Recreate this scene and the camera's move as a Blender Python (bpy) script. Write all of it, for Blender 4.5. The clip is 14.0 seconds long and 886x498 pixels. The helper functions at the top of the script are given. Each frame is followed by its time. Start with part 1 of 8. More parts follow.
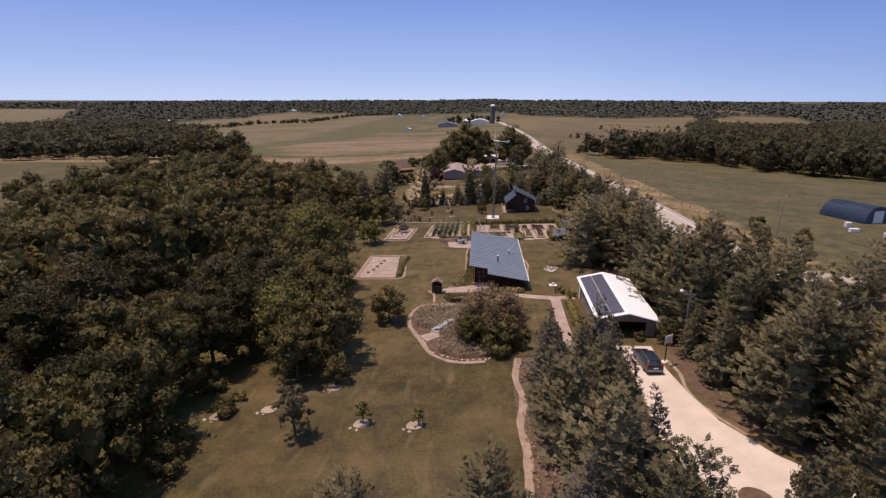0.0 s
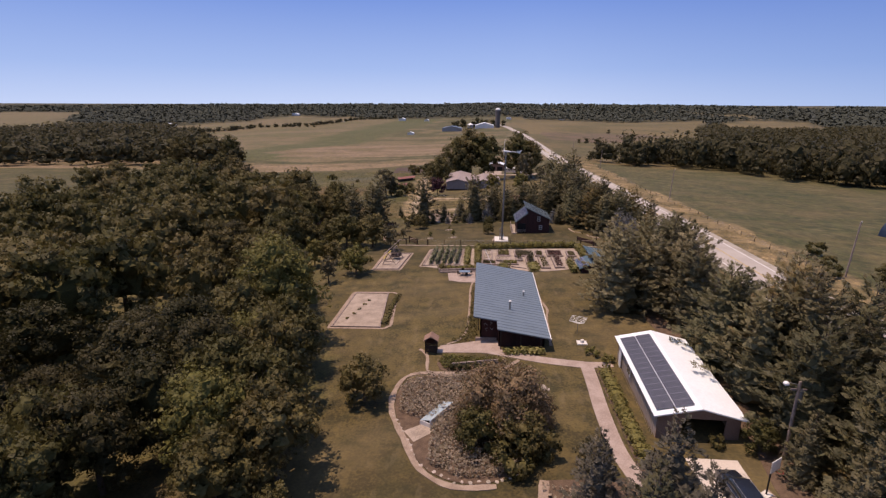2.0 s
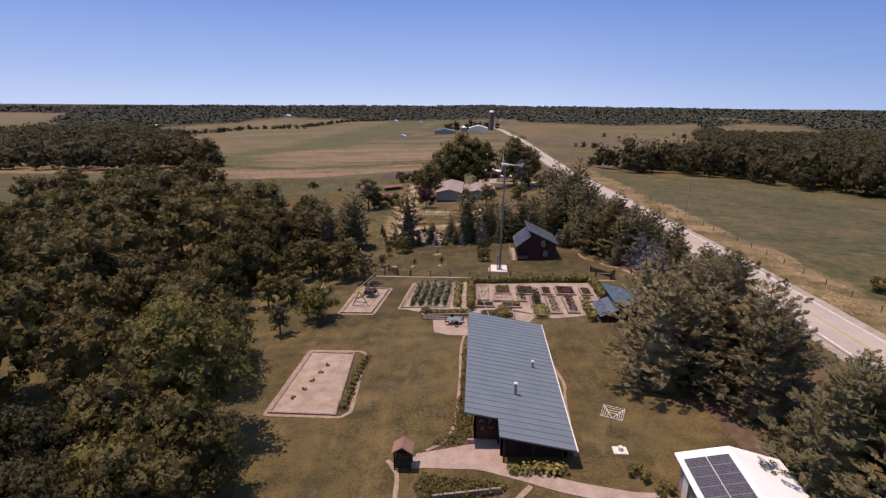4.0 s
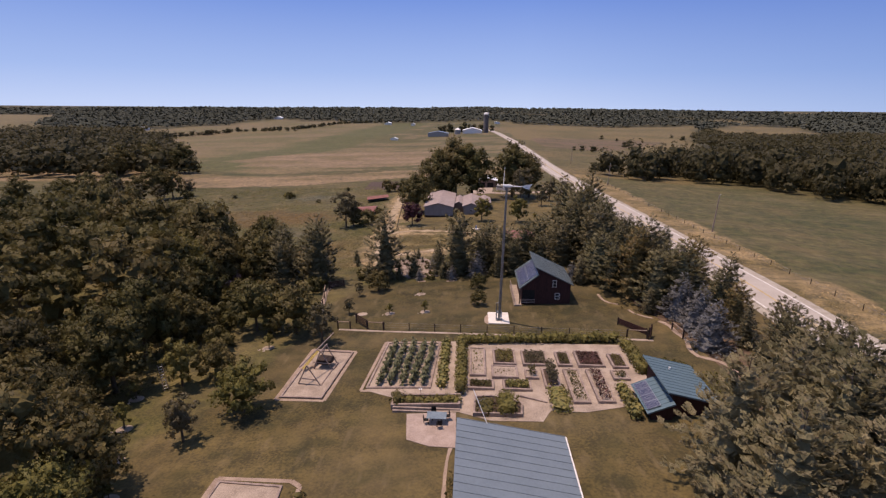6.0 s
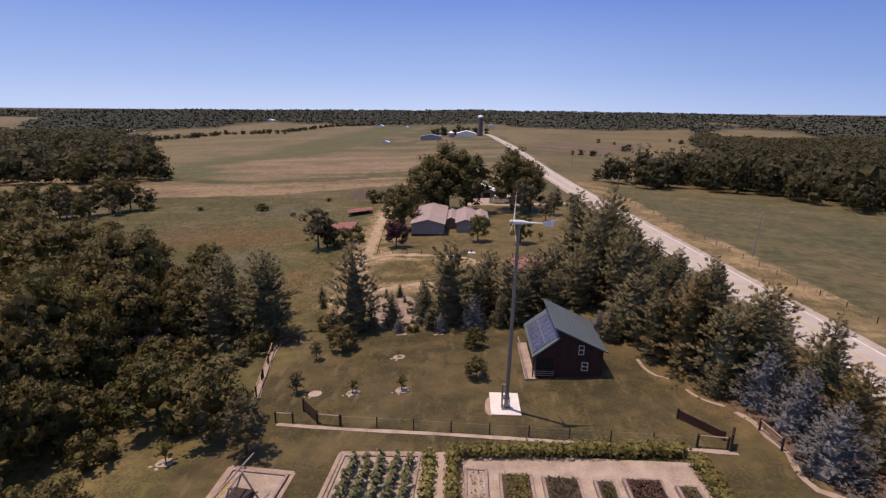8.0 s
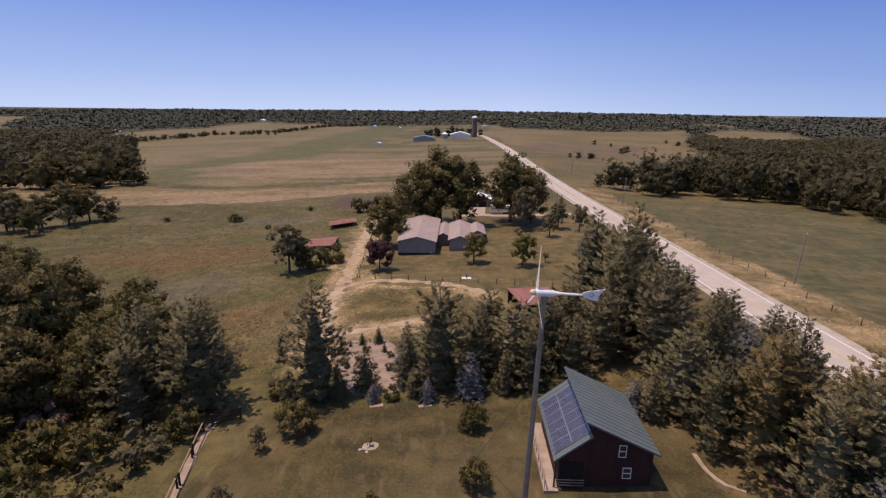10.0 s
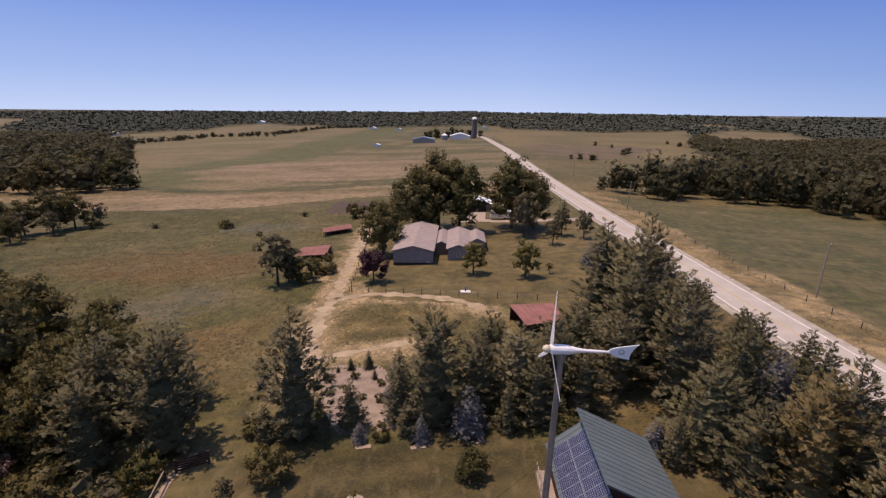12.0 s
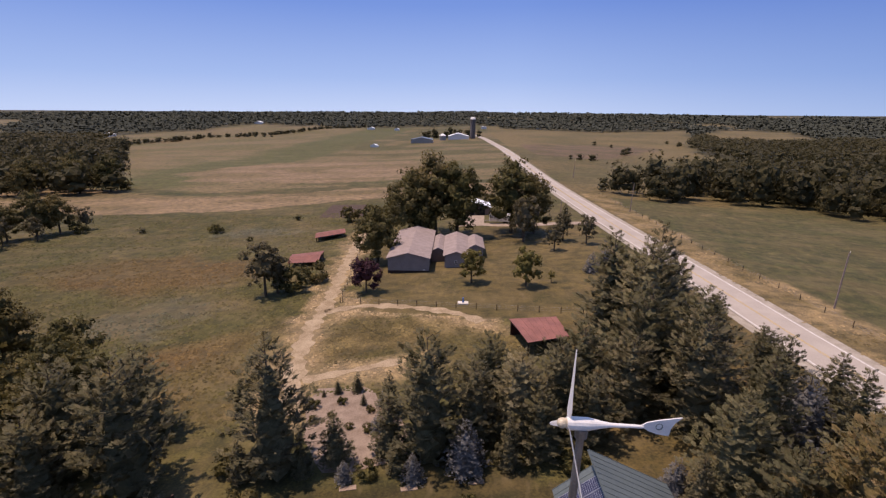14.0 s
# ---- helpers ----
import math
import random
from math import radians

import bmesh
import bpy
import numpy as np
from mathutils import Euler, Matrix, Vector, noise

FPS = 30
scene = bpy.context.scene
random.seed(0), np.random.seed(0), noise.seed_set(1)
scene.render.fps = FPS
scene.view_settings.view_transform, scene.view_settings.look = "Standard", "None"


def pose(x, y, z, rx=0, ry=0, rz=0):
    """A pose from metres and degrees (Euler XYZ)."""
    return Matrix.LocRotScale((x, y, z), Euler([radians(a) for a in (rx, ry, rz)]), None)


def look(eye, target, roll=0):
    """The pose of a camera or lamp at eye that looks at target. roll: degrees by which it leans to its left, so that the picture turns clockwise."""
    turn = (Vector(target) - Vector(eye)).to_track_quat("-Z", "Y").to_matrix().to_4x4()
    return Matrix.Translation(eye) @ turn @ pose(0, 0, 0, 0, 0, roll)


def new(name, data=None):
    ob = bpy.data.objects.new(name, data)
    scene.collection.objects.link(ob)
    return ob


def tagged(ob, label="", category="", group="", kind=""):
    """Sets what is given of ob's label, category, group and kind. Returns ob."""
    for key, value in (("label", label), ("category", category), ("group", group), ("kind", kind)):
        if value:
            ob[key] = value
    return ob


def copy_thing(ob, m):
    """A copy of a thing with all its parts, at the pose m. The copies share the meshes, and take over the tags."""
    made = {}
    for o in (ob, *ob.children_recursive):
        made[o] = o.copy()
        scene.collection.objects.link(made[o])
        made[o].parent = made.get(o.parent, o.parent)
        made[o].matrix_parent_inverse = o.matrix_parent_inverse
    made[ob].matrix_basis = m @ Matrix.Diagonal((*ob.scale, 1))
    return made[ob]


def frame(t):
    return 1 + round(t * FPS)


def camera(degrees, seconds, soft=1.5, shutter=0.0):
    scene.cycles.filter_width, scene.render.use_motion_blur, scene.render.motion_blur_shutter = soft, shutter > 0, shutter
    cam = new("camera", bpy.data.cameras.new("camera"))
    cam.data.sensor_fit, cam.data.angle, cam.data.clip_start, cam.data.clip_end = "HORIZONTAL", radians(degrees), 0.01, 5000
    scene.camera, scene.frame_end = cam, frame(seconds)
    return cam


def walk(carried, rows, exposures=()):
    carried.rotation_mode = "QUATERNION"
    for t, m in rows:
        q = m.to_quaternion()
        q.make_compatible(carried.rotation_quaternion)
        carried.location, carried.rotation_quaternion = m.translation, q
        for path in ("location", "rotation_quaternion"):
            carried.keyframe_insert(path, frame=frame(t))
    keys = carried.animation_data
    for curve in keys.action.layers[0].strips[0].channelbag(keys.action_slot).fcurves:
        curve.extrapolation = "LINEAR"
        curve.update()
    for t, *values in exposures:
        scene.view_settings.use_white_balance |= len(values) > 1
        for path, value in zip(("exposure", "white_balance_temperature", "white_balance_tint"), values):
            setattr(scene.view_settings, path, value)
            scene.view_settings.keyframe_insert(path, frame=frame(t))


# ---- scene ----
cam = camera(81.87, 14.0, 1.3)


def aimed(x, y, z, yaw, pitch, roll):
    """Heading from +y towards +x, dip below the level, lean, in degrees."""
    a, b = radians(yaw), radians(pitch)
    to = Vector((x, y, z)) + Vector((math.sin(a) * math.cos(b), math.cos(a) * math.cos(b), -math.sin(b)))
    return look((x, y, z), to, roll)


PATH = [
    (0.0, aimed(-0.0, 0.0, 29.49, -3.97, 16.34, 0.1)),
    (0.5, aimed(-0.18, 4.68, 29.6, -4.47, 16.25, 0.12)),
    (1.0, aimed(-0.34, 9.65, 29.37, -4.66, 16.16, 0.14)),
    (1.5, aimed(-0.4, 14.11, 29.34, -4.58, 16.06, 0.18)),
    (2.0, aimed(-0.4, 18.97, 29.38, -4.46, 15.96, 0.19)),
    (2.5, aimed(-0.36, 23.62, 29.54, -4.33, 15.85, 0.2)),
    (3.2, aimed(-0.49, 30.65, 29.35, -4.07, 15.75, 0.23)),
    (5.3, aimed(-0.68, 53.1, 29.58, -3.2, 15.73, 0.6)),
    (6.0, aimed(-0.39, 61.4, 29.49, -3.09, 15.55, 0.43)),
    (6.5, aimed(-0.3, 66.92, 29.29, -2.9, 15.43, 0.44)),
    (7.0, aimed(-0.29, 72.58, 28.98, -2.72, 15.31, 0.42)),
    (7.5, aimed(-0.44, 78.06, 29.03, -2.57, 15.29, 0.51)),
    (8.0, aimed(-0.52, 83.79, 29.09, -2.41, 15.25, 0.52)),
    (8.7, aimed(-0.65, 91.25, 29.04, -2.08, 15.22, 0.51)),
    (10.8, aimed(-0.52, 104.12, 29.53, -1.62, 15.14, 0.73)),
    (11.5, aimed(-0.38, 105.91, 29.52, -1.71, 15.07, 0.59)),
    (12.0, aimed(-0.31, 107.25, 29.6, -1.73, 15.09, 0.53)),
    (12.5, aimed(-0.25, 108.55, 29.62, -1.7, 15.09, 0.47)),
    (13.0, aimed(-0.13, 109.92, 29.67, -1.68, 15.11, 0.41)),
    (13.5, aimed(-0.08, 111.18, 29.73, -1.65, 15.11, 0.43)),
    (14.0, aimed(-0.01, 112.52, 29.74, -1.6, 15.09, 0.42)),
]
walk(cam, PATH, [(0, 0.1, 7350, 28), (14, 0.1, 7350, 28)])

# ---- light ----
world = bpy.data.worlds.new("sky")
scene.world = world
world.use_nodes = True
wn = world.node_tree
sky = wn.nodes.new("ShaderNodeTexSky")
sky.sky_type = "NISHITA"
sky.sun_disc = False
sky.sun_elevation = radians(72)
sky.sun_rotation = radians(-78)
sky.altitude = 250
sky.air_density, sky.dust_density, sky.ozone_density = 1.0, 0.2, 3.0
SKY_STRENGTH = 0.15
wn.nodes["Background"].inputs["Strength"].default_value = SKY_STRENGTH
# summer haze: pale along the horizon, deep blue above it
wtc = wn.nodes.new("ShaderNodeTexCoord")
wsep = wn.nodes.new("ShaderNodeSeparateXYZ")
wn.links.new(wtc.outputs["Generated"], wsep.inputs[0])
wramp = wn.nodes.new("ShaderNodeValToRGB")
wramp.color_ramp.elements[0].position, wramp.color_ramp.elements[0].color = 0.0, (0.43, 0.63, 0.92, 1)
wramp.color_ramp.elements[1].position, wramp.color_ramp.elements[1].color = 0.2, (0.115, 0.27, 0.71, 1)
mid = wramp.color_ramp.elements.new(0.06)
mid.color = (0.29, 0.49, 0.85, 1)
wn.links.new(wsep.outputs["Z"], wramp.inputs[0])
wsc = wn.nodes.new("ShaderNodeVectorMath")
wsc.operation = "SCALE"
wsc.inputs["Scale"].default_value = 1 / SKY_STRENGTH
wside = wn.nodes.new("ShaderNodeMapRange")
wside.inputs["From Min"].default_value, wside.inputs["From Max"].default_value = 0.1, 0.75
wside.inputs["To Min"].default_value, wside.inputs["To Max"].default_value = 0.0, 1.0
wn.links.new(wsep.outputs["X"], wside.inputs["Value"])
wblue = wn.nodes.new("ShaderNodeMix")
wblue.data_type, wblue.blend_type = "RGBA", "MULTIPLY"
wblue.inputs["B"].default_value = (0.62, 0.72, 0.84, 1)
wn.links.new(wside.outputs[0], wblue.inputs["Factor"])
wn.links.new(wramp.outputs[0], wblue.inputs["A"])
wn.links.new(wblue.outputs["Result"], wsc.inputs[0])
wfac = wn.nodes.new("ShaderNodeMapRange")
wfac.inputs["From Min"].default_value, wfac.inputs["From Max"].default_value = 0.18, 0.5
wn.links.new(wsep.outputs["Z"], wfac.inputs["Value"])
wmix = wn.nodes.new("ShaderNodeMix")
wmix.data_type = "RGBA"
wn.links.new(wfac.outputs[0], wmix.inputs["Factor"])
wn.links.new(wsc.outputs[0], wmix.inputs["A"])
wn.links.new(sky.outputs[0], wmix.inputs["B"])
wn.links.new(wmix.outputs["Result"], wn.nodes["Background"].inputs["Color"])
sun = new("sun", bpy.data.lights.new("sun", "SUN"))
sun.data.energy, sun.data.angle, sun.data.color = 3.7, radians(0.5), (1.0, 0.89, 0.75)
sun.matrix_world = look((-30, 6, 102), (0, 0, 0))

# ---- materials ----
MATS = {}


def material(name, colour, dark=None, scale=2.0, fine=20.0, rough=0.9, metal=0.0, bump=0.3, island=0.0, each=0.0, spec=0.3, coords="Object", stretch=(1, 1, 1)):
    """Two colours mixed by coarse and fine noise, varied per piece, with fine relief."""
    m = bpy.data.materials.new(name)
    m.use_nodes = True
    nt = m.node_tree
    b = nt.nodes["Principled BSDF"]
    b.inputs["Roughness"].default_value = rough
    b.inputs["Metallic"].default_value = metal
    b.inputs["Specular IOR Level"].default_value = spec
    dark = dark or tuple(c * 0.65 for c in colour)
    tc = nt.nodes.new("ShaderNodeTexCoord")
    mp = nt.nodes.new("ShaderNodeMapping")
    mp.inputs["Scale"].default_value = stretch
    nt.links.new(tc.outputs[coords], mp.inputs[0])
    n1 = nt.nodes.new("ShaderNodeTexNoise")
    n1.inputs["Scale"].default_value, n1.inputs["Detail"].default_value = scale, 4
    n2 = nt.nodes.new("ShaderNodeTexNoise")
    n2.inputs["Scale"].default_value, n2.inputs["Detail"].default_value = fine, 3
    for n in (n1, n2):
        nt.links.new(mp.outputs[0], n.inputs["Vector"])
    add = nt.nodes.new("ShaderNodeMath")
    add.operation = "ADD"
    nt.links.new(n1.outputs[0], add.inputs[0])
    nt.links.new(n2.outputs[0], add.inputs[1])
    ramp = nt.nodes.new("ShaderNodeMapRange")
    ramp.inputs["From Min"].default_value, ramp.inputs["From Max"].default_value = 0.8, 1.2
    nt.links.new(add.outputs[0], ramp.inputs["Value"])
    mix = nt.nodes.new("ShaderNodeMix")
    mix.data_type = "RGBA"
    mix.inputs["A"].default_value = (*dark, 1)
    mix.inputs["B"].default_value = (*colour, 1)
    nt.links.new(ramp.outputs[0], mix.inputs["Factor"])
    out = mix.outputs["Result"]
    for amount, node, socket in ((island, "ShaderNodeNewGeometry", "Random Per Island"), (each, "ShaderNodeObjectInfo", "Random")):
        if amount:
            g = nt.nodes.new(node)
            r = nt.nodes.new("ShaderNodeMapRange")
            r.inputs["To Min"].default_value, r.inputs["To Max"].default_value = 1 - amount, 1 + amount
            nt.links.new(g.outputs[socket], r.inputs["Value"])
            h = nt.nodes.new("ShaderNodeHueSaturation")
            nt.links.new(r.outputs[0], h.inputs["Value"])
            r2 = nt.nodes.new("ShaderNodeMapRange")
            r2.inputs["To Min"].default_value, r2.inputs["To Max"].default_value = 0.5 + amount * 0.06, 0.5 - amount * 0.06
            nt.links.new(g.outputs[socket], r2.inputs["Value"])
            nt.links.new(r2.outputs[0], h.inputs["Hue"])
            nt.links.new(out, h.inputs["Color"])
            out = h.outputs[0]
    nt.links.new(out, b.inputs["Base Color"])
    if bump:
        bp = nt.nodes.new("ShaderNodeBump")
        bp.inputs["Strength"].default_value, bp.inputs["Distance"].default_value = bump, 0.03
        nt.links.new(n2.outputs[0], bp.inputs["Height"])
        nt.links.new(bp.outputs[0], b.inputs["Normal"])
    MATS[name] = m
    return m


def ground_material():
    """Turf and fields: the sheet's own colour map, broken up by blades, tufts, dry patches and mowing."""
    m = material("turf", (1.25, 1.2, 1.05), (0.5, 0.52, 0.55), 0.5, 4.0, 0.95, bump=1.0, coords="Object")
    nt = m.node_tree
    b = nt.nodes["Principled BSDF"]
    old = b.inputs["Base Color"].links[0].from_socket
    at = nt.nodes.new("ShaderNodeAttribute")
    at.attribute_name = "soil"
    mul = nt.nodes.new("ShaderNodeMix")
    mul.data_type, mul.blend_type = "RGBA", "MULTIPLY"
    mul.inputs["Factor"].default_value = 1
    nt.links.new(at.outputs["Color"], mul.inputs["A"])
    nt.links.new(old, mul.inputs["B"])
    big = nt.nodes.new("ShaderNodeTexNoise")
    big.inputs["Scale"].default_value, big.inputs["Detail"].default_value = 0.07, 6
    tc = nt.nodes.new("ShaderNodeTexCoord")
    nt.links.new(tc.outputs["Object"], big.inputs["Vector"])
    rg = nt.nodes.new("ShaderNodeMapRange")
    rg.inputs["From Min"].default_value, rg.inputs["From Max"].default_value = 0.45, 0.7
    rg.inputs["To Max"].default_value = 0.45
    nt.links.new(big.outputs[0], rg.inputs["Value"])
    dry = nt.nodes.new("ShaderNodeMix")
    dry.data_type, dry.blend_type = "RGBA", "MIX"
    dry.inputs["B"].default_value = (0.125, 0.092, 0.042, 1)
    nt.links.new(rg.outputs[0], dry.inputs["Factor"])
    nt.links.new(mul.outputs["Result"], dry.inputs["A"])
    # drawn-out streaks of mowing and pale scorched blotches
    out = dry.outputs["Result"]
    for size, lo, hi, tone, most in (((0.012, 0.11, 1), 0.5, 0.72, (0.3, 0.23, 0.13, 1), 0.16), ((0.012, 0.16, 4), 0.52, 0.75, (0.04, 0.045, 0.018, 1), 0.3), ((0.3, 0.42, 2), 0.5, 0.68, (0.032, 0.033, 0.013, 1), 0.5), ((0.1, 0.16, 3), 0.52, 0.7, (0.19, 0.135, 0.06, 1), 0.3), ((0.95, 0.3, 1), 0.56, 0.75, (0.2, 0.15, 0.08, 1), 0.42)):
        mp = nt.nodes.new("ShaderNodeMapping")
        mp.inputs["Scale"].default_value = size
        nt.links.new(tc.outputs["Object"], mp.inputs[0])
        ns = nt.nodes.new("ShaderNodeTexNoise")
        ns.inputs["Scale"].default_value, ns.inputs["Detail"].default_value = 1.0, 5
        nt.links.new(mp.outputs[0], ns.inputs["Vector"])
        r2 = nt.nodes.new("ShaderNodeMapRange")
        r2.inputs["From Min"].default_value, r2.inputs["From Max"].default_value = lo, hi
        r2.inputs["To Max"].default_value = most
        nt.links.new(ns.outputs[0], r2.inputs["Value"])
        mx = nt.nodes.new("ShaderNodeMix")
        mx.data_type = "RGBA"
        mx.inputs["B"].default_value = tone
        nt.links.new(r2.outputs[0], mx.inputs["Factor"])
        nt.links.new(out, mx.inputs["A"])
        out = mx.outputs["Result"]
    nt.links.new(out, b.inputs["Base Color"])
    return m


CORE = {}


def foliage(name, colour, dark, gaps, island, each):
    """Thin leaf sprays that let light through, with gaps between the leaves, and the close inner leaves behind them,
    darkened for the crown's inner shade.
    """
    m = material(name, colour, dark, 0.7, 4.0, 0.6, bump=0, island=island, each=each, spec=0.2)
    nt = m.node_tree
    b = nt.nodes["Principled BSDF"]
    thin = nt.nodes.new("ShaderNodeBsdfTranslucent")
    nt.links.new(b.inputs["Base Color"].links[0].from_socket, thin.inputs["Color"])
    both = nt.nodes.new("ShaderNodeMixShader")
    both.inputs[0].default_value = 0.3
    nt.links.new(b.outputs[0], both.inputs[1])
    nt.links.new(thin.outputs[0], both.inputs[2])
    tc = nt.nodes.new("ShaderNodeTexCoord")
    n3 = nt.nodes.new("ShaderNodeTexNoise")
    n3.inputs["Scale"].default_value, n3.inputs["Detail"].default_value = gaps, 1
    nt.links.new(tc.outputs["Object"], n3.inputs["Vector"])
    cut = nt.nodes.new("ShaderNodeMath")
    cut.operation = "GREATER_THAN"
    cut.inputs[1].default_value = 0.45
    nt.links.new(n3.outputs[0], cut.inputs[0])
    clear = nt.nodes.new("ShaderNodeBsdfTransparent")
    leafy = nt.nodes.new("ShaderNodeMixShader")
    nt.links.new(cut.outputs[0], leafy.inputs[0])
    nt.links.new(clear.outputs[0], leafy.inputs[1])
    nt.links.new(both.outputs[0], leafy.inputs[2])
    nt.links.new(leafy.outputs[0], nt.nodes["Material Output"].inputs["Surface"])
    # inner leaves at 0.8 of the leaf colour: crown shade put into the base
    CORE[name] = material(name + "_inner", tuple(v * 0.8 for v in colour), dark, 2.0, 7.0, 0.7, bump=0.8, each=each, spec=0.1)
    return m


TURF = ground_material()
LEAF = foliage("leaf_green", (0.132, 0.114, 0.04), (0.074, 0.065, 0.024), 6, 0.16, 0.26)
# darker leaf kind, with the near wood's deep shade also put into the colour
LEAF_DEEP_SHADED = foliage("leaf_deep_green_shaded", (0.07, 0.062, 0.024), (0.04, 0.036, 0.015), 6, 0.16, 0.34)
LEAF_LIGHT = foliage("leaf_light_green", (0.2, 0.178, 0.054), (0.115, 0.102, 0.032), 7, 0.16, 0.16)
LEAF_RUST = foliage("leaf_russet", (0.28, 0.195, 0.115), (0.16, 0.118, 0.066), 9, 0.26, 0)
LEAF_PURPLE = foliage("leaf_purple", (0.085, 0.035, 0.045), (0.04, 0.018, 0.025), 6, 0.35, 0)
LEAF_GREY = foliage("leaf_grey_green", (0.152, 0.132, 0.075), (0.084, 0.074, 0.043), 7, 0.3, 0.1)
LEAF_PINK = foliage("leaf_dried_pink", (0.33, 0.22, 0.2), (0.2, 0.13, 0.12), 8, 0.3, 0)
NEEDLE = foliage("pine_needles", (0.218, 0.196, 0.104), (0.12, 0.108, 0.059), 9, 0.24, 0.22)
NEEDLE_DEEP = foliage("dark_pine_needles", (0.152, 0.139, 0.073), (0.084, 0.077, 0.042), 9, 0.24, 0.2)
NEEDLE_BROWN = foliage("pine_needles_browned", (0.21, 0.16, 0.066), (0.115, 0.09, 0.038), 9, 0.28, 0)
NEEDLE_BLUE = foliage("blue_spruce_needles", (0.21, 0.212, 0.208), (0.118, 0.12, 0.12), 10, 0.25, 0.06)
NEEDLE_GREY = foliage("grey_spruce_needles", (0.15, 0.134, 0.098), (0.08, 0.072, 0.054), 10, 0.28, 0.12)
BARK = material("bark", (0.11, 0.085, 0.062), None, 3, 25, 0.95, bump=0.8)
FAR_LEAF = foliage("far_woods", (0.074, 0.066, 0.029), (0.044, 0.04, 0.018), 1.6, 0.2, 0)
# greyer and bluer than the nearer woods: distance haze put into the base colour
RIDGE_HAZE_LEAF = material("ridge_haze_woods", (0.064, 0.07, 0.054), (0.05, 0.056, 0.044), 0.02, 0.15, 0.95, bump=0, island=0.08, spec=0.1)
ASPHALT = material("road_chipseal", (0.43, 0.385, 0.335), (0.36, 0.322, 0.28), 0.25, 6, 0.95, bump=0.2)
SHOULDER = material("road_gravel_shoulder", (0.4, 0.36, 0.3), (0.27, 0.235, 0.185), 0.6, 9, 0.95)
LINE_WHITE = material("road_line_white", (0.72, 0.7, 0.66), (0.5, 0.48, 0.44), 1.5, 12, 0.8)
LINE_YELLOW = material("road_line_yellow", (0.55, 0.4, 0.14), (0.42, 0.3, 0.13), 1.5, 12, 0.8)
GRAVEL = material("pale_gravel", (0.4, 0.322, 0.255), (0.25, 0.197, 0.152), 0.7, 9, 0.95, bump=0.6)
DRIVE = material("limestone_drive", (0.62, 0.545, 0.46), (0.5, 0.43, 0.355), 0.4, 10, 0.95, bump=0.3)
EDGE = material("tan_edging", (0.36, 0.275, 0.21), (0.24, 0.175, 0.13), 1.2, 12, 0.95, bump=0.5)
PV_DARK = material("black_solar_frame", (0.24, 0.24, 0.27), (0.17, 0.17, 0.19), 2, 10, 0.4)
DIRT = material("dry_track", (0.42, 0.33, 0.22), (0.25, 0.185, 0.11), 0.5, 6, 0.95, bump=0.5)
MULCH = material("mulch", (0.15, 0.1, 0.065), (0.08, 0.052, 0.035), 1.5, 14, 0.95, bump=0.8)
BARE = material("bare_pale_soil", (0.31, 0.24, 0.185), (0.19, 0.14, 0.105), 0.7, 9, 0.95, bump=0.6)
SOIL = material("bed_soil", (0.1, 0.068, 0.05), (0.055, 0.037, 0.027), 1.5, 14, 0.95, bump=0.8)
TIMBER = material("weathered_timber", (0.35, 0.275, 0.235), (0.2, 0.152, 0.125), 1.5, 18, 0.9, bump=0.5)
CONCRETE = material("concrete", (0.7, 0.66, 0.6), (0.58, 0.54, 0.48), 0.8, 12, 0.9)
ROOF_BLUE = material("blue_grey_steel_roof", (0.155, 0.196, 0.222), (0.133, 0.17, 0.194), 0.5, 5, 0.42, bump=0.05, spec=0.5)
ROOF_GREEN = material("grey_green_steel_roof", (0.115, 0.145, 0.145), (0.09, 0.115, 0.118), 0.5, 5, 0.45, bump=0.05, spec=0.5)
ROOF_TEAL = material("teal_steel_roof", (0.1, 0.16, 0.185), (0.082, 0.135, 0.158), 0.5, 5, 0.42, bump=0.05, spec=0.5)
ROOF_WHITE = material("white_steel_roof", (0.85, 0.9, 0.9), (0.78, 0.82, 0.82), 0.3, 4, 0.45, bump=0.03, spec=0.5)
ROOF_SHINGLE = material("grey_brown_shingles", (0.34, 0.28, 0.262), (0.26, 0.21, 0.196), 0.8, 10, 0.9)
ROOF_RED = material("rusty_red_roof", (0.29, 0.125, 0.105), (0.2, 0.088, 0.075), 0.6, 6, 0.75)
BARN_RED = material("dark_red_boards", (0.062, 0.024, 0.02), (0.036, 0.014, 0.012), 1.0, 14, 0.85, stretch=(1, 1, 0.1))
DARK_WOOD = material("dark_stained_wood", (0.055, 0.036, 0.028), (0.03, 0.02, 0.016), 1.0, 14, 0.85, stretch=(1, 1, 0.1))
SIDING_TAN = material("tan_steel_siding", (0.43, 0.35, 0.3), (0.36, 0.29, 0.245), 0.6, 6, 0.6)
SIDING_BROWN = material("brown_gable_siding", (0.22, 0.15, 0.12), (0.17, 0.115, 0.092), 0.8, 8, 0.75)
SIDING_GREY = material("grey_vinyl_siding", (0.25, 0.23, 0.23), (0.21, 0.19, 0.19), 0.8, 8, 0.7)
TRIM_WHITE = material("white_trim", (0.75, 0.73, 0.7), (0.62, 0.6, 0.56), 2, 14, 0.6)
GREY_STEEL = material("galvanised_steel", (0.3, 0.3, 0.3), (0.22, 0.22, 0.22), 2, 14, 0.45, metal=0.6, bump=0.05)
WHITE_PAINT = material("white_painted_metal", (0.82, 0.81, 0.78), (0.74, 0.73, 0.7), 2, 14, 0.4, bump=0.03)
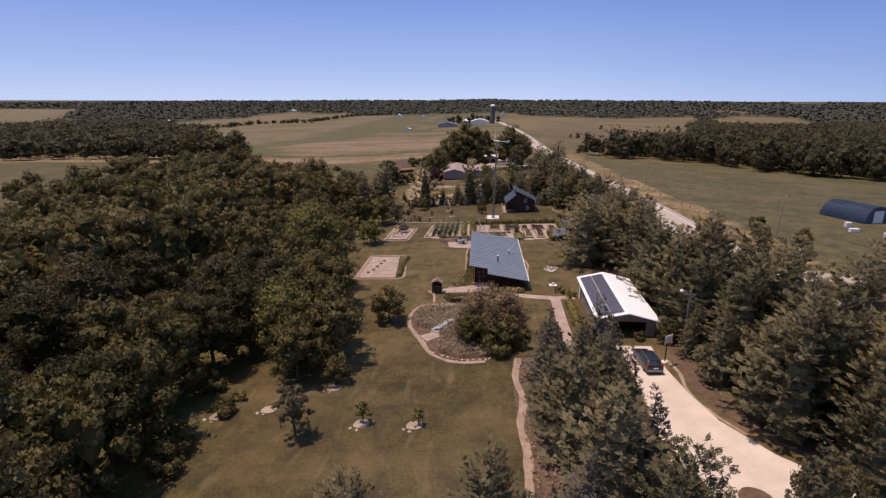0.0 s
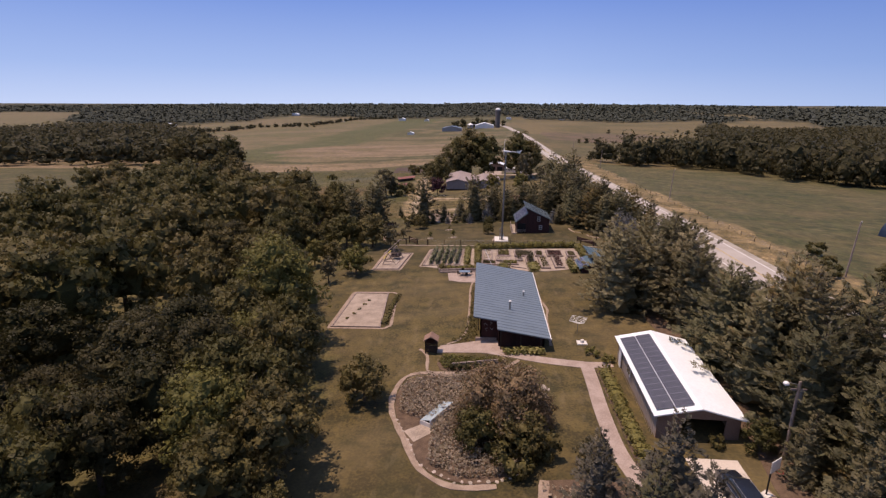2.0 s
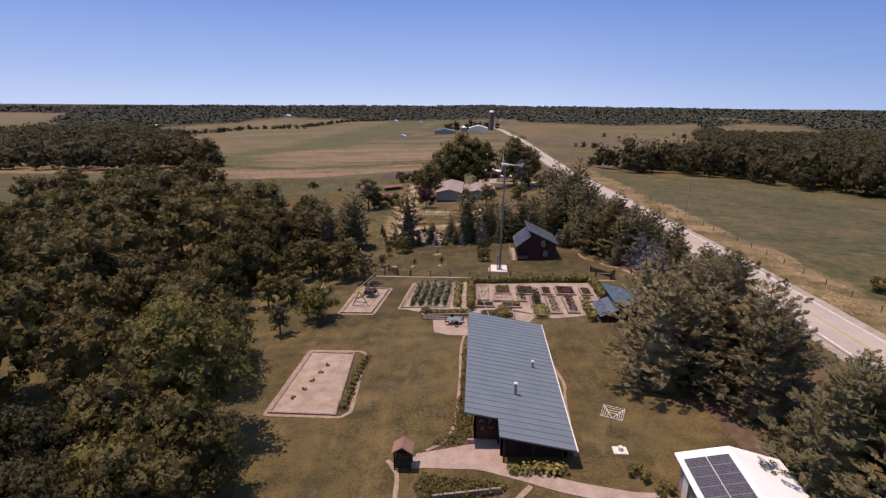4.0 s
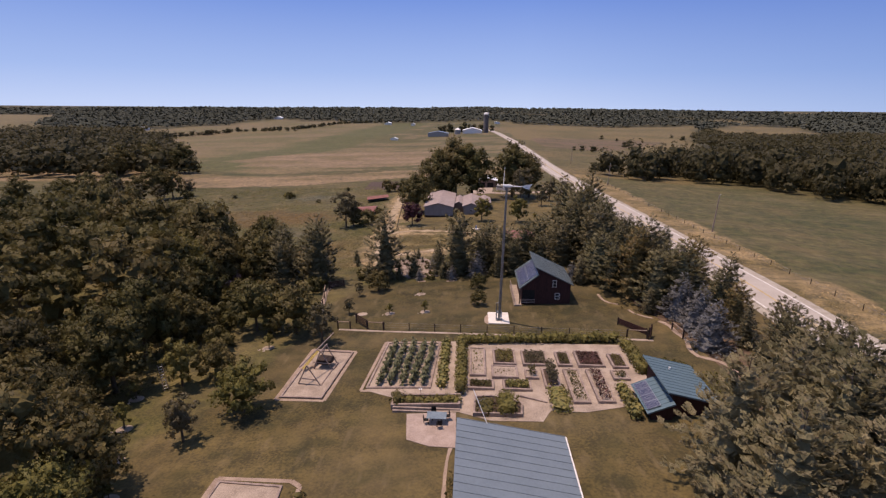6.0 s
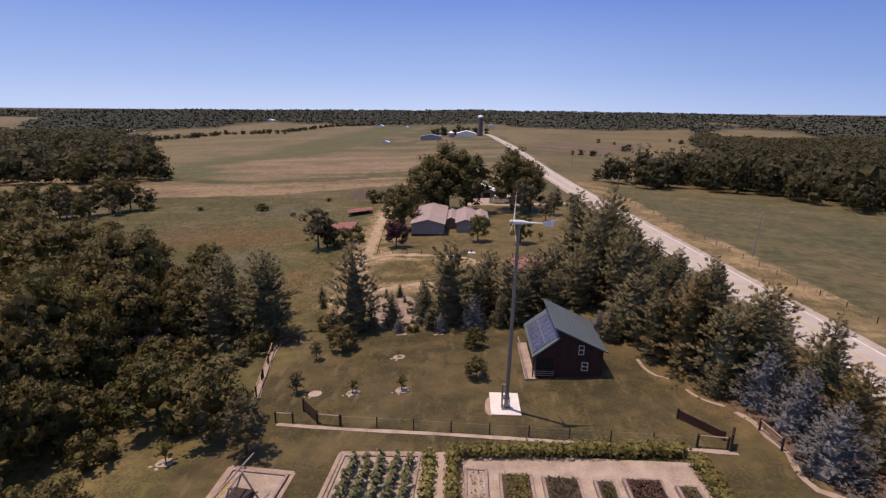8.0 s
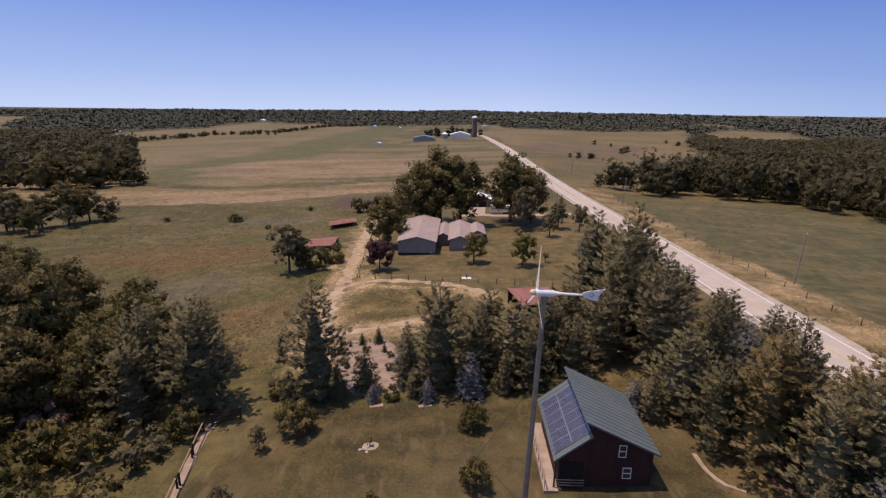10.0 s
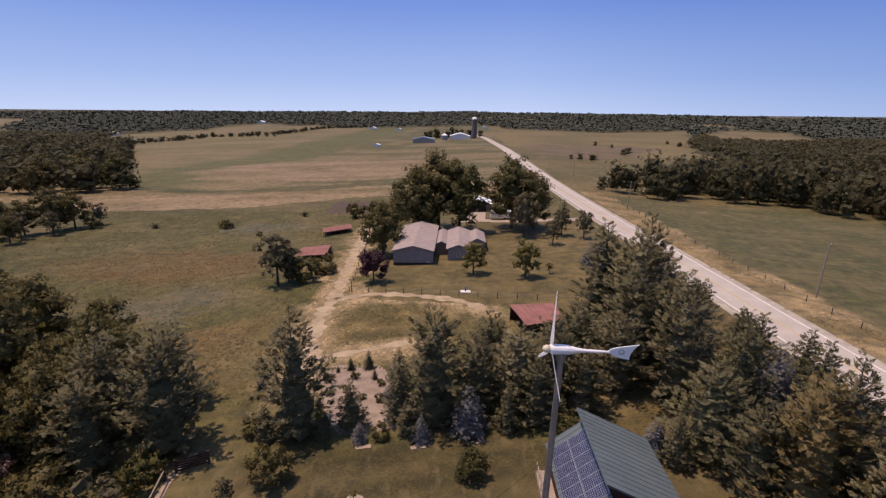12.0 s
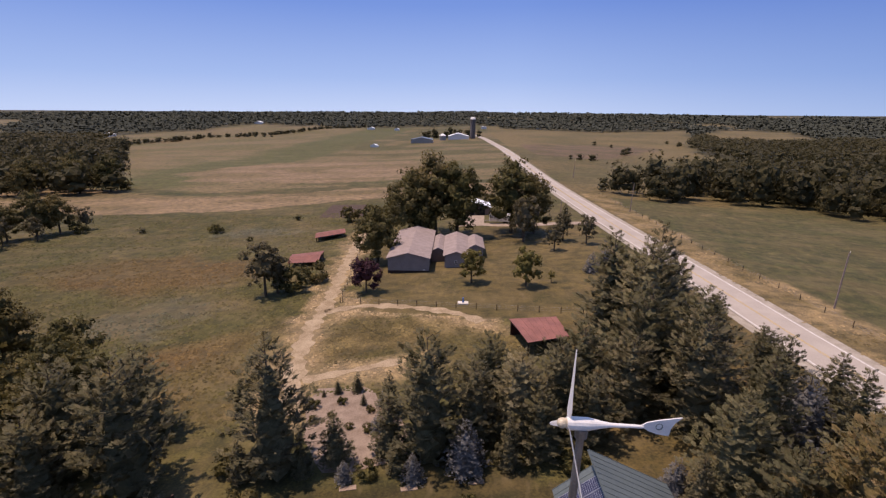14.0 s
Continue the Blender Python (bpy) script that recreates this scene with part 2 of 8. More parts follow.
PV_CELL = material("solar_cell", (0.038, 0.038, 0.05), (0.028, 0.028, 0.038), 2, 20, 0.3, bump=0.0, spec=0.5)
PV_CELL_BLUE = material("solar_cell_blue", (0.028, 0.033, 0.085), (0.02, 0.024, 0.062), 2, 20, 0.3, bump=0.0, spec=0.5)
PV_FRAME = material("solar_frame", (0.5, 0.5, 0.5), None, 2, 10, 0.4, metal=0.7)
# for black parts, and for black slabs that stand for shade in openings
BLACK = material("black_paint_and_shade", (0.02, 0.018, 0.016), None, 2, 10, 0.9)
GLASS = material("window_glass", (0.03, 0.035, 0.04), (0.02, 0.025, 0.03), 1, 5, 0.08, bump=0, spec=0.8)
STONE = material("pale_limestone", (0.48, 0.41, 0.34), (0.33, 0.27, 0.22), 1.2, 9, 0.95, bump=0.6, each=0.2)
CAR_PAINT = material("dark_blue_car_paint", (0.016, 0.02, 0.03), (0.012, 0.015, 0.024), 1, 5, 0.22, bump=0, spec=0.6)
RUBBER = material("tyre_rubber", (0.025, 0.025, 0.025), None, 3, 20, 0.9)
RED_PLASTIC = material("red_lamp_glass", (0.35, 0.02, 0.02), None, 2, 10, 0.3)

# ---- helpers for meshes ----
SLOPE_X = [(-6000, -9), (-720, -8.4), (-360, -7.2), (-180, -4.8), (-72, -2.9), (-30, -1.4), (0, 0), (30, 1.38), (43, 1.74), (57.6, 1.44), (96, -0.6), (180, -3.6), (480, -7.2), (6000, -9)]
SLOPE_Y = [(-600, 3.6), (-60, 2.64), (0, 1.98), (72, 0.79), (120, 0), (144, -0.42), (180, -1.68), (204, -2.28), (252, -3.6), (360, -5.5), (600, -9.6), (960, -13.8), (1600, -16), (2600, -10), (3600, 6), (4700, 22), (6000, 24)]


SX_P, SX_Z = np.array(SLOPE_X).T
SY_P, SY_Z = np.array(SLOPE_Y).T


def height(x, y):
    """The lie of the land."""
    far = min(1.0, max(0.0, (math.hypot(x, y) - 330) / 500))
    z = np.interp(x, SX_P, SX_Z) + np.interp(y, SY_P, SY_Z)
    if far:
        z += noise.noise((x * 0.004, y * 0.004, 2)) * 3.5 * far
    return float(z)


def part(name, bm, mat, parent=None, label="", kind=""):
    me = bpy.data.meshes.new(name)
    bm.to_mesh(me)
    bm.free()
    for m in (mat if isinstance(mat, (list, tuple)) else [mat]):
        me.materials.append(m)
    ob = new(name, me)
    ob.parent = parent
    return tagged(ob, label, kind=kind)


def quads(name, q, mat, parent=None, tris=None, shade=None):
    """One mesh from an array of quads (n, 4, 3) and, if given, triangles (n, 3, 3). shade: a normal for each quad, by which leaf sprays take the roundness of their clump."""
    q = np.asarray(q, dtype=np.float32).reshape(-1, 4, 3)
    if shade is not None and len(q):
        shade = np.asarray(shade, dtype=np.float32)
        shade = shade / (np.linalg.norm(shade, axis=1, keepdims=True) + 1e-9)
        face = np.cross(q[:, 1] - q[:, 0], q[:, 2] - q[:, 0])
        turn = np.einsum("ij,ij->i", face, shade) < 0
        q[turn] = q[turn][:, ::-1]
    v = [q.reshape(-1, 3)]
    counts = [4] * len(q)
    if tris is not None and len(tris):
        tr = np.asarray(tris, dtype=np.float32).reshape(-1, 3, 3)
        v.append(tr.reshape(-1, 3))
        counts += [3] * len(tr)
    v = np.concatenate(v)
    me = bpy.data.meshes.new(name)
    me.vertices.add(len(v))
    me.vertices.foreach_set("co", v.ravel())
    me.loops.add(len(v))
    me.loops.foreach_set("vertex_index", np.arange(len(v), dtype=np.int32))
    me.polygons.add(len(counts))
    starts = np.concatenate([[0], np.cumsum(counts)[:-1]]).astype(np.int32)
    me.polygons.foreach_set("loop_start", starts)
    me.update(calc_edges=True)
    me.materials.append(mat)
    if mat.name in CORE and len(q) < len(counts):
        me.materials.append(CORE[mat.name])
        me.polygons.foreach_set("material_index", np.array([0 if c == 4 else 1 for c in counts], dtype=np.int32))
    if shade is not None:
        own = [np.repeat(shade, 4, axis=0)]
        if len(counts) > len(q):
            own.append(np.zeros((3 * (len(counts) - len(q)), 3), dtype=np.float32))
        me.polygons.foreach_set("use_smooth", np.ones(len(counts), dtype=bool))
        me.normals_split_custom_set(np.concatenate(own).tolist())
    ob = new(name, me)
    ob.parent = parent
    return ob


def box(bm, a, b, m=None, bevel=0.0):
    """A box from corner a to corner b, turned by m."""
    c = [(a[i] + b[i]) / 2 for i in range(3)]
    s = [abs(b[i] - a[i]) for i in range(3)]
    mat = Matrix.Translation(c) @ Matrix.Diagonal((*s, 1))
    vs = bmesh.ops.create_cube(bm, size=1, matrix=(m @ mat) if m else mat)["verts"]
    if bevel:
        es = list({e for v in vs for e in v.link_edges})
        bmesh.ops.bevel(bm, geom=es, offset=bevel, segments=1, affect="EDGES")


def rod(bm, a, b, r1, r2=None, seg=8):
    """A round bar from a to b."""
    a, b = Vector(a), Vector(b)
    d = b - a
    m = Matrix.Translation((a + b) / 2) @ d.to_track_quat("Z", "Y").to_matrix().to_4x4()
    bmesh.ops.create_cone(bm, cap_ends=True, segments=seg, radius1=r1, radius2=r1 if r2 is None else r2, depth=d.length, matrix=m)


def prism(bm, outline, y0, y1, axis="y"):
    """An outline in x and z drawn out along y."""
    lo = [bm.verts.new((x, y0, z)) for x, z in outline]
    hi = [bm.verts.new((x, y1, z)) for x, z in outline]
    n = len(outline)
    bm.faces.new(lo)
    bm.faces.new(hi[::-1])
    for i in range(n):
        bm.faces.new((lo[i], hi[i], hi[(i + 1) % n], lo[(i + 1) % n]))
    bmesh.ops.recalc_face_normals(bm, faces=bm.faces)


def empty(name, m, label, category, group=""):
    e = new(name)
    e.matrix_world = m
    return tagged(e, label, category, group)


def inside(x, y, poly):
    hit = False
    for (x1, y1), (x2, y2) in zip(poly, poly[1:] + poly[:1]):
        if (y1 > y) != (y2 > y) and x < (x2 - x1) * (y - y1) / (y2 - y1) + x1:
            hit = not hit
    return hit


def smooth_outline(poly, n=3):
    """Rounds an outline by cutting its corners."""
    for _ in range(n):
        out = []
        for (x1, y1), (x2, y2) in zip(poly, poly[1:] + poly[:1]):
            out += [(x1 * 0.75 + x2 * 0.25, y1 * 0.75 + y2 * 0.25), (x1 * 0.25 + x2 * 0.75, y1 * 0.25 + y2 * 0.75)]
        poly = out
    return poly


def patch(name, poly, mat, lift, label, category, kind="structure", rounded=0, wobble=0.0):
    """A thin slab of ground cover inside an outline, laid on the land."""
    if rounded:
        poly = smooth_outline(list(poly), rounded)
    bm = bmesh.new()
    top, low = [], []
    for i, (x, y) in enumerate(poly):
        x += wobble * math.sin(i * 2.3)
        y += wobble * math.cos(i * 1.7)
        z = height(x, y)
        top.append(bm.verts.new((x, y, z + lift)))
        low.append(bm.verts.new((x, y, z - 0.25)))
    f = bm.faces.new(top)
    for i in range(len(poly)):
        j = (i + 1) % len(poly)
        bm.faces.new((low[i], low[j], top[j], top[i]))
    bmesh.ops.triangulate(bm, faces=[f])
    bmesh.ops.recalc_face_normals(bm, faces=bm.faces)
    ob = part(name, bm, mat)
    return tagged(ob, label, category, kind=kind)


def ribbon(name, line, width, mat, lift, label, category, off=0.0, step=3.0, kind="structure", wobble=0.0):
    """A strip of even width along a line of plan points, laid on the land."""
    pts = [Vector(p) for p in line]
    fine = []
    for i in range(len(pts) - 1):
        p0, p1, p2, p3 = pts[max(i - 1, 0)], pts[i], pts[i + 1], pts[min(i + 2, len(pts) - 1)]
        n = max(1, int((p2 - p1).length / step))
        for k in range(n):
            t = k / n
            fine.append(0.5 * (2 * p1 + (p2 - p0) * t + (2 * p0 - 5 * p1 + 4 * p2 - p3) * t * t + (3 * p1 - p0 - 3 * p2 + p3) * t ** 3))
    fine.append(pts[-1])
    bm = bmesh.new()
    prev = None
    for i, p in enumerate(fine):
        d = (fine[min(i + 1, len(fine) - 1)] - fine[max(i - 1, 0)]).normalized()
        s = Vector((d.y, -d.x))
        w = width / 2 * (1 + wobble * math.sin(i * 1.9) + wobble * math.sin(i * 0.7))
        a, b = p + s * (off - w), p + s * (off + w)
        row = [bm.verts.new((a.x, a.y, height(a.x, a.y) + lift - 0.2)), bm.verts.new((a.x, a.y, height(a.x, a.y) + lift)),
               bm.verts.new((b.x, b.y, height(b.x, b.y) + lift)), bm.verts.new((b.x, b.y, height(b.x, b.y) + lift - 0.2))]
        if prev:
            for k in range(3):
                bm.faces.new((prev[k], prev[k + 1], row[k + 1], row[k]))
        prev = row
    bmesh.ops.recalc_face_normals(bm, faces=bm.faces)
    ob = part(name, bm, mat)
    return tagged(ob, label, category, kind=kind)


# ---- land ----
LAWN = [(-27, 28), (-24, 36), (-27, 46), (-29, 55), (-16, 58), (-17, 72), (-26, 84), (-31, 100), (-27, 107), (-24, 122), (-23, 136), (-19, 146), (-12, 149), (2, 150), (13, 149), (20, 143), (21, 134), (26, 124), (28, 116), (24, 100), (15, 92), (14, 78), (13, 60), (9, 45), (8, 30), (10, 18), (-20, 18)]
YARD = [(-16, 192), (-17, 215), (-20, 240), (10, 262), (34, 268), (38, 240), (36, 205), (20, 186), (5, 187)]
FIELD_EAST = [(53, 60), (53, 250), (62, 320), (130, 300), (210, 250), (300, 120), (300, 20), (53, 20)]


TRACKS = (([(-18, 160), (-20.6, 172), (-22.4, 184), (-22.6, 196), (-24.8, 220), (-26.6, 245), (-28, 262)], 2.4), ([(-22, 192), (-16, 194.6), (-8, 193.4), (0, 190), (4, 186)], 2.0), ([(-18.6, 168), (-13, 170.4), (-7, 173)], 1.6))


def off_line(x, y, line):
    """Distance in plan from a line of points."""
    best = 1e9
    for (x1, y1), (x2, y2) in zip(line, line[1:]):
        dx, dy = x2 - x1, y2 - y1
        k = min(1.0, max(0.0, ((x - x1) * dx + (y - y1) * dy) / (dx * dx + dy * dy)))
        best = min(best, math.hypot(x - x1 - k * dx, y - y1 - k * dy))
    return best


def lane_free(d):
    return max(0.0, 1 - d / 5)


def blend(a, b, k):
    k = min(1.0, max(0.0, k))
    return tuple(u * (1 - k) + v * k for u, v in zip(a, b))


STRIP_X, STRIP_LOW, STRIP_UP = (-240, -179, -135, -108, -79, -57, -47, 0, 45), (320, 309, 294, 297, 305, 317, 326, 332, 336), (384, 367, 343, 344, 350, 362, 366, 368, 370)
OVAL = [(-159, 401), (-182, 450), (-174, 515), (-124, 566), (-43, 548), (-10, 470), (-29, 400), (-88, 384)]
BARE_EAST = [(73, 600), (80, 800), (121, 865), (240, 920), (278, 840), (189, 660), (117, 563)]
FIELD_NORTH = [(-463, 1081), (-600, 1560), (-584, 1900), (-470, 1900), (-386, 1528), (-410, 1200)]
FIELD_WEST = [(-900, 1150), (-1154, 1398), (-1900, 2400), (-2300, 2400), (-1600, 1500), (-1200, 1150)]
FIELD_NORTHEAST = [(430, 960), (547, 905), (700, 1150), (967, 1690), (811, 1780), (560, 1330)]
CLEARINGS = (FIELD_NORTH, FIELD_WEST, FIELD_NORTHEAST)
HEDGE_Y, HEDGE_X = (560, 650, 762, 893, 1061, 1118, 1370, 1617, 1776, 2000), (-365, -427, -462, -484, -470, -425, -399, -378, -309, -250)


def wooded(x, y):
    """Whether the far country is under trees at a place."""
    far = math.hypot(x, y)
    n = noise.noise((x * 0.0021, y * 0.0011, 3.3)) + 0.45 * noise.noise((x * 0.008, y * 0.004, 7))
    if any(inside(x, y, poly) for poly in CLEARINGS):
        return False
    if far > 3000:
        return n > -0.5
    if far > 2050:
        return n > -0.16
    if x > 60 + 0.06 * (y - 640):
        edge = 0.4 * y + 40 * noise.noise((y * 0.006, 2, 1))
        return x > edge or y > 1480 + 0.3 * x + 120 * n
    if x > np.interp(y, HEDGE_Y, HEDGE_X) - 12:
        return y > 1700 + 160 * n
    return n > -0.14


def soil(x, y):
    """Base colour of the land's cover at a place."""
    n = noise.noise((x * 0.03, y * 0.03, 0))
    n2 = noise.noise((x * 0.008, y * 0.012, 5))
    n3 = noise.noise((x * 0.11, y * 0.11, 3))
    n4 = noise.noise((x * 0.3, y * 0.3, 9))
    if inside(x, y, LAWN):
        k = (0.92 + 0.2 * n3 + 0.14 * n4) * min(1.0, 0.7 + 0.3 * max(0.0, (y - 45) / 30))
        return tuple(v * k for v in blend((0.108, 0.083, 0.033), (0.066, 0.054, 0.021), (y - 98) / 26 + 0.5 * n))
    if inside(x, y, YARD):
        return (0.115 + 0.04 * n3, 0.09 + 0.024 * n3, 0.036 + 0.012 * n3)
    olive, straw, rust, wet = (0.082, 0.077, 0.025), (0.19, 0.145, 0.062), (0.125, 0.08, 0.03), (0.09, 0.092, 0.06)
    if 51 < x < 61 + 3 * n3 and y < 330:
        return blend((0.15, 0.115, 0.05), (0.3, 0.22, 0.118), 0.5 + 1.4 * n3 + 0.8 * n4)
    if inside(x, y, FIELD_EAST):
        return blend(blend((0.058, 0.066, 0.023), (0.09, 0.084, 0.034), 0.5 + 1.1 * n + 0.5 * n3), (0.16, 0.13, 0.06), n4 * n3 * 3)
    if 12 < x < 43 and y < 200:
        return blend((0.09, 0.07, 0.027), (0.13, 0.092, 0.038), 0.4 + n3)
    far = math.hypot(x, y)
    wood = (0.05, 0.052, 0.027)
    if far > 640 and wooded(x, y):
        return wood
    if x < 44 + 0.02 * y:
        low, up = np.interp(x, STRIP_X, STRIP_LOW) + 5 * n + 3 * n3, np.interp(x, STRIP_X, STRIP_UP) + 4 * n
        streak = noise.noise((x * 0.007 + 3 * n2, y * 0.06 + 2 * n2, 8))
        if y < low:
            c = blend(olive, (0.1, 0.085, 0.034), 0.35 + 1.3 * n3 + 0.5 * n4)
            c = blend(c, straw, (n3 + n) * 0.9 + 0.5 * n4 - 0.18)
            c = blend(c, rust, (1 - math.hypot((x + 68) / 30, (y - 218) / 17)) * 2.4 + 0.8 * n3 + 0.5 * n)
            c = blend(c, rust, (1 - math.hypot((x + 36) / 22, (y - 172) / 16)) * 1.2 + 0.9 * n3 - 0.2)
            c = blend(c, wet, (1 - math.hypot((x + 51) / 9, (y - 190) / 15)) * 1.8 + 1.2 * n4 + n3)
            c = blend(c, wet, (1 - math.hypot((x + 62) / 16, (y - 262) / 10)) * 1.5 + 1.2 * n4)
            # darker green westward, partly its own, partly lens vignetting put into the colour
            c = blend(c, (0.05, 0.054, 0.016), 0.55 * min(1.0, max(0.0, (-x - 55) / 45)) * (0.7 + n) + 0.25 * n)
            lane = min(off_line(x, y, line) for line, _ in TRACKS)
            c = blend(c, (0.36, 0.265, 0.155), 1.3 - lane / 4.0 + 1.0 * n4 + 0.6 * n3)
            c = blend(c, (0.34, 0.255, 0.15), (1 - math.hypot((x + 7) / 15, (y - 192) / 4.5)) * 1.6 + 0.9 * n4 + 0.5 * n3)
            fresh = 1 - math.hypot((x + 12) / 26, (y - 178) / 16)
            return blend(c, blend((0.09, 0.068, 0.026), straw, 0.3 + 1.2 * n4 + 0.6 * n3), fresh * 1.2 - lane_free(lane) + 0.4 * n3)
        if y < up:
            return blend((0.27, 0.192, 0.115), (0.15, 0.115, 0.055), 0.35 + streak * 2.4 + 0.9 * n3 + 0.4 * n4)
        if y < up + 15 + 6 * n:
            return blend((0.052, 0.06, 0.018), (0.12, 0.1, 0.042), 0.2 + 1.2 * n3)
        green = abs(x + 176 + 0.02 * (y - 500) - 14 * n2) - 24 - 0.03 * (y - 360)
        c = blend((0.19, 0.146, 0.078), (0.13, 0.118, 0.05), 0.45 + 3.4 * streak + 0.5 * n3)
        if x > -176:
            c = blend(c, (0.078, 0.08, 0.028), 0.35 + 2.6 * streak + 1.6 * n2 + 0.0012 * (y - 560))
        c = blend(c, (0.085, 0.094, 0.031), 1 - green / 16 + 0.8 * n)
        if inside(x + 9 * n, y + 16 * n3, OVAL):
            c = blend((0.27, 0.192, 0.125), (0.17, 0.13, 0.065), 0.4 + 3.2 * streak + 0.5 * n3)
        return c
    if inside(x, y, BARE_EAST):
        return blend((0.16, 0.108, 0.075), (0.1, 0.082, 0.038), 0.4 + n * 2)
    if far > 640:
        return blend((0.18, 0.138, 0.062), (0.115, 0.1, 0.04), 0.4 + 2.2 * n2 + 0.6 * n)
    return blend((0.095, 0.086, 0.033), (0.15, 0.115, 0.05), 0.3 + 2.4 * n2 + 0.8 * n)


def build_ground():
    def steps(a, b, s, far_a, far_b):
        mid = list(np.arange(a, b + 0.1, s))
        out, g = [], s
        v = b
        while v < far_b:
            g *= 1.07
            v += g
            out.append(min(v, far_b))
        low, g = [], s
        v = a
        while v > far_a:
            g *= 1.07
            v -= g
            low.append(max(v, far_a))
        return low[::-1] + mid + out
    xs = steps(-96, 66, 1.5, -4700, 4700)
    ys = steps(20, 320, 1.6, -600, 4750)
    verts, cols = [], []
    for y in ys:
        for x in xs:
            verts.append((x, y, height(x, y)))
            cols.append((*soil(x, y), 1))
    w = len(xs)
    faces = [(j * w + i, j * w + i + 1, (j + 1) * w + i + 1, (j + 1) * w + i) for j in range(len(ys) - 1) for i in range(w - 1)]
    me = bpy.data.meshes.new("ground")
    me.from_pydata(verts, [], faces)
    at = me.color_attributes.new("soil", "FLOAT_COLOR", "POINT")
    at.data.foreach_set("color", np.array(cols, dtype=np.float32).ravel())
    me.materials.append(TURF)
    me.polygons.foreach_set("use_smooth", np.ones(len(faces), dtype=bool))
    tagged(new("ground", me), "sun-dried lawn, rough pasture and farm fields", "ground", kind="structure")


build_ground()
ROAD = [(38, -60), (42, 0), (44.5, 45), (46, 90), (46.4, 140), (46.8, 180), (46.6, 225), (45.4, 285), (44.6, 350), (45, 420), (47.2, 530), (48.6, 640), (47.4, 740), (44, 850), (38, 1000), (33, 1090), (20, 1190)]
ribbon("road_shoulder", ROAD, 10.4, SHOULDER, 0.05, "pale gravel shoulders of the country road", "shoulder")
ribbon("road", ROAD, 7.4, ASPHALT, 0.09, "worn pale grey two-lane country road", "road")
for o, m, wd in ((-3.3, LINE_WHITE, 0.22), (3.3, LINE_WHITE, 0.22), (-0.12, LINE_YELLOW, 0.1), (0.12, LINE_YELLOW, 0.1)):
    ribbon("road_line", ROAD[:-3], wd, m, 0.1, "painted line on the road surface", "road line", off=o)

# ---- trees ----
RNG = np.random.default_rng(7)
ICO = {}


def ico_tris(centre, radius, rng, squash=(1, 1, 1), rough=0.2, fine=1):
    """A rough lump as triangles; fine 1: twenty sides, 2: eighty."""
    if fine not in ICO:
        bm = bmesh.new()
        bmesh.ops.create_icosphere(bm, subdivisions=fine, radius=1)
        ICO[fine] = (np.array([v.co[:] for v in bm.verts]), np.array([[v.index for v in f.verts] for f in bm.faces]))
        bm.free()
    v, f = ICO[fine]
    return (v * (1 + rng.uniform(-rough, rough, (len(v), 1))) * radius * np.array(squash) + centre)[f]


def cards(pos, normal, size, rng, ratio=1.0):
    """Small four-sided leaf sprays at pos that face along normal, each turned at random."""
    n = normal / (np.linalg.norm(normal, axis=1, keepdims=True) + 1e-9)
    ref = rng.normal(size=n.shape)
    u = np.cross(n, ref)
    u /= np.linalg.norm(u, axis=1, keepdims=True) + 1e-9
    w = np.cross(n, u)
    s = (size * rng.uniform(0.6, 1.3, len(pos)))[:, None]
    u, w = u * s * 0.5, w * s * 0.5 * ratio
    j = lambda: rng.uniform(0.7, 1.15, (len(pos), 1))
    return np.stack([pos - u * j() - w * j() * 0.3, pos + u * 0.3 * j() - w * j(), pos + u * j() + w * 0.3 * j(), pos - u * 0.3 * j() + w * j()], 1)


def sphere_dirs(n, rng):
    d = rng.normal(size=(n, 3))
    return d / np.linalg.norm(d, axis=1, keepdims=True)


def bough(c, cr, out, rng, per, size, lobes, flat=0.85):
    """The leaves of one bough: sprays gathered in lobes round its rough inner mass, with the normals of the lobes."""
    lob = sphere_dirs(lobes, rng) + out * 0.55 + np.array([0, 0, 0.25])
    lob /= np.linalg.norm(lob, axis=1, keepdims=True)
    deep = rng.uniform(0.32, 0.82, lobes)
    pick = rng.integers(0, lobes, per)
    own = sphere_dirs(per, rng)
    own += lob[pick] * 0.55
    own /= np.linalg.norm(own, axis=1, keepdims=True)
    mid = c + lob[pick] * (cr * deep[pick])[:, None] * np.array([1, 1, flat])
    pos = mid + own * (cr * rng.uniform(0.12, 0.56, per))[:, None] * np.array([1, 1, 0.85])
    shade = own * 0.8 + lob[pick] * 0.4 + np.array([0, 0, 0.1]) + sphere_dirs(per, rng) * 0.28
    return cards(pos, own + sphere_dirs(per, rng) * 0.65, size, rng), shade


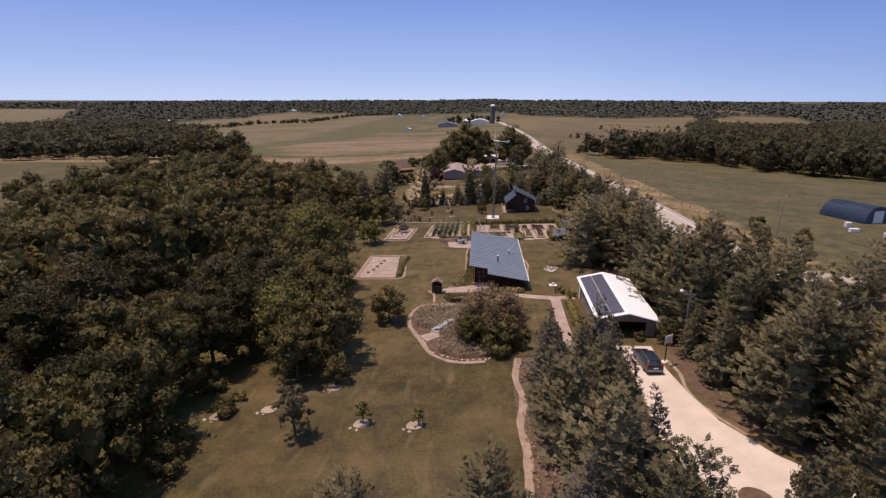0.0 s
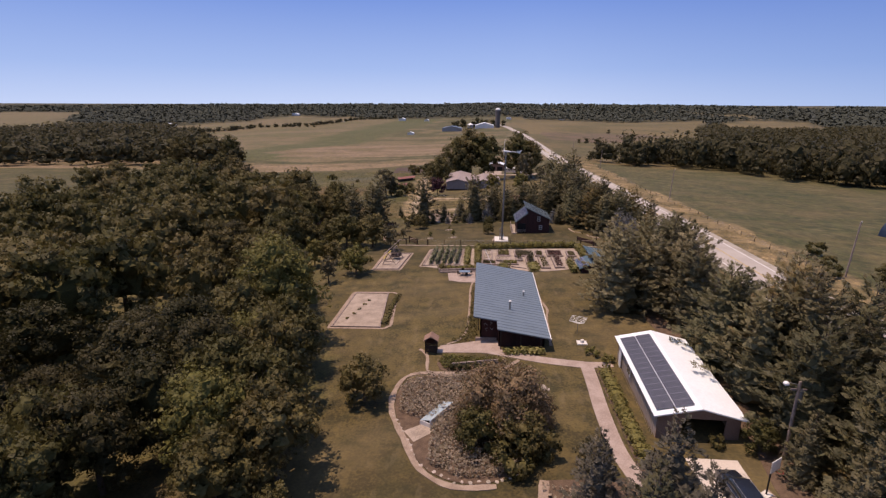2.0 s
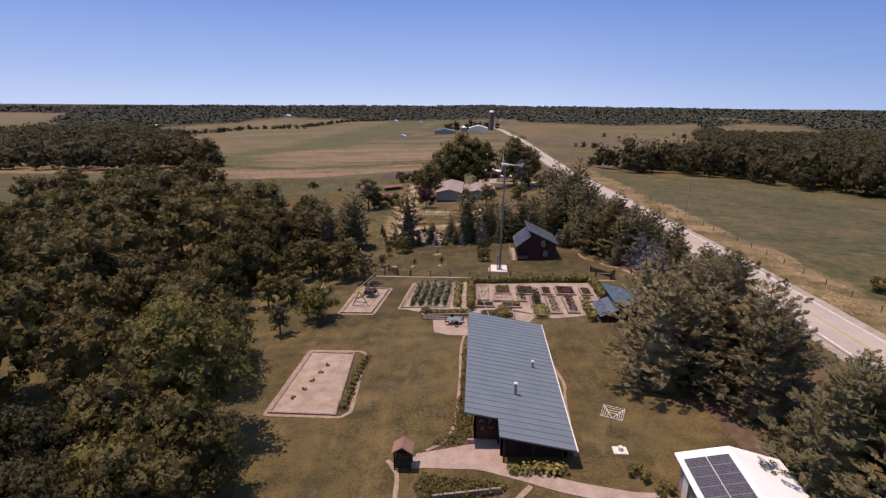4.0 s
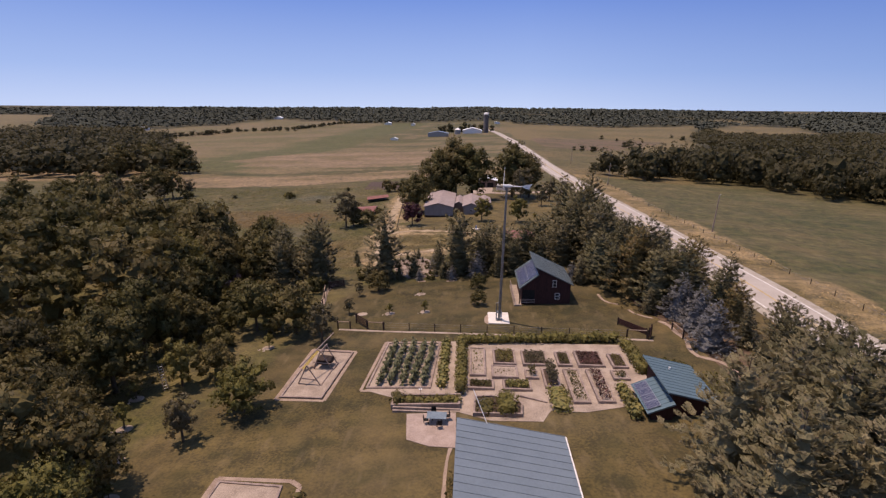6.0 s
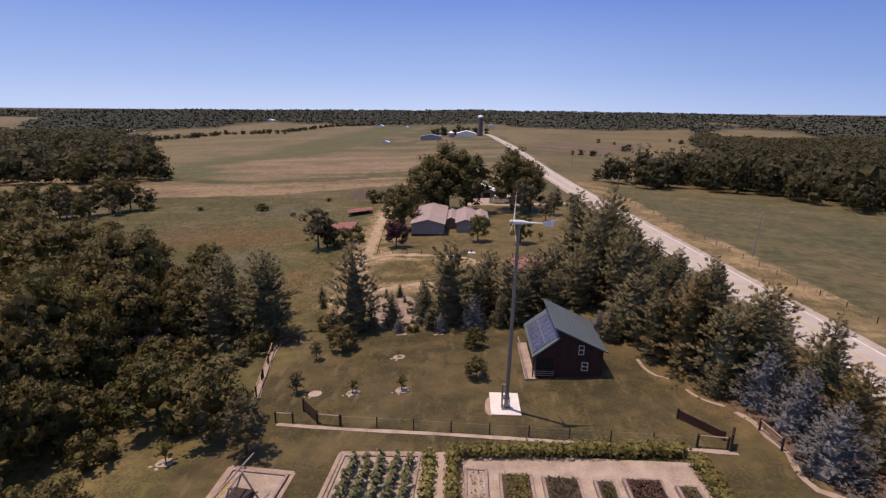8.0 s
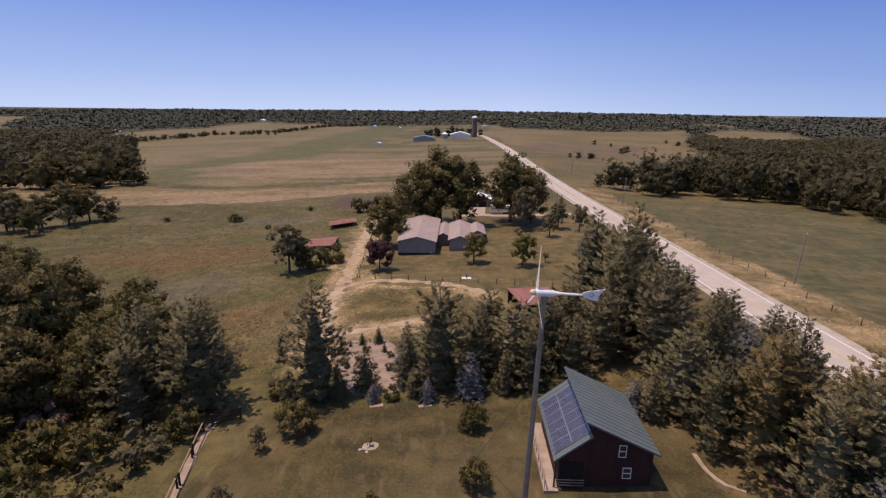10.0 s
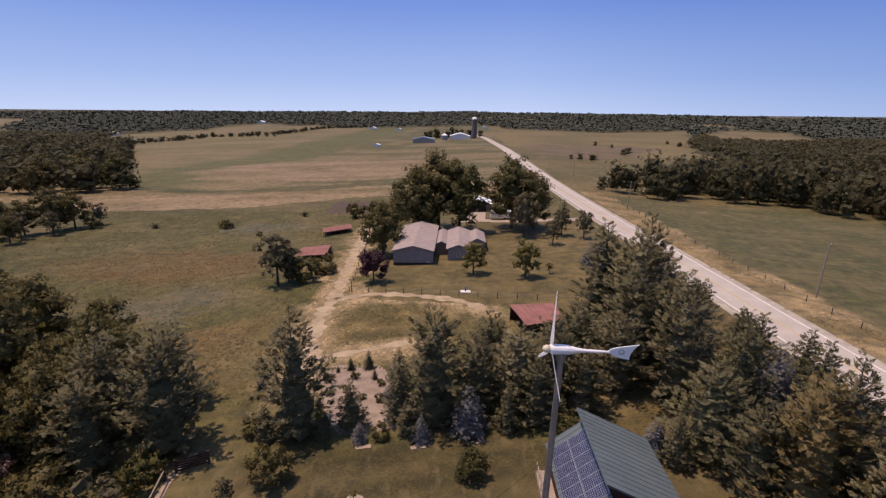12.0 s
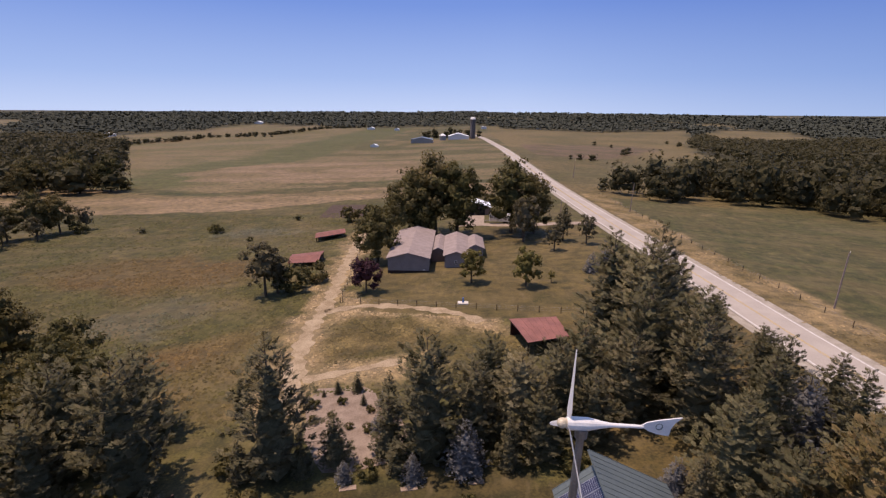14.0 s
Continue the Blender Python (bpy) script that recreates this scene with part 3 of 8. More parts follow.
def broadleaf(name, h, r, leaf, rng, boughs=17, per=130, size=0.46, low=0.12, lobes=7, open_crown=0.0):
    """A broad-leaved tree: tapered trunk, limbs, and a crown of rounded boughs with dark gaps between them."""
    e = new(name)
    bm = bmesh.new()
    rod(bm, (0, 0, -0.4), (0.1, 0, h * 0.3), 0.022 * h + 0.03, 0.016 * h + 0.02, 9)
    rod(bm, (0.1, 0, h * 0.29), (0.0, 0.1, h * 0.7), 0.016 * h + 0.02, 0.006 * h, 8)
    part("trunk", bm, BARK, e)
    cz, rz = h * (low + 1) / 2, h * (1 - low) / 2
    tips, q, n, t = [], [], [], []
    t.append(ico_tris(np.array([0, 0, cz - rz * 0.1]), r * 0.4, rng, (1, 1, rz / r), 0.45, 2))
    for i in range(boughs):
        u = 1 - 1.92 * (i + 0.35) / boughs
        a = i * 2.39996 + rng.uniform(-0.4, 0.4)
        s = max(math.sqrt(max(0.0, 1 - u * u)), 0.75 if u < -0.3 else 0.0)
        k = rng.uniform(0.5, 0.72) * (1 + open_crown * rng.uniform(-0.2, 0.35)) + (0.14 if u < -0.2 else 0)
        c = np.array([math.cos(a) * s * r * k, math.sin(a) * s * r * k, cz + u * rz * k * 0.98])
        cr = r * rng.uniform(0.36, 0.52) * (1 - 0.3 * open_crown)
        out = c - np.array([0, 0, cz - rz * 0.3])
        out /= np.linalg.norm(out) + 1e-9
        tips.append(c)
        lq, ln = bough(c, cr, out, rng, per, size, lobes)
        q.append(lq)
        n.append(ln)
        t.append(ico_tris(c, cr * (0.38 - 0.12 * open_crown), rng, (1, 1, 0.85), 0.45, 2))
    bm = bmesh.new()
    for c in tips[:9]:
        rod(bm, (0.05, 0.05, h * rng.uniform(0.28, 0.5)), c, 0.008 * h + 0.01, 0.02, 6)
    part("limb", bm, BARK, e)
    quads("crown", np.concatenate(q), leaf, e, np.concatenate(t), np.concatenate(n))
    return e


def blades(a, d, up, length, width, rng):
    """Needle tufts from a along d, lying across up: a narrow foot, a full middle, a blunt tip."""
    d = d / (np.linalg.norm(d, axis=1, keepdims=True) + 1e-9)
    s = np.cross(d, up + rng.normal(size=d.shape) * 0.5)
    s /= np.linalg.norm(s, axis=1, keepdims=True) + 1e-9
    length, width = length[:, None], width[:, None]
    return np.stack([a, a + d * length * 0.5 + s * width * 0.5, a + d * length, a + d * length * 0.55 - s * width * 0.5], 1)


def pine(name, h, r, leaf, rng, gap=0.9, arms=7, lift=0.1, tuft=0.75, bare=0.05, power=0.75, ragged=0.35, step=0.5, droop=0.0, core=0.4):
    """A conifer: straight trunk, whorls of boughs, each bough a pad of upturned needle tufts, thinning to a spire."""
    e = new(name)
    bm = bmesh.new()
    rod(bm, (0, 0, -0.4), (0, 0, h * 0.97), 0.016 * h + 0.04, 0.02, 8)
    foot, way, tall, shade, twigs, t = [], [], [], [], [], []
    z = h * bare
    while z < h * 0.975:
        f = (z - h * bare) / (h * (1 - bare))
        reach = r * (1 - f) ** power * min(1, 0.72 + f * 2.5)
        turn = rng.uniform(0, 6.28)
        count = arms if f < 0.8 else max(4, arms - 3)
        for a in range(count):
            ang = turn + a * 6.283 / count + rng.uniform(-0.35, 0.35)
            length = max(0.3, reach * (1 + rng.uniform(-ragged, ragged * 0.8)))
            rise = lift + 0.7 * f * f + rng.uniform(-0.12, 0.12)
            out = np.array([math.cos(ang), math.sin(ang), rise])
            side = np.array([-math.sin(ang), math.cos(ang), 0])
            base = np.array([0, 0, z + rng.uniform(-0.3, 0.3)])
            n = max(1, int(length * 0.75 / step))
            for k in range(n):
                s = 0.3 + 0.7 * (k + 0.7) / n if length > 1.0 else 0.8
                wide = 0.34 * length * (1 - s) + 0.12
                p = base + out * length * s + side * rng.uniform(-1, 1) * wide + np.array([0, 0, (0.12 - droop) * s * s * length])
                for m in range(4):
                    g = rng.uniform(-1.2, 1.2)
                    foot.append(p + rng.normal(size=3) * 0.07)
                    way.append(out * math.cos(g) * 0.8 + side * math.sin(g) + np.array([0, 0, rng.uniform(-0.1, 0.6)]))
                    tall.append(tuft * rng.uniform(0.7, 1.2) * min(1, 0.55 + length / 4))
                    shade.append(out * 0.55 + side * math.sin(g) * 0.35 + np.array([0, 0, 0.75]) + rng.normal(size=3) * 0.16)
            if a % 3 == 0:
                twigs.append((base, base + out * length * 0.9))
        z += gap * rng.uniform(0.8, 1.2) * (1 - 0.5 * f)
    for k in range(9):
        f = k / 9
        t.append(ico_tris(np.array([0, 0, h * (bare + 0.05 + 0.84 * f)]), max(0.12, r * core * (1 - f) ** power), rng, (1, 1, 0.8), 0.4, 2))
    for a, b in twigs[::2]:
        rod(bm, a, b, 0.045, 0.01, 5)
    part("trunk", bm, BARK, e)
    tall = np.array(tall)
    up = np.tile(np.array([0.0, 0.0, 1.0]), (len(tall), 1))
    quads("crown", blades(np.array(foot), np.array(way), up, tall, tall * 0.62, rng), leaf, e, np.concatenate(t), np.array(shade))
    return e


def shrub(name, h, r, leaf, rng, clumps=10, per=95, size=0.27):
    """A low bush of several stems, foliage down to the ground."""
    e = new(name)
    bm = bmesh.new()
    q, n, t = [], [], []
    for i in range(clumps):
        d = sphere_dirs(1, rng)[0]
        c = np.array([d[0] * r * 0.6, d[1] * r * 0.6, h * 0.45 + d[2] * h * 0.3])
        cr = min(r, h) * rng.uniform(0.38, 0.55)
        lq, ln = bough(c, cr, d, rng, per, size, 5)
        q.append(lq)
        n.append(ln)
        t.append(ico_tris(c, cr * 0.4, rng, (1, 1, 0.9), 0.4, 2))
        if i < 5:
            rod(bm, (d[0] * 0.1, d[1] * 0.1, -0.2), c, 0.04, 0.015, 5)
    part("stem", bm, BARK, e)
    quads("foliage", np.concatenate(q), leaf, e, np.concatenate(t), np.concatenate(n))
    return e


MODELS = {}


def plant(kind, x, y, scale=1.0, squash=1.0, label="", category="tree", group="", name=""):
    """Sets a copy of a model plant on the land, turned and sized."""
    model = MODELS[kind]
    m = Matrix.Translation((x, y, height(x, y))) @ Matrix.Rotation(random.uniform(0, 6.28), 4, "Z")
    ob = copy_thing(model, m)
    ob.scale = (scale * squash, scale * squash, scale)
    if name:
        ob.name = name
    return tagged(ob, label, category, group)


def make_models():
    r = RNG
    MODELS["oak"] = broadleaf("broadleaf_tree", 13, 4.8, LEAF, r, 20, 150, 0.5, 0.05)
    MODELS["oak_b"] = broadleaf("broadleaf_tree", 13, 4.2, LEAF, r, 18, 150, 0.5, 0.05)
    MODELS["maple"] = broadleaf("broadleaf_tree", 13, 4.4, LEAF_LIGHT, r, 24, 190, 0.36, 0.1, 9)
    MODELS["near"] = broadleaf("broadleaf_tree", 13, 5.0, LEAF_DEEP_SHADED, r, 24, 240, 0.33, 0.05, 9)
    MODELS["near_b"] = broadleaf("broadleaf_tree", 13, 4.5, LEAF_DEEP_SHADED, r, 22, 240, 0.33, 0.05, 9)
    MODELS["round_light"] = broadleaf("broadleaf_tree", 5.2, 2.7, LEAF_LIGHT, r, 16, 120, 0.32, 0.06, 7, 0.2)
    MODELS["wood"] = broadleaf("broadleaf_tree", 13, 5.4, LEAF, r, 15, 90, 0.74, 0.05, 7)
    MODELS["wood_b"] = broadleaf("broadleaf_tree", 13, 4.9, LEAF, r, 14, 90, 0.74, 0.05, 7)
    MODELS["wood_c"] = broadleaf("broadleaf_tree", 12, 4.7, LEAF, r, 14, 90, 0.74, 0.05, 7)
    MODELS["ash"] = broadleaf("broadleaf_tree", 11, 3.5, LEAF_GREY, r, 20, 100, 0.42, 0.1, 5, 0.8)
    MODELS["round"] = broadleaf("broadleaf_tree", 5.2, 2.5, LEAF, r, 16, 120, 0.32, 0.06)
    MODELS["russet"] = broadleaf("broadleaf_tree", 6.2, 4.0, LEAF_RUST, r, 30, 330, 0.22, 0.04, 9, 0.3)
    MODELS["purple"] = broadleaf("broadleaf_tree", 6.5, 2.7, LEAF_PURPLE, r, 16, 120, 0.36, 0.12)
    MODELS["yard"] = broadleaf("broadleaf_tree", 8, 2.6, LEAF_LIGHT, r, 17, 120, 0.4, 0.06, 6, 0.3)
    MODELS["young"] = broadleaf("young_tree", 3.2, 1.1, LEAF_LIGHT, r, 9, 60, 0.22, 0.22, 4, 0.5)
    MODELS["pine"] = pine("pine_tree", 12, 5.4, NEEDLE, r, 1.0, 8, 0.1, 0.85, 0.04, 0.75, 0.4, 0.52)
    MODELS["pine_b"] = pine("pine_tree", 12, 3.9, NEEDLE_DEEP, r, 0.9, 7, 0.2, 0.8, 0.04, 0.85, 0.4, 0.46)
    MODELS["pine_c"] = pine("pine_tree", 12, 4.7, NEEDLE_DEEP, r, 0.95, 7, 0.14, 0.85, 0.04, 0.68, 0.5, 0.5)
    MODELS["pine_brown"] = pine("pine_tree", 12, 5.0, NEEDLE_BROWN, r, 1.0, 8, 0.12, 0.85, 0.04, 0.72, 0.42, 0.52)
    MODELS["spruce"] = pine("spruce_tree", 5, 2.4, NEEDLE_BLUE, r, 0.42, 9, -0.02, 0.42, 0.02, 0.85, 0.14, 0.3, 0.06, 0.5)
    MODELS["spruce_grey"] = pine("spruce_tree", 9, 2.9, NEEDLE_GREY, r, 0.62, 8, 0.0, 0.6, 0.03, 0.9, 0.25, 0.4, 0.08, 0.48)
    MODELS["fir"] = pine("fir_tree", 9, 2.9, NEEDLE_DEEP, r, 0.62, 8, 0.02, 0.6, 0.03, 0.9, 0.25, 0.4, 0.06, 0.48)
    MODELS["shrub"] = shrub("shrub", 2.4, 1.6, LEAF, r)
    MODELS["shrub_light"] = shrub("shrub", 1.4, 1.1, LEAF_LIGHT, r, 7, 60, 0.24)
    MODELS["shrub_pink"] = shrub("shrub", 2.2, 1.5, LEAF_PINK, r, 8, 70, 0.24)
    MODELS["shrub_grey"] = shrub("shrub", 1.6, 1.4, LEAF_GREY, r, 8, 70, 0.24)


make_models()
TL = {"near": "tall broad-leaved tree in full green summer leaf", "near_b": "tall broad-leaved tree in dark green summer leaf", "round_light": "small round-headed light green tree by the play yard", "wood": "tall woodland tree in dark green summer leaf", "wood_b": "tall woodland tree in dark green summer leaf", "wood_c": "woodland tree with lighter green leaves", "oak": "tall broad-leaved tree in full dark green summer leaf", "oak_b": "tall broad-leaved tree in full dark green summer leaf",
      "maple": "tall dense tree with light green leaves", "ash": "grey-green broad-leaved tree with an open crown", "round": "small round-headed dark green tree on the lawn",
      "russet": "spreading low tree with russet brown-red leaves", "purple": "purple-leaved maple standing on the lawn", "young": "young light green tree in a mulched ring",
      "pine": "mature dark green pine with spreading boughs", "pine_b": "slim dark green pine with upswept boughs", "pine_brown": "pine with browned yellowish needles",
      "yard": "upright light green tree on the farmhouse lawn", "pine_c": "broad dark green pine with ragged boughs", "spruce_grey": "dense conical grey-green spruce", "shrub_pink": "dried pinkish bush among green trees", "spruce": "dense silvery blue spruce", "fir": "dense conical dark green fir", "shrub": "dense dark green bush in leaf", "shrub_light": "bright green low bush in leaf", "shrub_grey": "greyish green low bush in leaf"}


def grove(rows, group):
    """Rows of kind, x, y, height."""
    tall = {"near": 13, "near_b": 13, "round_light": 5.2, "wood": 13, "wood_b": 13, "wood_c": 12, "oak": 13, "oak_b": 13, "maple": 13, "ash": 11, "round": 5.2, "russet": 6.2, "purple": 6.5, "young": 3.2, "pine": 12, "pine_b": 12, "pine_brown": 12, "pine_c": 12, "yard": 8, "spruce_grey": 9, "shrub_pink": 2.2, "spruce": 5, "fir": 9, "shrub": 2.4, "shrub_light": 1.6, "shrub_grey": 1.8}
    for kind, x, y, h in rows:
        s = h / tall[kind]
        plant(kind, x, y, s, random.uniform(0.92, 1.08), TL[kind], "bush" if "shrub" in kind else "tree", group)


# woods to the west of the lawn
WOODS = [(-24, -6), (-26, 20), (-27, 34), (-30, 44), (-33, 56), (-30, 62), (-29, 78), (-36, 92), (-43, 99), (-43, 112), (-37, 122), (-35, 134), (-38, 146), (-44, 158), (-54, 172), (-64, 179), (-80, 190), (-104, 202), (-128, 210), (-136, 180), (-120, 120), (-112, -6)]
cells = [(x, y) for x in np.arange(-136, -24, 9.8) for y in np.arange(-4, 212, 9.8)]
for x, y in cells:
    x, y = x + random.uniform(-3, 3), y + random.uniform(-3, 3)
    if inside(x, y, WOODS) and random.random() < 0.93 and -x < 1.1 * y + 30:
        edge = not inside(x + 8, y, WOODS)
        kind = random.choice(["near", "near_b"] if x > -58 and y < 72 else ["oak", "oak_b", "oak_b", "oak"] if edge else ["wood", "wood", "wood_b", "wood_b", "wood_c"])
        h = random.uniform(9, 17) if not edge else random.uniform(8, 13)
        grove([(kind, x, y, h)], "trees of the west woods")
        if edge:
            grove([(random.choice(["shrub", "shrub", "shrub_grey"]), x + random.uniform(3, 5.5), y + random.uniform(-3, 3), random.uniform(1.6, 3.2))], "undergrowth at the wood's edge")
grove([("maple", -26, 77.5, 15.2), ("oak", -20.5, 63, 11), ("oak_b", -18.4, 56.5, 10.5), ("maple", -21.5, 52, 10.5), ("oak", -16.2, 52, 9.5), ("oak_b", -23, 58, 11), ("oak", -27, 70, 12), ("oak", -31.6, 90.5, 13), ("maple", -27.5, 87, 9), ("oak", -31, 93.5, 9.5), ("oak_b", -34.5, 98, 9), ("oak", -21.5, 70, 10), ("maple", -24, 65, 10), ("oak", -19, 47.8, 8)], "trees at the lawn's west edge")
grove([("round", -11.8, 63.5, 5), ("ash", -15.8, 38, 5.6), ("young", -10.1, 40.1, 2.4), ("young", -5, 39.8, 1.8), ("round", -14.6, 47.5, 3.2), ("shrub", -24, 41.4, 1.8)], "small trees on the lawn")
grove([("oak", -50, 152, 16), ("oak_b", -41.5, 152.5, 10.5), ("oak_b", -44, 146, 11), ("oak", -57, 148, 12.5), ("oak", -74, 165, 17), ("ash", -19.7, 122.6, 6.2), ("round", -24.3, 126, 7.4), ("round", -30.3, 127, 7.6), ("round_light", -23.2, 106.3, 5.6), ("ash", -26.8, 101.3, 5.1), ("yard", -32.6, 111.4, 6.5), ("round", -29.6, 113.5, 4.6), ("young", -26.4, 121.2, 2.3), ("young", -36.3, 108.7, 2.6), ("young", -33.9, 103.3, 3), ("young", -31.5, 98.5, 2.6), ("young", -28.7, 93.8, 1.5), ("shrub_pink", -40.6, 144, 3.8), ("shrub", -33, 121, 3.2), ("shrub", -35.4, 128, 4), ("shrub", -37, 134, 4.4), ("shrub_grey", -31, 134, 3.4), ("shrub", -28.5, 133.5, 3), ("shrub", -34, 140, 4), ("shrub_grey", -29.5, 140, 3.6), ("shrub", -36, 146, 4), ("shrub", -27, 143.5, 3.2), ("shrub", -38, 139, 4.6), ("round", -37.5, 124, 6), ("oak_b", -41, 118, 12), ("oak", -39.5, 110, 11), ("oak_b", -41, 101, 10), ("oak", -43, 127, 12), ("oak_b", -42, 134, 10.5), ("maple", -47, 138, 13), ("near_b", -38.5, 101.5, 9), ("near", -37.2, 95.5, 8.5), ("near_b", -46, 106, 12), ("shrub", -33.6, 95.4, 2)], "trees round the play yard")
grove([("near_b", -27.5, 55, 11), ("near", -25.5, 60.5, 12), ("near_b", -29.5, 50, 10.5), ("near", -30.5, 66, 12), ("near_b", -33, 60, 12), ("oak", -28, 22, 12), ("oak_b", -28.5, 30, 11.5), ("oak_b", -29, 37, 11), ("oak", -30.5, 43.5, 11), ("oak", -32, 49, 10.5), ("oak", -25.5, 14, 12), ("oak_b", -24, 6, 12), ("oak_b", -35, 44, 12.5), ("oak", -34, 28, 13), ("shrub", -25, 33, 2.6), ("shrub", -27.5, 45.5, 2.4), ("shrub_light", -23.8, 43.5, 1.4)], "trees at the lawn's west edge")
# russet tree on the island bed
grove([("russet", 2.2, 59.4, 6.2), ("russet", 4.0, 59.4, 4.2), ("round", -0.4, 56, 4.2), ("round", 3.4, 55.8, 4.2), ("shrub_grey", -1, 65.5, 1.5), ("shrub_grey", 2.5, 66.5, 1.6), ("russet", -0.3, 58.6, 3.8), ("shrub", 2.6, 53.8, 3), ("shrub", 5.0, 55.5, 2.6)], "planting of the island bed")
# conifers between lawn and drive
grove([("ash", 8.2, 51, 5.4), ("spruce_grey", 12.2, 47.5, 9), ("spruce_grey", 7.4, 47.4, 8), ("fir", 9.6, 43, 9), ("spruce_grey", 12.2, 42.4, 9.2), ("fir", 7, 40, 9), ("pine_c", 8, 35.6, 9.5), ("fir", 12, 37, 9), ("pine", 9.5, 30, 9.5), ("spruce_grey", 12.4, 31.5, 8.5), ("pine_c", 12.4, 25, 9), ("spruce_grey", 6.8, 25.5, 8), ("pine_c", 1, 25, 8.6), ("pine_c", -7.2, 23.5, 8), ("fir", 10.5, 39.5, 9)], "conifers beside the drive")
grove([("fir", 54, 66, 9), ("pine_c", 58, 69, 8)], "trees across the road")
grove([("pine", 33, 73, 12), ("pine_c", 36, 66, 11.5), ("pine", 36, 58, 12), ("pine_c", 37.5, 50, 12), ("pine", 38, 42, 11.5), ("pine_c", 29.4, 64, 13), ("pine", 30.2, 50.3, 12.7), ("pine_c", 29, 39.6, 12)], "pines between drive and road")
grove([("fir", 24.4, 47.4, 8), ("pine", 26, 41.6, 9.5), ("pine", 30, 36, 9.5), ("fir", 24, 53, 6), ("pine_c", 26.4, 57.4, 11), ("pine", 26, 64.5, 11.5), ("pine", 25.4, 71, 11.5)], "pines between drive and road")
# pines along the road
def belt(poly, gap, low, high, group):
    """A close-set belt of pines."""
    xs, ys = [p[0] for p in poly], [p[1] for p in poly]
    for j, y in enumerate(np.arange(min(ys), max(ys), gap * 0.87)):
        for x in np.arange(min(xs) + (j % 2) * gap / 2, max(xs), gap):
            a, b = x + random.uniform(-0.9, 0.9), y + random.uniform(-0.9, 0.9)
            if inside(a, b, poly):
                grove([(random.choice(["pine", "pine_c", "pine_c", "pine_c", "pine", "pine_b", "pine_b", "pine_b", "pine_b", "pine_brown"]), a, b, (high - (high - low) * (a - 24) / 14) * random.uniform(0.74, 1.2))], group)


belt([(24.5, 40), (28, 32), (38.5, 28), (38, 70), (32.5, 80), (31, 88), (31, 98), (30, 102), (28.5, 100), (22, 97.5), (20.6, 92), (21.5, 82), (25.4, 76), (26, 52)], 6.3, 7.5, 13.2, "pines between drive and road")
belt([(33, 126), (38, 122), (38, 150), (37.5, 190), (31, 192), (25, 180), (19.5, 174), (16.5, 164), (18, 155), (23.5, 151), (24, 139), (30.5, 135)], 6.8, 6.2, 13, "pines beside the road")
grove([("pine_b", 26.8, 178, 16.4), ("pine_b", 20.8, 178, 15.6), ("pine_brown", 25.4, 139, 11), ("pine_brown", 28.2, 142.5, 10), ("pine", 25, 93, 12), ("pine", 24.6, 98, 11), ("pine", 27.4, 86, 12), ("pine_c", 29, 97, 11.5), ("pine", 19.8, 95.5, 11.5), ("pine", 19, 88, 12), ("pine_c", 34.2, 113, 7.5), ("fir", 31.4, 113.6, 4.2), ("pine", 33, 108.6, 8), ("pine_c", 35.4, 117, 7.5), ("pine_c", 36.5, 110, 8), ("fir", 33.4, 120.5, 5.4), ("pine_brown", 34, 124.5, 7), ("pine_b", 36, 131.5, 9), ("pine_c", 17.4, 158.5, 9), ("pine", 22, 147, 9), ("pine_c", 23, 141.5, 8), ("fir", 18.6, 145.5, 5), ("pine", 27.4, 134.5, 9), ("fir", 25.6, 131.6, 4)], "pines beside the road")
grove([("pine_c", -2.4, 153, 12), ("pine_c", 1.9, 154.8, 8.55), ("pine", 6.2, 155.5, 9.03), ("pine_c", 10.2, 157.5, 9.03), ("fir", -6, 153.2, 6), ("pine_b", -15.9, 151, 13.4), ("pine_c", -27.5, 148.4, 12.4), ("pine_c", -35, 151, 10.8), ("pine_c", 13.4, 161.5, 9.03), ("fir", -6.8, 160, 5), ("fir", -10.6, 151.7, 5.4), ("fir", -13.2, 150, 3.6), ("pine_c", 3.5, 160.5, 8.55), ("fir", -5, 150.6, 3.6), ("pine_b", -39, 156, 9.12), ("pine_c", 7.6, 152.4, 6.65), ("pine_c", 12.8, 154.6, 7.13), ("fir", 4.8, 151, 5), ("fir", -18.5, 149.6, 4), ("shrub", -7.6, 150, 1.6), ("shrub", -20, 151, 2.4), ("fir", -24, 163, 3), ("fir", -23, 160, 2.2), ("shrub", 10.5, 150.5, 2), ("pine_c", -33.5, 146, 9.12), ("pine", -31.5, 157, 9.69), ("oak", -39, 157, 11), ("oak_b", -43, 163, 11.5), ("oak", -38, 148, 10)], "pine row behind the orchard")
grove([("spruce", 29.3, 130, 6.2), ("spruce", 29.8, 125.2, 6.2), ("spruce", 29.3, 120, 6.0), ("spruce", 1, 150.6, 4.8), ("spruce", -3.5, 149.3, 2.6), ("spruce", -9.4, 149.4, 2.0), ("spruce", 17.5, 147, 3.4), ("spruce", 31.5, 154, 7), ("spruce", 27, 211, 4), ("spruce", 31, 216, 4), ("spruce", -7.6, 156.8, 2)], "blue spruces")
grove([("young", -12.3, 132.9, 1.8), ("young", -7, 133.4, 2), ("round", 1.2, 135.8, 2.7), ("round", 1.2, 144, 2.8), ("round", -15.9, 143.5, 3.8), ("ash", -18.5, 133, 2.8), ("ash", -18.6, 141, 2.8), ("young", -8.4, 141.5, 1)], "orchard trees")
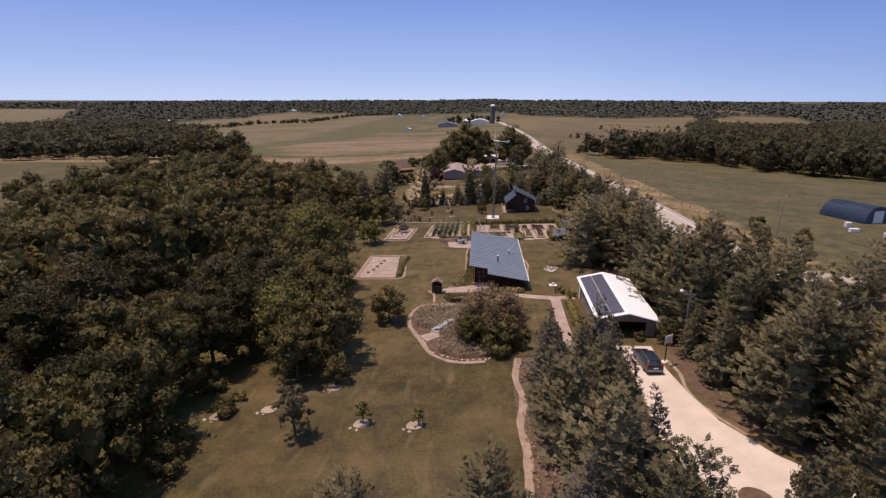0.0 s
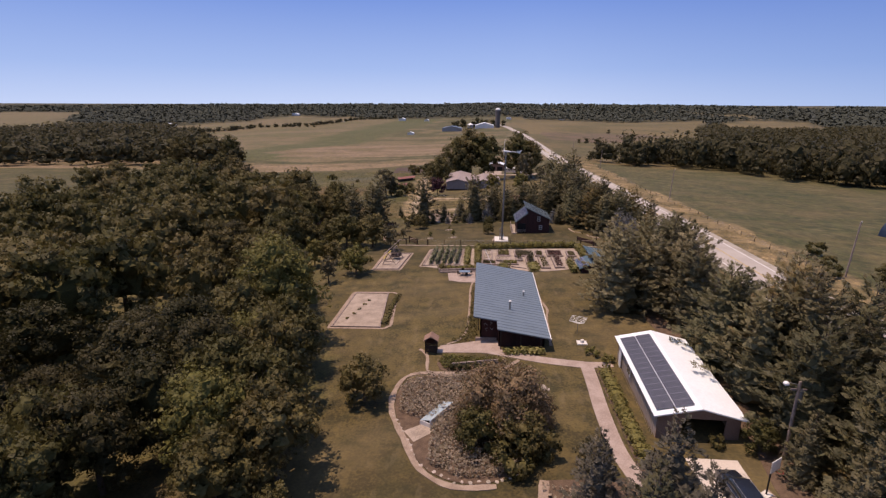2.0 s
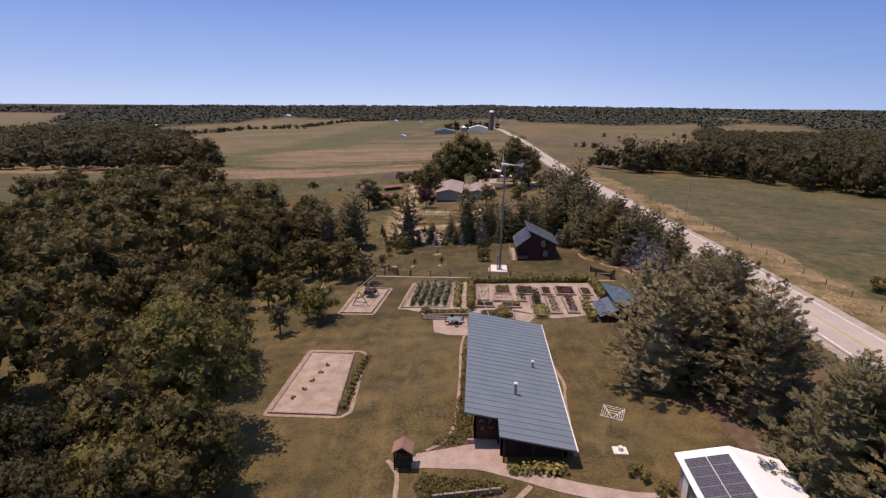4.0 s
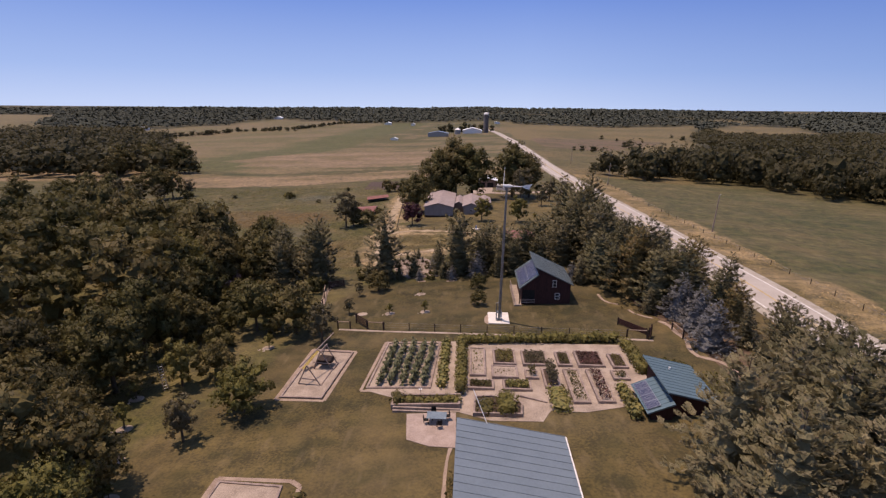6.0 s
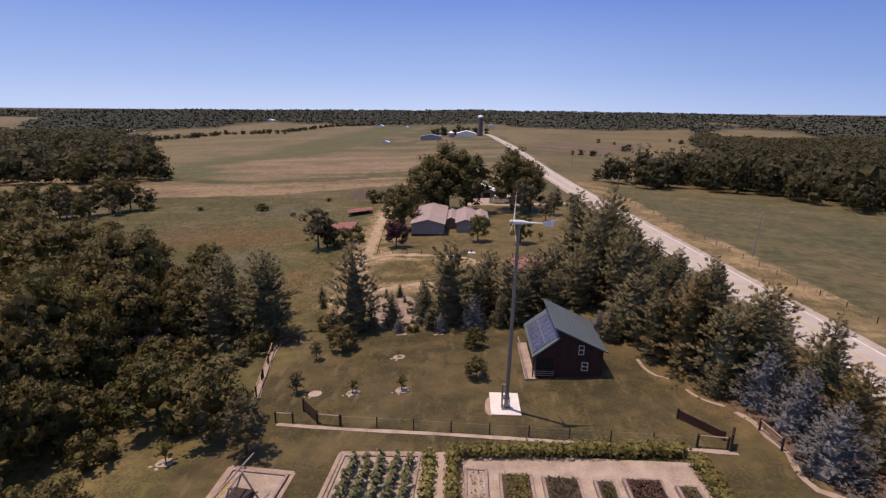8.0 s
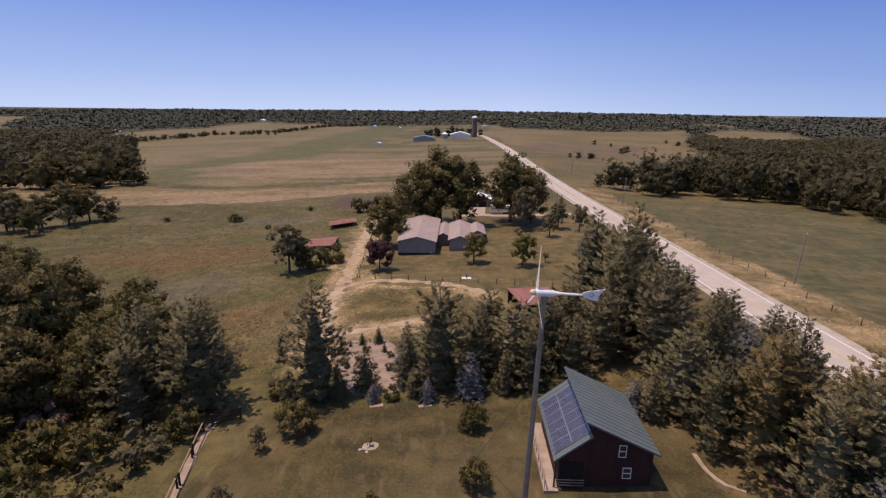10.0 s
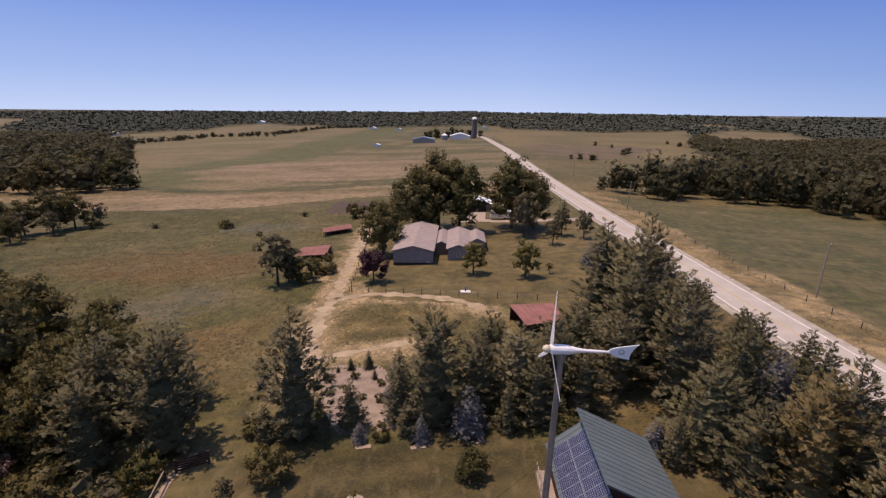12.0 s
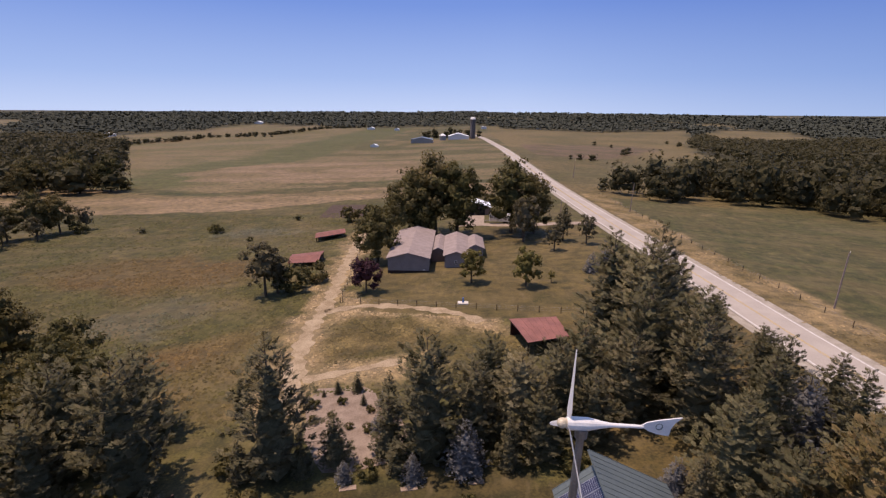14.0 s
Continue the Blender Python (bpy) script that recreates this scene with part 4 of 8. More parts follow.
# farm beyond
grove([("purple", -16.8, 202, 7), ("yard", 2.9, 206, 7.6), ("yard", 12.9, 203, 8.2), ("oak", -18, 224, 13.5), ("oak", -6, 252, 24), ("oak", -12, 247, 20), ("oak_b", 0, 248, 22), ("oak", 15, 252, 21.5), ("oak_b", 21, 250, 18), ("ash", 17, 240, 13), ("ash", -35.6, 201.5, 11.5), ("ash", -33.8, 203, 8.5), ("shrub", -31.4, 204.5, 5.4), ("shrub", -28.6, 210, 4.4), ("oak_b", -9, 243, 11), ("oak", 17.5, 246, 12), ("ash", 27, 240, 8), ("ash", 23, 230, 7), ("fir", 31, 258, 7), ("shrub", -29, 275, 6), ("shrub", -24, 274, 6), ("shrub", -19, 273, 6.5), ("shrub", -35, 276, 5.5), ("young", 18, 205, 2.6), ("ash", 32, 236, 8), ("shrub_light", -74.5, 263, 2.6), ("shrub", -58, 250, 1.6)], "farmyard trees")
grove([("oak", -126, 258, 15), ("ash", -132, 244, 11), ("oak_b", -124, 240, 9), ("oak_b", -144, 244, 14), ("ash", -121, 252, 8), ("shrub", -116, 262, 4), ("oak", -122, 262, 13), ("oak_b", -130, 252, 12), ("ash", -126, 246, 9), ("oak", -136, 246, 13), ("ash", -118, 268, 8), ("oak_b", -142, 256, 12), ("oak", -172, 360, 19), ("oak_b", -182, 352, 18), ("oak", -192, 362, 20), ("oak", -204, 350, 19), ("oak_b", -214, 358, 17), ("oak", -200, 340, 16), ("shrub", -168, 366, 5), ("shrub", -73, 262, 3), ("oak_b", -150, 240, 12), ("oak", -160, 232, 13)], "trees of the west pasture")


def far_woods(name, places, label, lobes, per, card, leaf, deep=1.0):
    """Distant woodland as one object: round crowns of several leafy lobes."""
    q, n, t = [], [], []
    for x, y, h, r in places:
        z = height(x, y)
        for k in range(lobes):
            a = RNG.uniform(0, 6.28)
            o = r * RNG.uniform(0.35, 0.7) if k > 1 else 0
            c = np.array([x + math.cos(a) * o, y + math.sin(a) * o, z + h * (0.6 if k == 0 else 0.26 if k == 1 else RNG.uniform(0.34, 0.56))])
            cr = r * (0.75 if k == 0 else 0.85 if k == 1 else RNG.uniform(0.45, 0.62))
            tall = min(1.2, h * (0.3 if k == 1 else 0.4) / cr)
            t.append(ico_tris(c, cr * (0.45 if lobes > 1 else 0.55), RNG, (1, deep, tall), 0.4, 2 if lobes > 1 else 1))
            d = sphere_dirs(per, RNG)
            d[:, 2] = d[:, 2] * 0.9 + 0.15
            q.append(cards(c + d * cr * RNG.uniform(0.6, 1.08, (per, 1)) * np.array([1, deep, tall]), d + sphere_dirs(per, RNG) * 0.5, card * r / 8, RNG))
            n.append(d + sphere_dirs(per, RNG) * 0.35 + np.array([0, 0, 0.1 if lobes > 1 else 0.8]))
    ob = quads(name, np.concatenate(q), leaf, None, np.concatenate(t), np.concatenate(n))
    return tagged(ob, label, "woods", kind="stuff")


def scatter(poly, gap, h, r):
    xs, ys = [p[0] for p in poly], [p[1] for p in poly]
    out = []
    for x in np.arange(min(xs), max(xs), gap):
        for y in np.arange(min(ys), max(ys), gap):
            a, b = x + RNG.uniform(-0.7, 0.7) * gap, y + RNG.uniform(-0.7, 0.7) * gap
            if inside(a, b, poly):
                s = RNG.uniform(0.6, 1.25)
                out.append((a, b, h * s * RNG.uniform(0.85, 1.15), r * s * RNG.uniform(0.9, 1.15)))
    return out


EAST_WOODS = [(66, 338), (70, 314), (92, 318), (118, 318), (136, 302), (146, 275), (215, 236), (280, 240), (360, 330), (330, 430), (210, 480), (160, 410), (110, 366)]
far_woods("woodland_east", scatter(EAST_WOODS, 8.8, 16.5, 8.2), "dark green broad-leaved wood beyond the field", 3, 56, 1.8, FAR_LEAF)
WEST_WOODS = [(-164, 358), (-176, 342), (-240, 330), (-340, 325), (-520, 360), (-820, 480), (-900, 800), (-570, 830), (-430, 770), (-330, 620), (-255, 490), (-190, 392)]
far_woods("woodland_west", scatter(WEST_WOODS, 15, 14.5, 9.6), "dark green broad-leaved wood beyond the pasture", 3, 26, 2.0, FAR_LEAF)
HEDGE = [(np.interp(y, HEDGE_Y, HEDGE_X) + RNG.uniform(-7, 7), y, RNG.uniform(6, 12), RNG.uniform(6, 11)) for y in np.arange(470, 1800, 8.0)]
HEDGE += [(-478 + 13 * k + RNG.uniform(-3, 3), 1080 + 8 * k + RNG.uniform(-6, 6), RNG.uniform(4, 8), RNG.uniform(4, 7)) for k in range(9)]
LONE = [(201, 888, 9, 7), (211, 836, 6, 5), (175, 653, 10, 9), (166, 640, 8, 6), (101, 546, 7, 6), (110, 540, 7, 7), (95, 552, 5, 4), (337, 965, 7, 6), (337, 862, 12, 14), (345, 830, 11, 14), (360, 840, 12, 14), (330, 900, 9, 10), (545, 1118, 12, 14), (560, 1100, 10, 10), (451, 927, 12, 12), (430, 905, 11, 12), (267, 610, 10, 8), (255, 630, 8, 7), (68, 352, 6, 5), (64, 340, 4, 4), (-96, 262, 2, 2.4), (-54, 281, 2, 2.4)]
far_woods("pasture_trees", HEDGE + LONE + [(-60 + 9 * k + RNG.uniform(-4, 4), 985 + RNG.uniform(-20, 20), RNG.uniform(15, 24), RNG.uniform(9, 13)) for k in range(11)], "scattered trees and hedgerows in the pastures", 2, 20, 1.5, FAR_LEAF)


def far_places(near, end, size, deep):
    """Close-set crowns over the far country, larger and drawn out in depth with the distance."""
    out, d = [], near
    while d < end:
        r = d * size
        for a in np.arange(-0.9, 0.9, 1.45 * size):
            b, e = a + RNG.uniform(-0.5, 0.5) * size, d + RNG.uniform(-0.6, 0.6) * r * deep
            x, y = math.sin(b) * e, math.cos(b) * e
            if wooded(x, y):
                out.append((x, y, RNG.uniform(9, 15), r * RNG.uniform(0.8, 1.3)))
        d += r * deep * 1.1
    return out


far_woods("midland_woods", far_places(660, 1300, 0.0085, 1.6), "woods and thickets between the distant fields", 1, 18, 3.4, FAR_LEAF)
far_woods("distant_woods", far_places(1310, 4650, 0.0085, 3.0), "distant wooded ridges on the horizon", 1, 9, 3.4, RIDGE_HAZE_LEAF, 2.2)


def weed_material():
    """Grass blades and weeds in the colours of the land they grow on, each tuft a little apart."""
    m = material("dry_grass", (1.2, 1.16, 1.08), (0.8, 0.8, 0.76), 0.4, 2.0, 0.9, bump=0, island=0.25)
    nt = m.node_tree
    b = nt.nodes["Principled BSDF"]
    at = nt.nodes.new("ShaderNodeAttribute")
    at.attribute_name = "soil"
    mul = nt.nodes.new("ShaderNodeMix")
    mul.data_type, mul.blend_type = "RGBA", "MULTIPLY"
    mul.inputs["Factor"].default_value = 1
    nt.links.new(at.outputs["Color"], mul.inputs["A"])
    nt.links.new(b.inputs["Base Color"].links[0].from_socket, mul.inputs["B"])
    nt.links.new(mul.outputs["Result"], b.inputs["Base Color"])
    return m


def grass_tufts():
    """Tall dry grass and weeds standing in the pasture and along the road, in drifts."""
    q, cols, up = [], [], []
    for x0, x1, y0, y1, n, s in ((-90, -16, 156, 215, 22000, 0.36), (-20, 16, 164, 194, 8000, 0.36), (-130, -16, 205, 295, 16000, 0.5), (51.5, 61, 50, 330, 7000, 0.34)):
        p = np.stack([RNG.uniform(x0, x1, n), RNG.uniform(y0, y1, n), np.zeros(n)], 1)
        keep = [noise.noise((a * 0.07, b * 0.07, 1)) + 0.6 * noise.noise((a * 0.3, b * 0.3, 4)) > RNG.uniform(-0.5, 0.5) and not inside(a, b, YARD) and not (49 < a < 92 and 68 < b < 88) and min(off_line(a, b, line) for line, _ in TRACKS) > 1.6 for a, b, _ in p]
        p = p[np.array(keep)]
        tall = np.array([max(0.25, 0.7 + 1.1 * noise.noise((a * 0.16, b * 0.16, 6))) for a, b, _ in p]) * s * RNG.uniform(0.6, 1.2, len(p))
        p[:, 2] = [height(a, b) for a, b, _ in p]
        p[:, 2] += 0.05 + tall * 0.12
        q.append(cards(p, np.stack([RNG.normal(size=len(p)) * 0.14, RNG.normal(size=len(p)) * 0.14 - 0.25, np.ones(len(p))], 1), s * 1.3, RNG))
        cols += [soil(u, v) for u, v, _ in p]
        up.append(np.stack([RNG.normal(size=len(p)) * 0.3 - 0.1, RNG.normal(size=len(p)) * 0.3 - 0.15, np.ones(len(p))], 1))
    ob = quads("tall_grass", np.concatenate(q), weed_material(), shade=np.concatenate(up))
    at = ob.data.color_attributes.new("soil", "FLOAT_COLOR", "POINT")
    at.data.foreach_set("color", np.repeat(np.array([(*c, 1) for c in cols], dtype=np.float32), 4, axis=0).ravel())
    tagged(ob, "tall dry summer grass and weeds in the pasture", "grass", kind="stuff")


grass_tufts()

# ---- buildings ----


def seam_roof(name, parent, corners, mat, rib=0.45, thick=0.12, along=True, label=""):
    """A steel roof slab between four corners (eave start, eave end, ridge end, ridge start) with raised seams from eave to ridge."""
    a, b, c, d = [Vector(p) for p in corners]
    n = (b - a).cross(d - a).normalized()
    if n.z < 0:
        n = -n
    bm = bmesh.new()
    lo = [bm.verts.new(p - n * thick) for p in (a, b, c, d)]
    hi = [bm.verts.new(p) for p in (a, b, c, d)]
    bm.faces.new(lo)
    bm.faces.new(hi)
    for i in range(4):
        bm.faces.new((lo[i], lo[(i + 1) % 4], hi[(i + 1) % 4], hi[i]))
    bmesh.ops.recalc_face_normals(bm, faces=bm.faces)
    roof = part(name, bm, mat, parent, label)
    if rib:
        count = max(2, int((b - a).length / rib))
        for i in range(count + 1):
            t = i / count
            p, q = a.lerp(b, t), d.lerp(c, t)
            s = (b - a).normalized() * 0.02
            bm = bmesh.new()
            v = [bm.verts.new(x) for x in (p - s, p + s, q + s, q - s)]
            w = [bm.verts.new(x + n * 0.035) for x in (p - s, p + s, q + s, q - s)]
            bm.faces.new(w)
            for k in range(4):
                bm.faces.new((v[k], v[(k + 1) % 4], w[(k + 1) % 4], w[k]))
            bmesh.ops.recalc_face_normals(bm, faces=bm.faces)
            part("seam", bm, mat, roof)
    return roof


def solar_array(m, nx, ny, w, h, cell, label, rim=PV_FRAME):
    """A raised array of framed solar panels, nx across and ny along, in the plane of m."""
    e = empty("solar_array", m, label, "solar panels")
    made = None
    for i in range(nx):
        for j in range(ny):
            if made is None:
                bm = bmesh.new()
                box(bm, (0.01, 0.01, 0), (w - 0.01, h - 0.01, 0.04))
                fr = part("panel", bm, rim, e)
                bm = bmesh.new()
                cx, cy = (10, 6) if w > h else (6, 10)
                for a in range(cx):
                    for b in range(cy):
                        x0, y0 = 0.04 + a * (w - 0.08) / cx, 0.04 + b * (h - 0.08) / cy
                        dx, dy = (w - 0.08) / cx - 0.026, (h - 0.08) / cy - 0.026
                        bm.faces.new([bm.verts.new((x0 + p * dx, y0 + s * dy, 0.045)) for p, s in ((0, 0), (1, 0), (1, 1), (0, 1))])
                cl = part("cell", bm, cell, fr)
                made = (fr, cl)
            else:
                f2, c2 = made[0].copy(), made[1].copy()
                scene.collection.objects.link(f2)
                scene.collection.objects.link(c2)
                f2.parent, c2.parent = e, f2
                f2.location = (i * (w + 0.05), j * h, 0)
    return e


def wall(name, parent, pts, z0, tops, mat, thick=0.18, label=""):
    """A straight wall from pts[0] to pts[1] with a top that may rise: tops is a list of (fraction, z)."""
    (x0, y0), (x1, y1) = pts
    d = Vector((x1 - x0, y1 - y0, 0))
    n = Vector((-d.y, d.x, 0)).normalized() * thick
    line = [(0, z0), (1, z0)] + [(t, z) for t, z in sorted(tops, reverse=True)]
    bm = bmesh.new()
    f = [bm.verts.new((x0 + d.x * t, y0 + d.y * t, z)) for t, z in line]
    g = [bm.verts.new((x0 + d.x * t + n.x, y0 + d.y * t + n.y, z)) for t, z in line]
    bm.faces.new(f)
    bm.faces.new(g[::-1])
    k = len(line)
    for i in range(k):
        bm.faces.new((f[i], g[i], g[(i + 1) % k], f[(i + 1) % k]))
    bmesh.ops.recalc_face_normals(bm, faces=bm.faces)
    return part(name, bm, mat, parent, label)


def window(parent, x, y, z, w, h, ny, mat=TRIM_WHITE, name="window"):
    """A framed window on a wall that faces along -y (ny=-1) or +y, its centre at x, y, z."""
    bm = bmesh.new()
    t = 0.055
    for a, b in (((-w / 2, -h / 2), (-w / 2 + t, h / 2)), ((w / 2 - t, -h / 2), (w / 2, h / 2)), ((-w / 2 + t, -h / 2), (w / 2 - t, -h / 2 + t)), ((-w / 2 + t, h / 2 - t), (w / 2 - t, h / 2)), ((-w / 2 + t, -0.03), (w / 2 - t, 0.03))):
        box(bm, (x + a[0], y, z + a[1]), (x + b[0], y + 0.06 * ny, z + b[1]))
    f = part(name, bm, mat, parent)
    bm = bmesh.new()
    box(bm, (x - w / 2 + t, y, z - h / 2 + t), (x + w / 2 - t, y + 0.02 * ny, z + h / 2 - t))
    part("pane", bm, GLASS, f)
    return f


def build_garage():
    e = empty("garage", pose(18.28, 57.98, 1.72, 0, 0, -1.6), "long tan metal garage with a white roof and open door", "garage")
    hw, ln, ez, rz = 3.56, 14.78, 2.46, 3.3
    gable = [(0, ez), (0.5, rz - 0.1), (1, ez)]
    wall("wall", e, ((hw - 0.2, 0.2), (hw - 0.2, ln - 0.2)), -0.6, [(0, ez), (1, ez)], SIDING_TAN)
    wall("wall", e, ((-hw + 0.2, ln - 0.2), (-hw + 0.2, 0.2)), -0.6, [(0, ez), (1, ez)], SIDING_TAN)
    wall("wall", e, ((hw - 0.2, ln - 0.2), (-hw + 0.2, ln - 0.2)), -0.6, gable, SIDING_TAN)
    # front with the door's opening
    bm = bmesh.new()
    prism(bm, [(-hw + 0.2, -0.6), (-1.35, -0.6), (-1.35, 2.1), (2.2, 2.1), (2.2, -0.6), (hw - 0.2, -0.6), (hw - 0.2, ez), (0, rz - 0.1), (-hw + 0.2, ez)], 0.02, 0.2)
    part("front_wall", bm, SIDING_BROWN, e, "brown siding of the gable front")
    bm = bmesh.new()
    for k in range(4):
        box(bm, (-1.3, 0.4 + k * 0.62, 2.16), (2.15, 0.98 + k * 0.62, 2.21))
    part("garage_door", bm, TRIM_WHITE, e, "raised overhead door")
    for x in np.arange(0.5, ln - 0.4, 0.45):
        bm = bmesh.new()
        box(bm, (-hw + 0.0, x, -0.5), (-hw + 0.025, x + 0.06, ez - 0.05))
        part("batten", bm, SIDING_TAN, e)
    seam_roof("roof", e, ((-hw - 0.25, -0.35, ez - 0.08), (-hw - 0.25, ln + 0.3, ez - 0.08), (0, ln + 0.3, rz), (0, -0.35, rz)), ROOF_WHITE, 0)
    seam_roof("roof", e, ((hw + 0.25, -0.35, ez - 0.08), (hw + 0.25, ln + 0.3, ez - 0.08), (0, ln + 0.3, rz), (0, -0.35, rz)), ROOF_WHITE, 0)
    bm = bmesh.new()
    box(bm, (-hw - 0.03, ln - 2.3, -0.2), (-hw + 0.04, ln - 1.4, 1.95))
    part("side_door", bm, TRIM_WHITE, e, "white side door")
    bm = bmesh.new()
    box(bm, (-hw - 0.03, ln - 6.2, 0.9), (-hw + 0.04, ln - 4.9, 2.0))
    w = part("window", bm, TRIM_WHITE, e)
    bm = bmesh.new()
    box(bm, (-hw - 0.05, ln - 6.1, 1.0), (-hw - 0.035, ln - 5.6, 1.9))
    box(bm, (-hw - 0.05, ln - 5.5, 1.0), (-hw - 0.035, ln - 5.0, 1.9))
    part("pane", bm, GLASS, w)
    bm = bmesh.new()
    box(bm, (-hw + 0.4, 0.3, -0.1), (hw - 0.4, ln - 0.4, 0.02))
    part("floor_slab", bm, CONCRETE, e)
    bm = bmesh.new()
    box(bm, (-0.2, 6, 0.02), (0.9, 9, 1.6))
    part("stored_box", bm, DARK_WOOD, e)
    # panels on the west slope
    pitch = math.atan2(rz - ez + 0.08, hw + 0.25)
    m = e.matrix_world @ Matrix.Translation((-hw + 0.09, 0.3, ez + 0.11)) @ Matrix.Rotation(-pitch, 4, "Y")
    solar_array(m, 2, 14, 1.55, 0.985, PV_CELL, "black solar panels in two long rows on the white garage roof", PV_DARK)


def build_house():
    e = empty("house", pose(0, 0, 0), "low dark-red house under a wide blue-grey steel shed roof", "house")
    zl, zr = 4.2, 2.75
    roof_z = lambda x: zl + (zr - zl) * (x + 1.15) / 9.15
    x0, x1, xm, y1, y2, ym = -1.15, 8.0, 1.75, 74.6, 99.2, 77.1
    seam_roof("roof", e, ((xm, y1, roof_z(xm)), (xm, y2, roof_z(xm)), (x1, y2, zr), (x1, y1, zr)), ROOF_BLUE, 0.82, label="blue-grey standing-seam roof")
    seam_roof("roof", e, ((x0, ym, zl), (x0, y2, zl), (xm, y2, roof_z(xm)), (xm, ym, roof_z(xm))), ROOF_BLUE, 0.82, label="blue-grey standing-seam roof")
    g = 0.2
    wall("wall", e, ((-0.3, ym + 0.8), (xm + 0.2, ym + 0.8)), g, [(0, roof_z(-0.3) - 0.15), (1, roof_z(xm + 0.2) - 0.15)], BARN_RED)
    wall("wall", e, ((xm + 0.2, y1 + 1.4), (x1 - 0.5, y1 + 1.4)), g, [(0, roof_z(xm + 0.2) - 0.15), (1, roof_z(x1 - 0.5) - 0.15)], BARN_RED)
    wall("wall", e, ((xm + 0.2, ym + 0.8), (xm + 0.2, y1 + 1.4)), g, [(0, roof_z(xm) - 0.2), (1, roof_z(xm) - 0.2)], BARN_RED)
    wall("wall", e, ((x1 - 0.5, y1 + 1.4), (x1 - 0.5, y2 - 0.6)), g, [(0, zr - 0.1), (1, zr - 0.1)], BARN_RED)
    wall("wall", e, ((x1 - 0.5, y2 - 0.6), (-0.3, y2 - 0.6)), g, [(0, zr - 0.1), (1, roof_z(-0.3) - 0.15)], BARN_RED)
    wall("wall", e, ((-0.3, y2 - 0.6), (-0.3, ym + 0.8)), g, [(0, roof_z(-0.3) - 0.15), (1, roof_z(-0.3) - 0.15)], BARN_RED)
    for y in np.arange(ym + 2.5, y2 - 2, 3.0):
        bm = bmesh.new()
        box(bm, (-0.5, y, 1.1), (-0.44, y + 1.6, 2.9))
        w = part("window", bm, DARK_WOOD, e)
        bm = bmesh.new()
        box(bm, (-0.53, y + 0.1, 1.2), (-0.5, y + 1.5, 2.8))
        part("pane", bm, GLASS, w)
    # star-shaped wall ornament
    bm = bmesh.new()
    for k in range(4):
        a = math.radians(45 + 90 * k)
        rod(bm, (0.75 + 0.25 * math.cos(a), ym + 0.74, 2.6 + 0.25 * math.sin(a)), (0.75 + 0.62 * math.cos(a), ym + 0.74, 2.6 + 0.62 * math.sin(a)), 0.03)
        rod(bm, (0.75 + 0.62 * math.cos(a), ym + 0.74, 2.6 + 0.62 * math.sin(a)), (0.75 + 0.62 * math.cos(a + 0.5), ym + 0.74, 2.6 + 0.62 * math.sin(a + 0.5)), 0.03)
    part("wall_ornament", bm, GREY_STEEL, e, "pale metal star ornament")
    for x in (2.2, 4.6, 7.0):
        bm = bmesh.new()
        box(bm, (x - 0.07, y1 + 0.5, 0.5), (x + 0.07, y1 + 0.64, roof_z(x) - 0.12))
        part("post", bm, DARK_WOOD, e)
    bm = bmesh.new()
    box(bm, (x0 + 0.3, ym + 0.5, 0.3), (xm, ym + 0.78, 1.1))
    part("low_wall", bm, TIMBER, e)
    bm = bmesh.new()
    box(bm, (x1 + 0.0, y1, zr - 0.16), (x1 + 0.12, y2, zr - 0.02))
    part("gutter", bm, TRIM_WHITE, e, "pale gutter along the low eave")
    for x, y, h, r in ((3.5, 81.5, 1.15, 0.13), (5.7, 87.4, 0.7, 0.11)):
        z = roof_z(x)
        bm = bmesh.new()
        rod(bm, (x, y, z - 0.1), (x, y, z + h), r, None, 12)
        st = part("flue", bm, GREY_STEEL, e, "shiny metal roof flue")
        bm = bmesh.new()
        rod(bm, (x, y, z + h), (x, y, z + h + 0.12), r * 1.6, r * 0.7, 12)
        part("cap", bm, WHITE_PAINT, st)


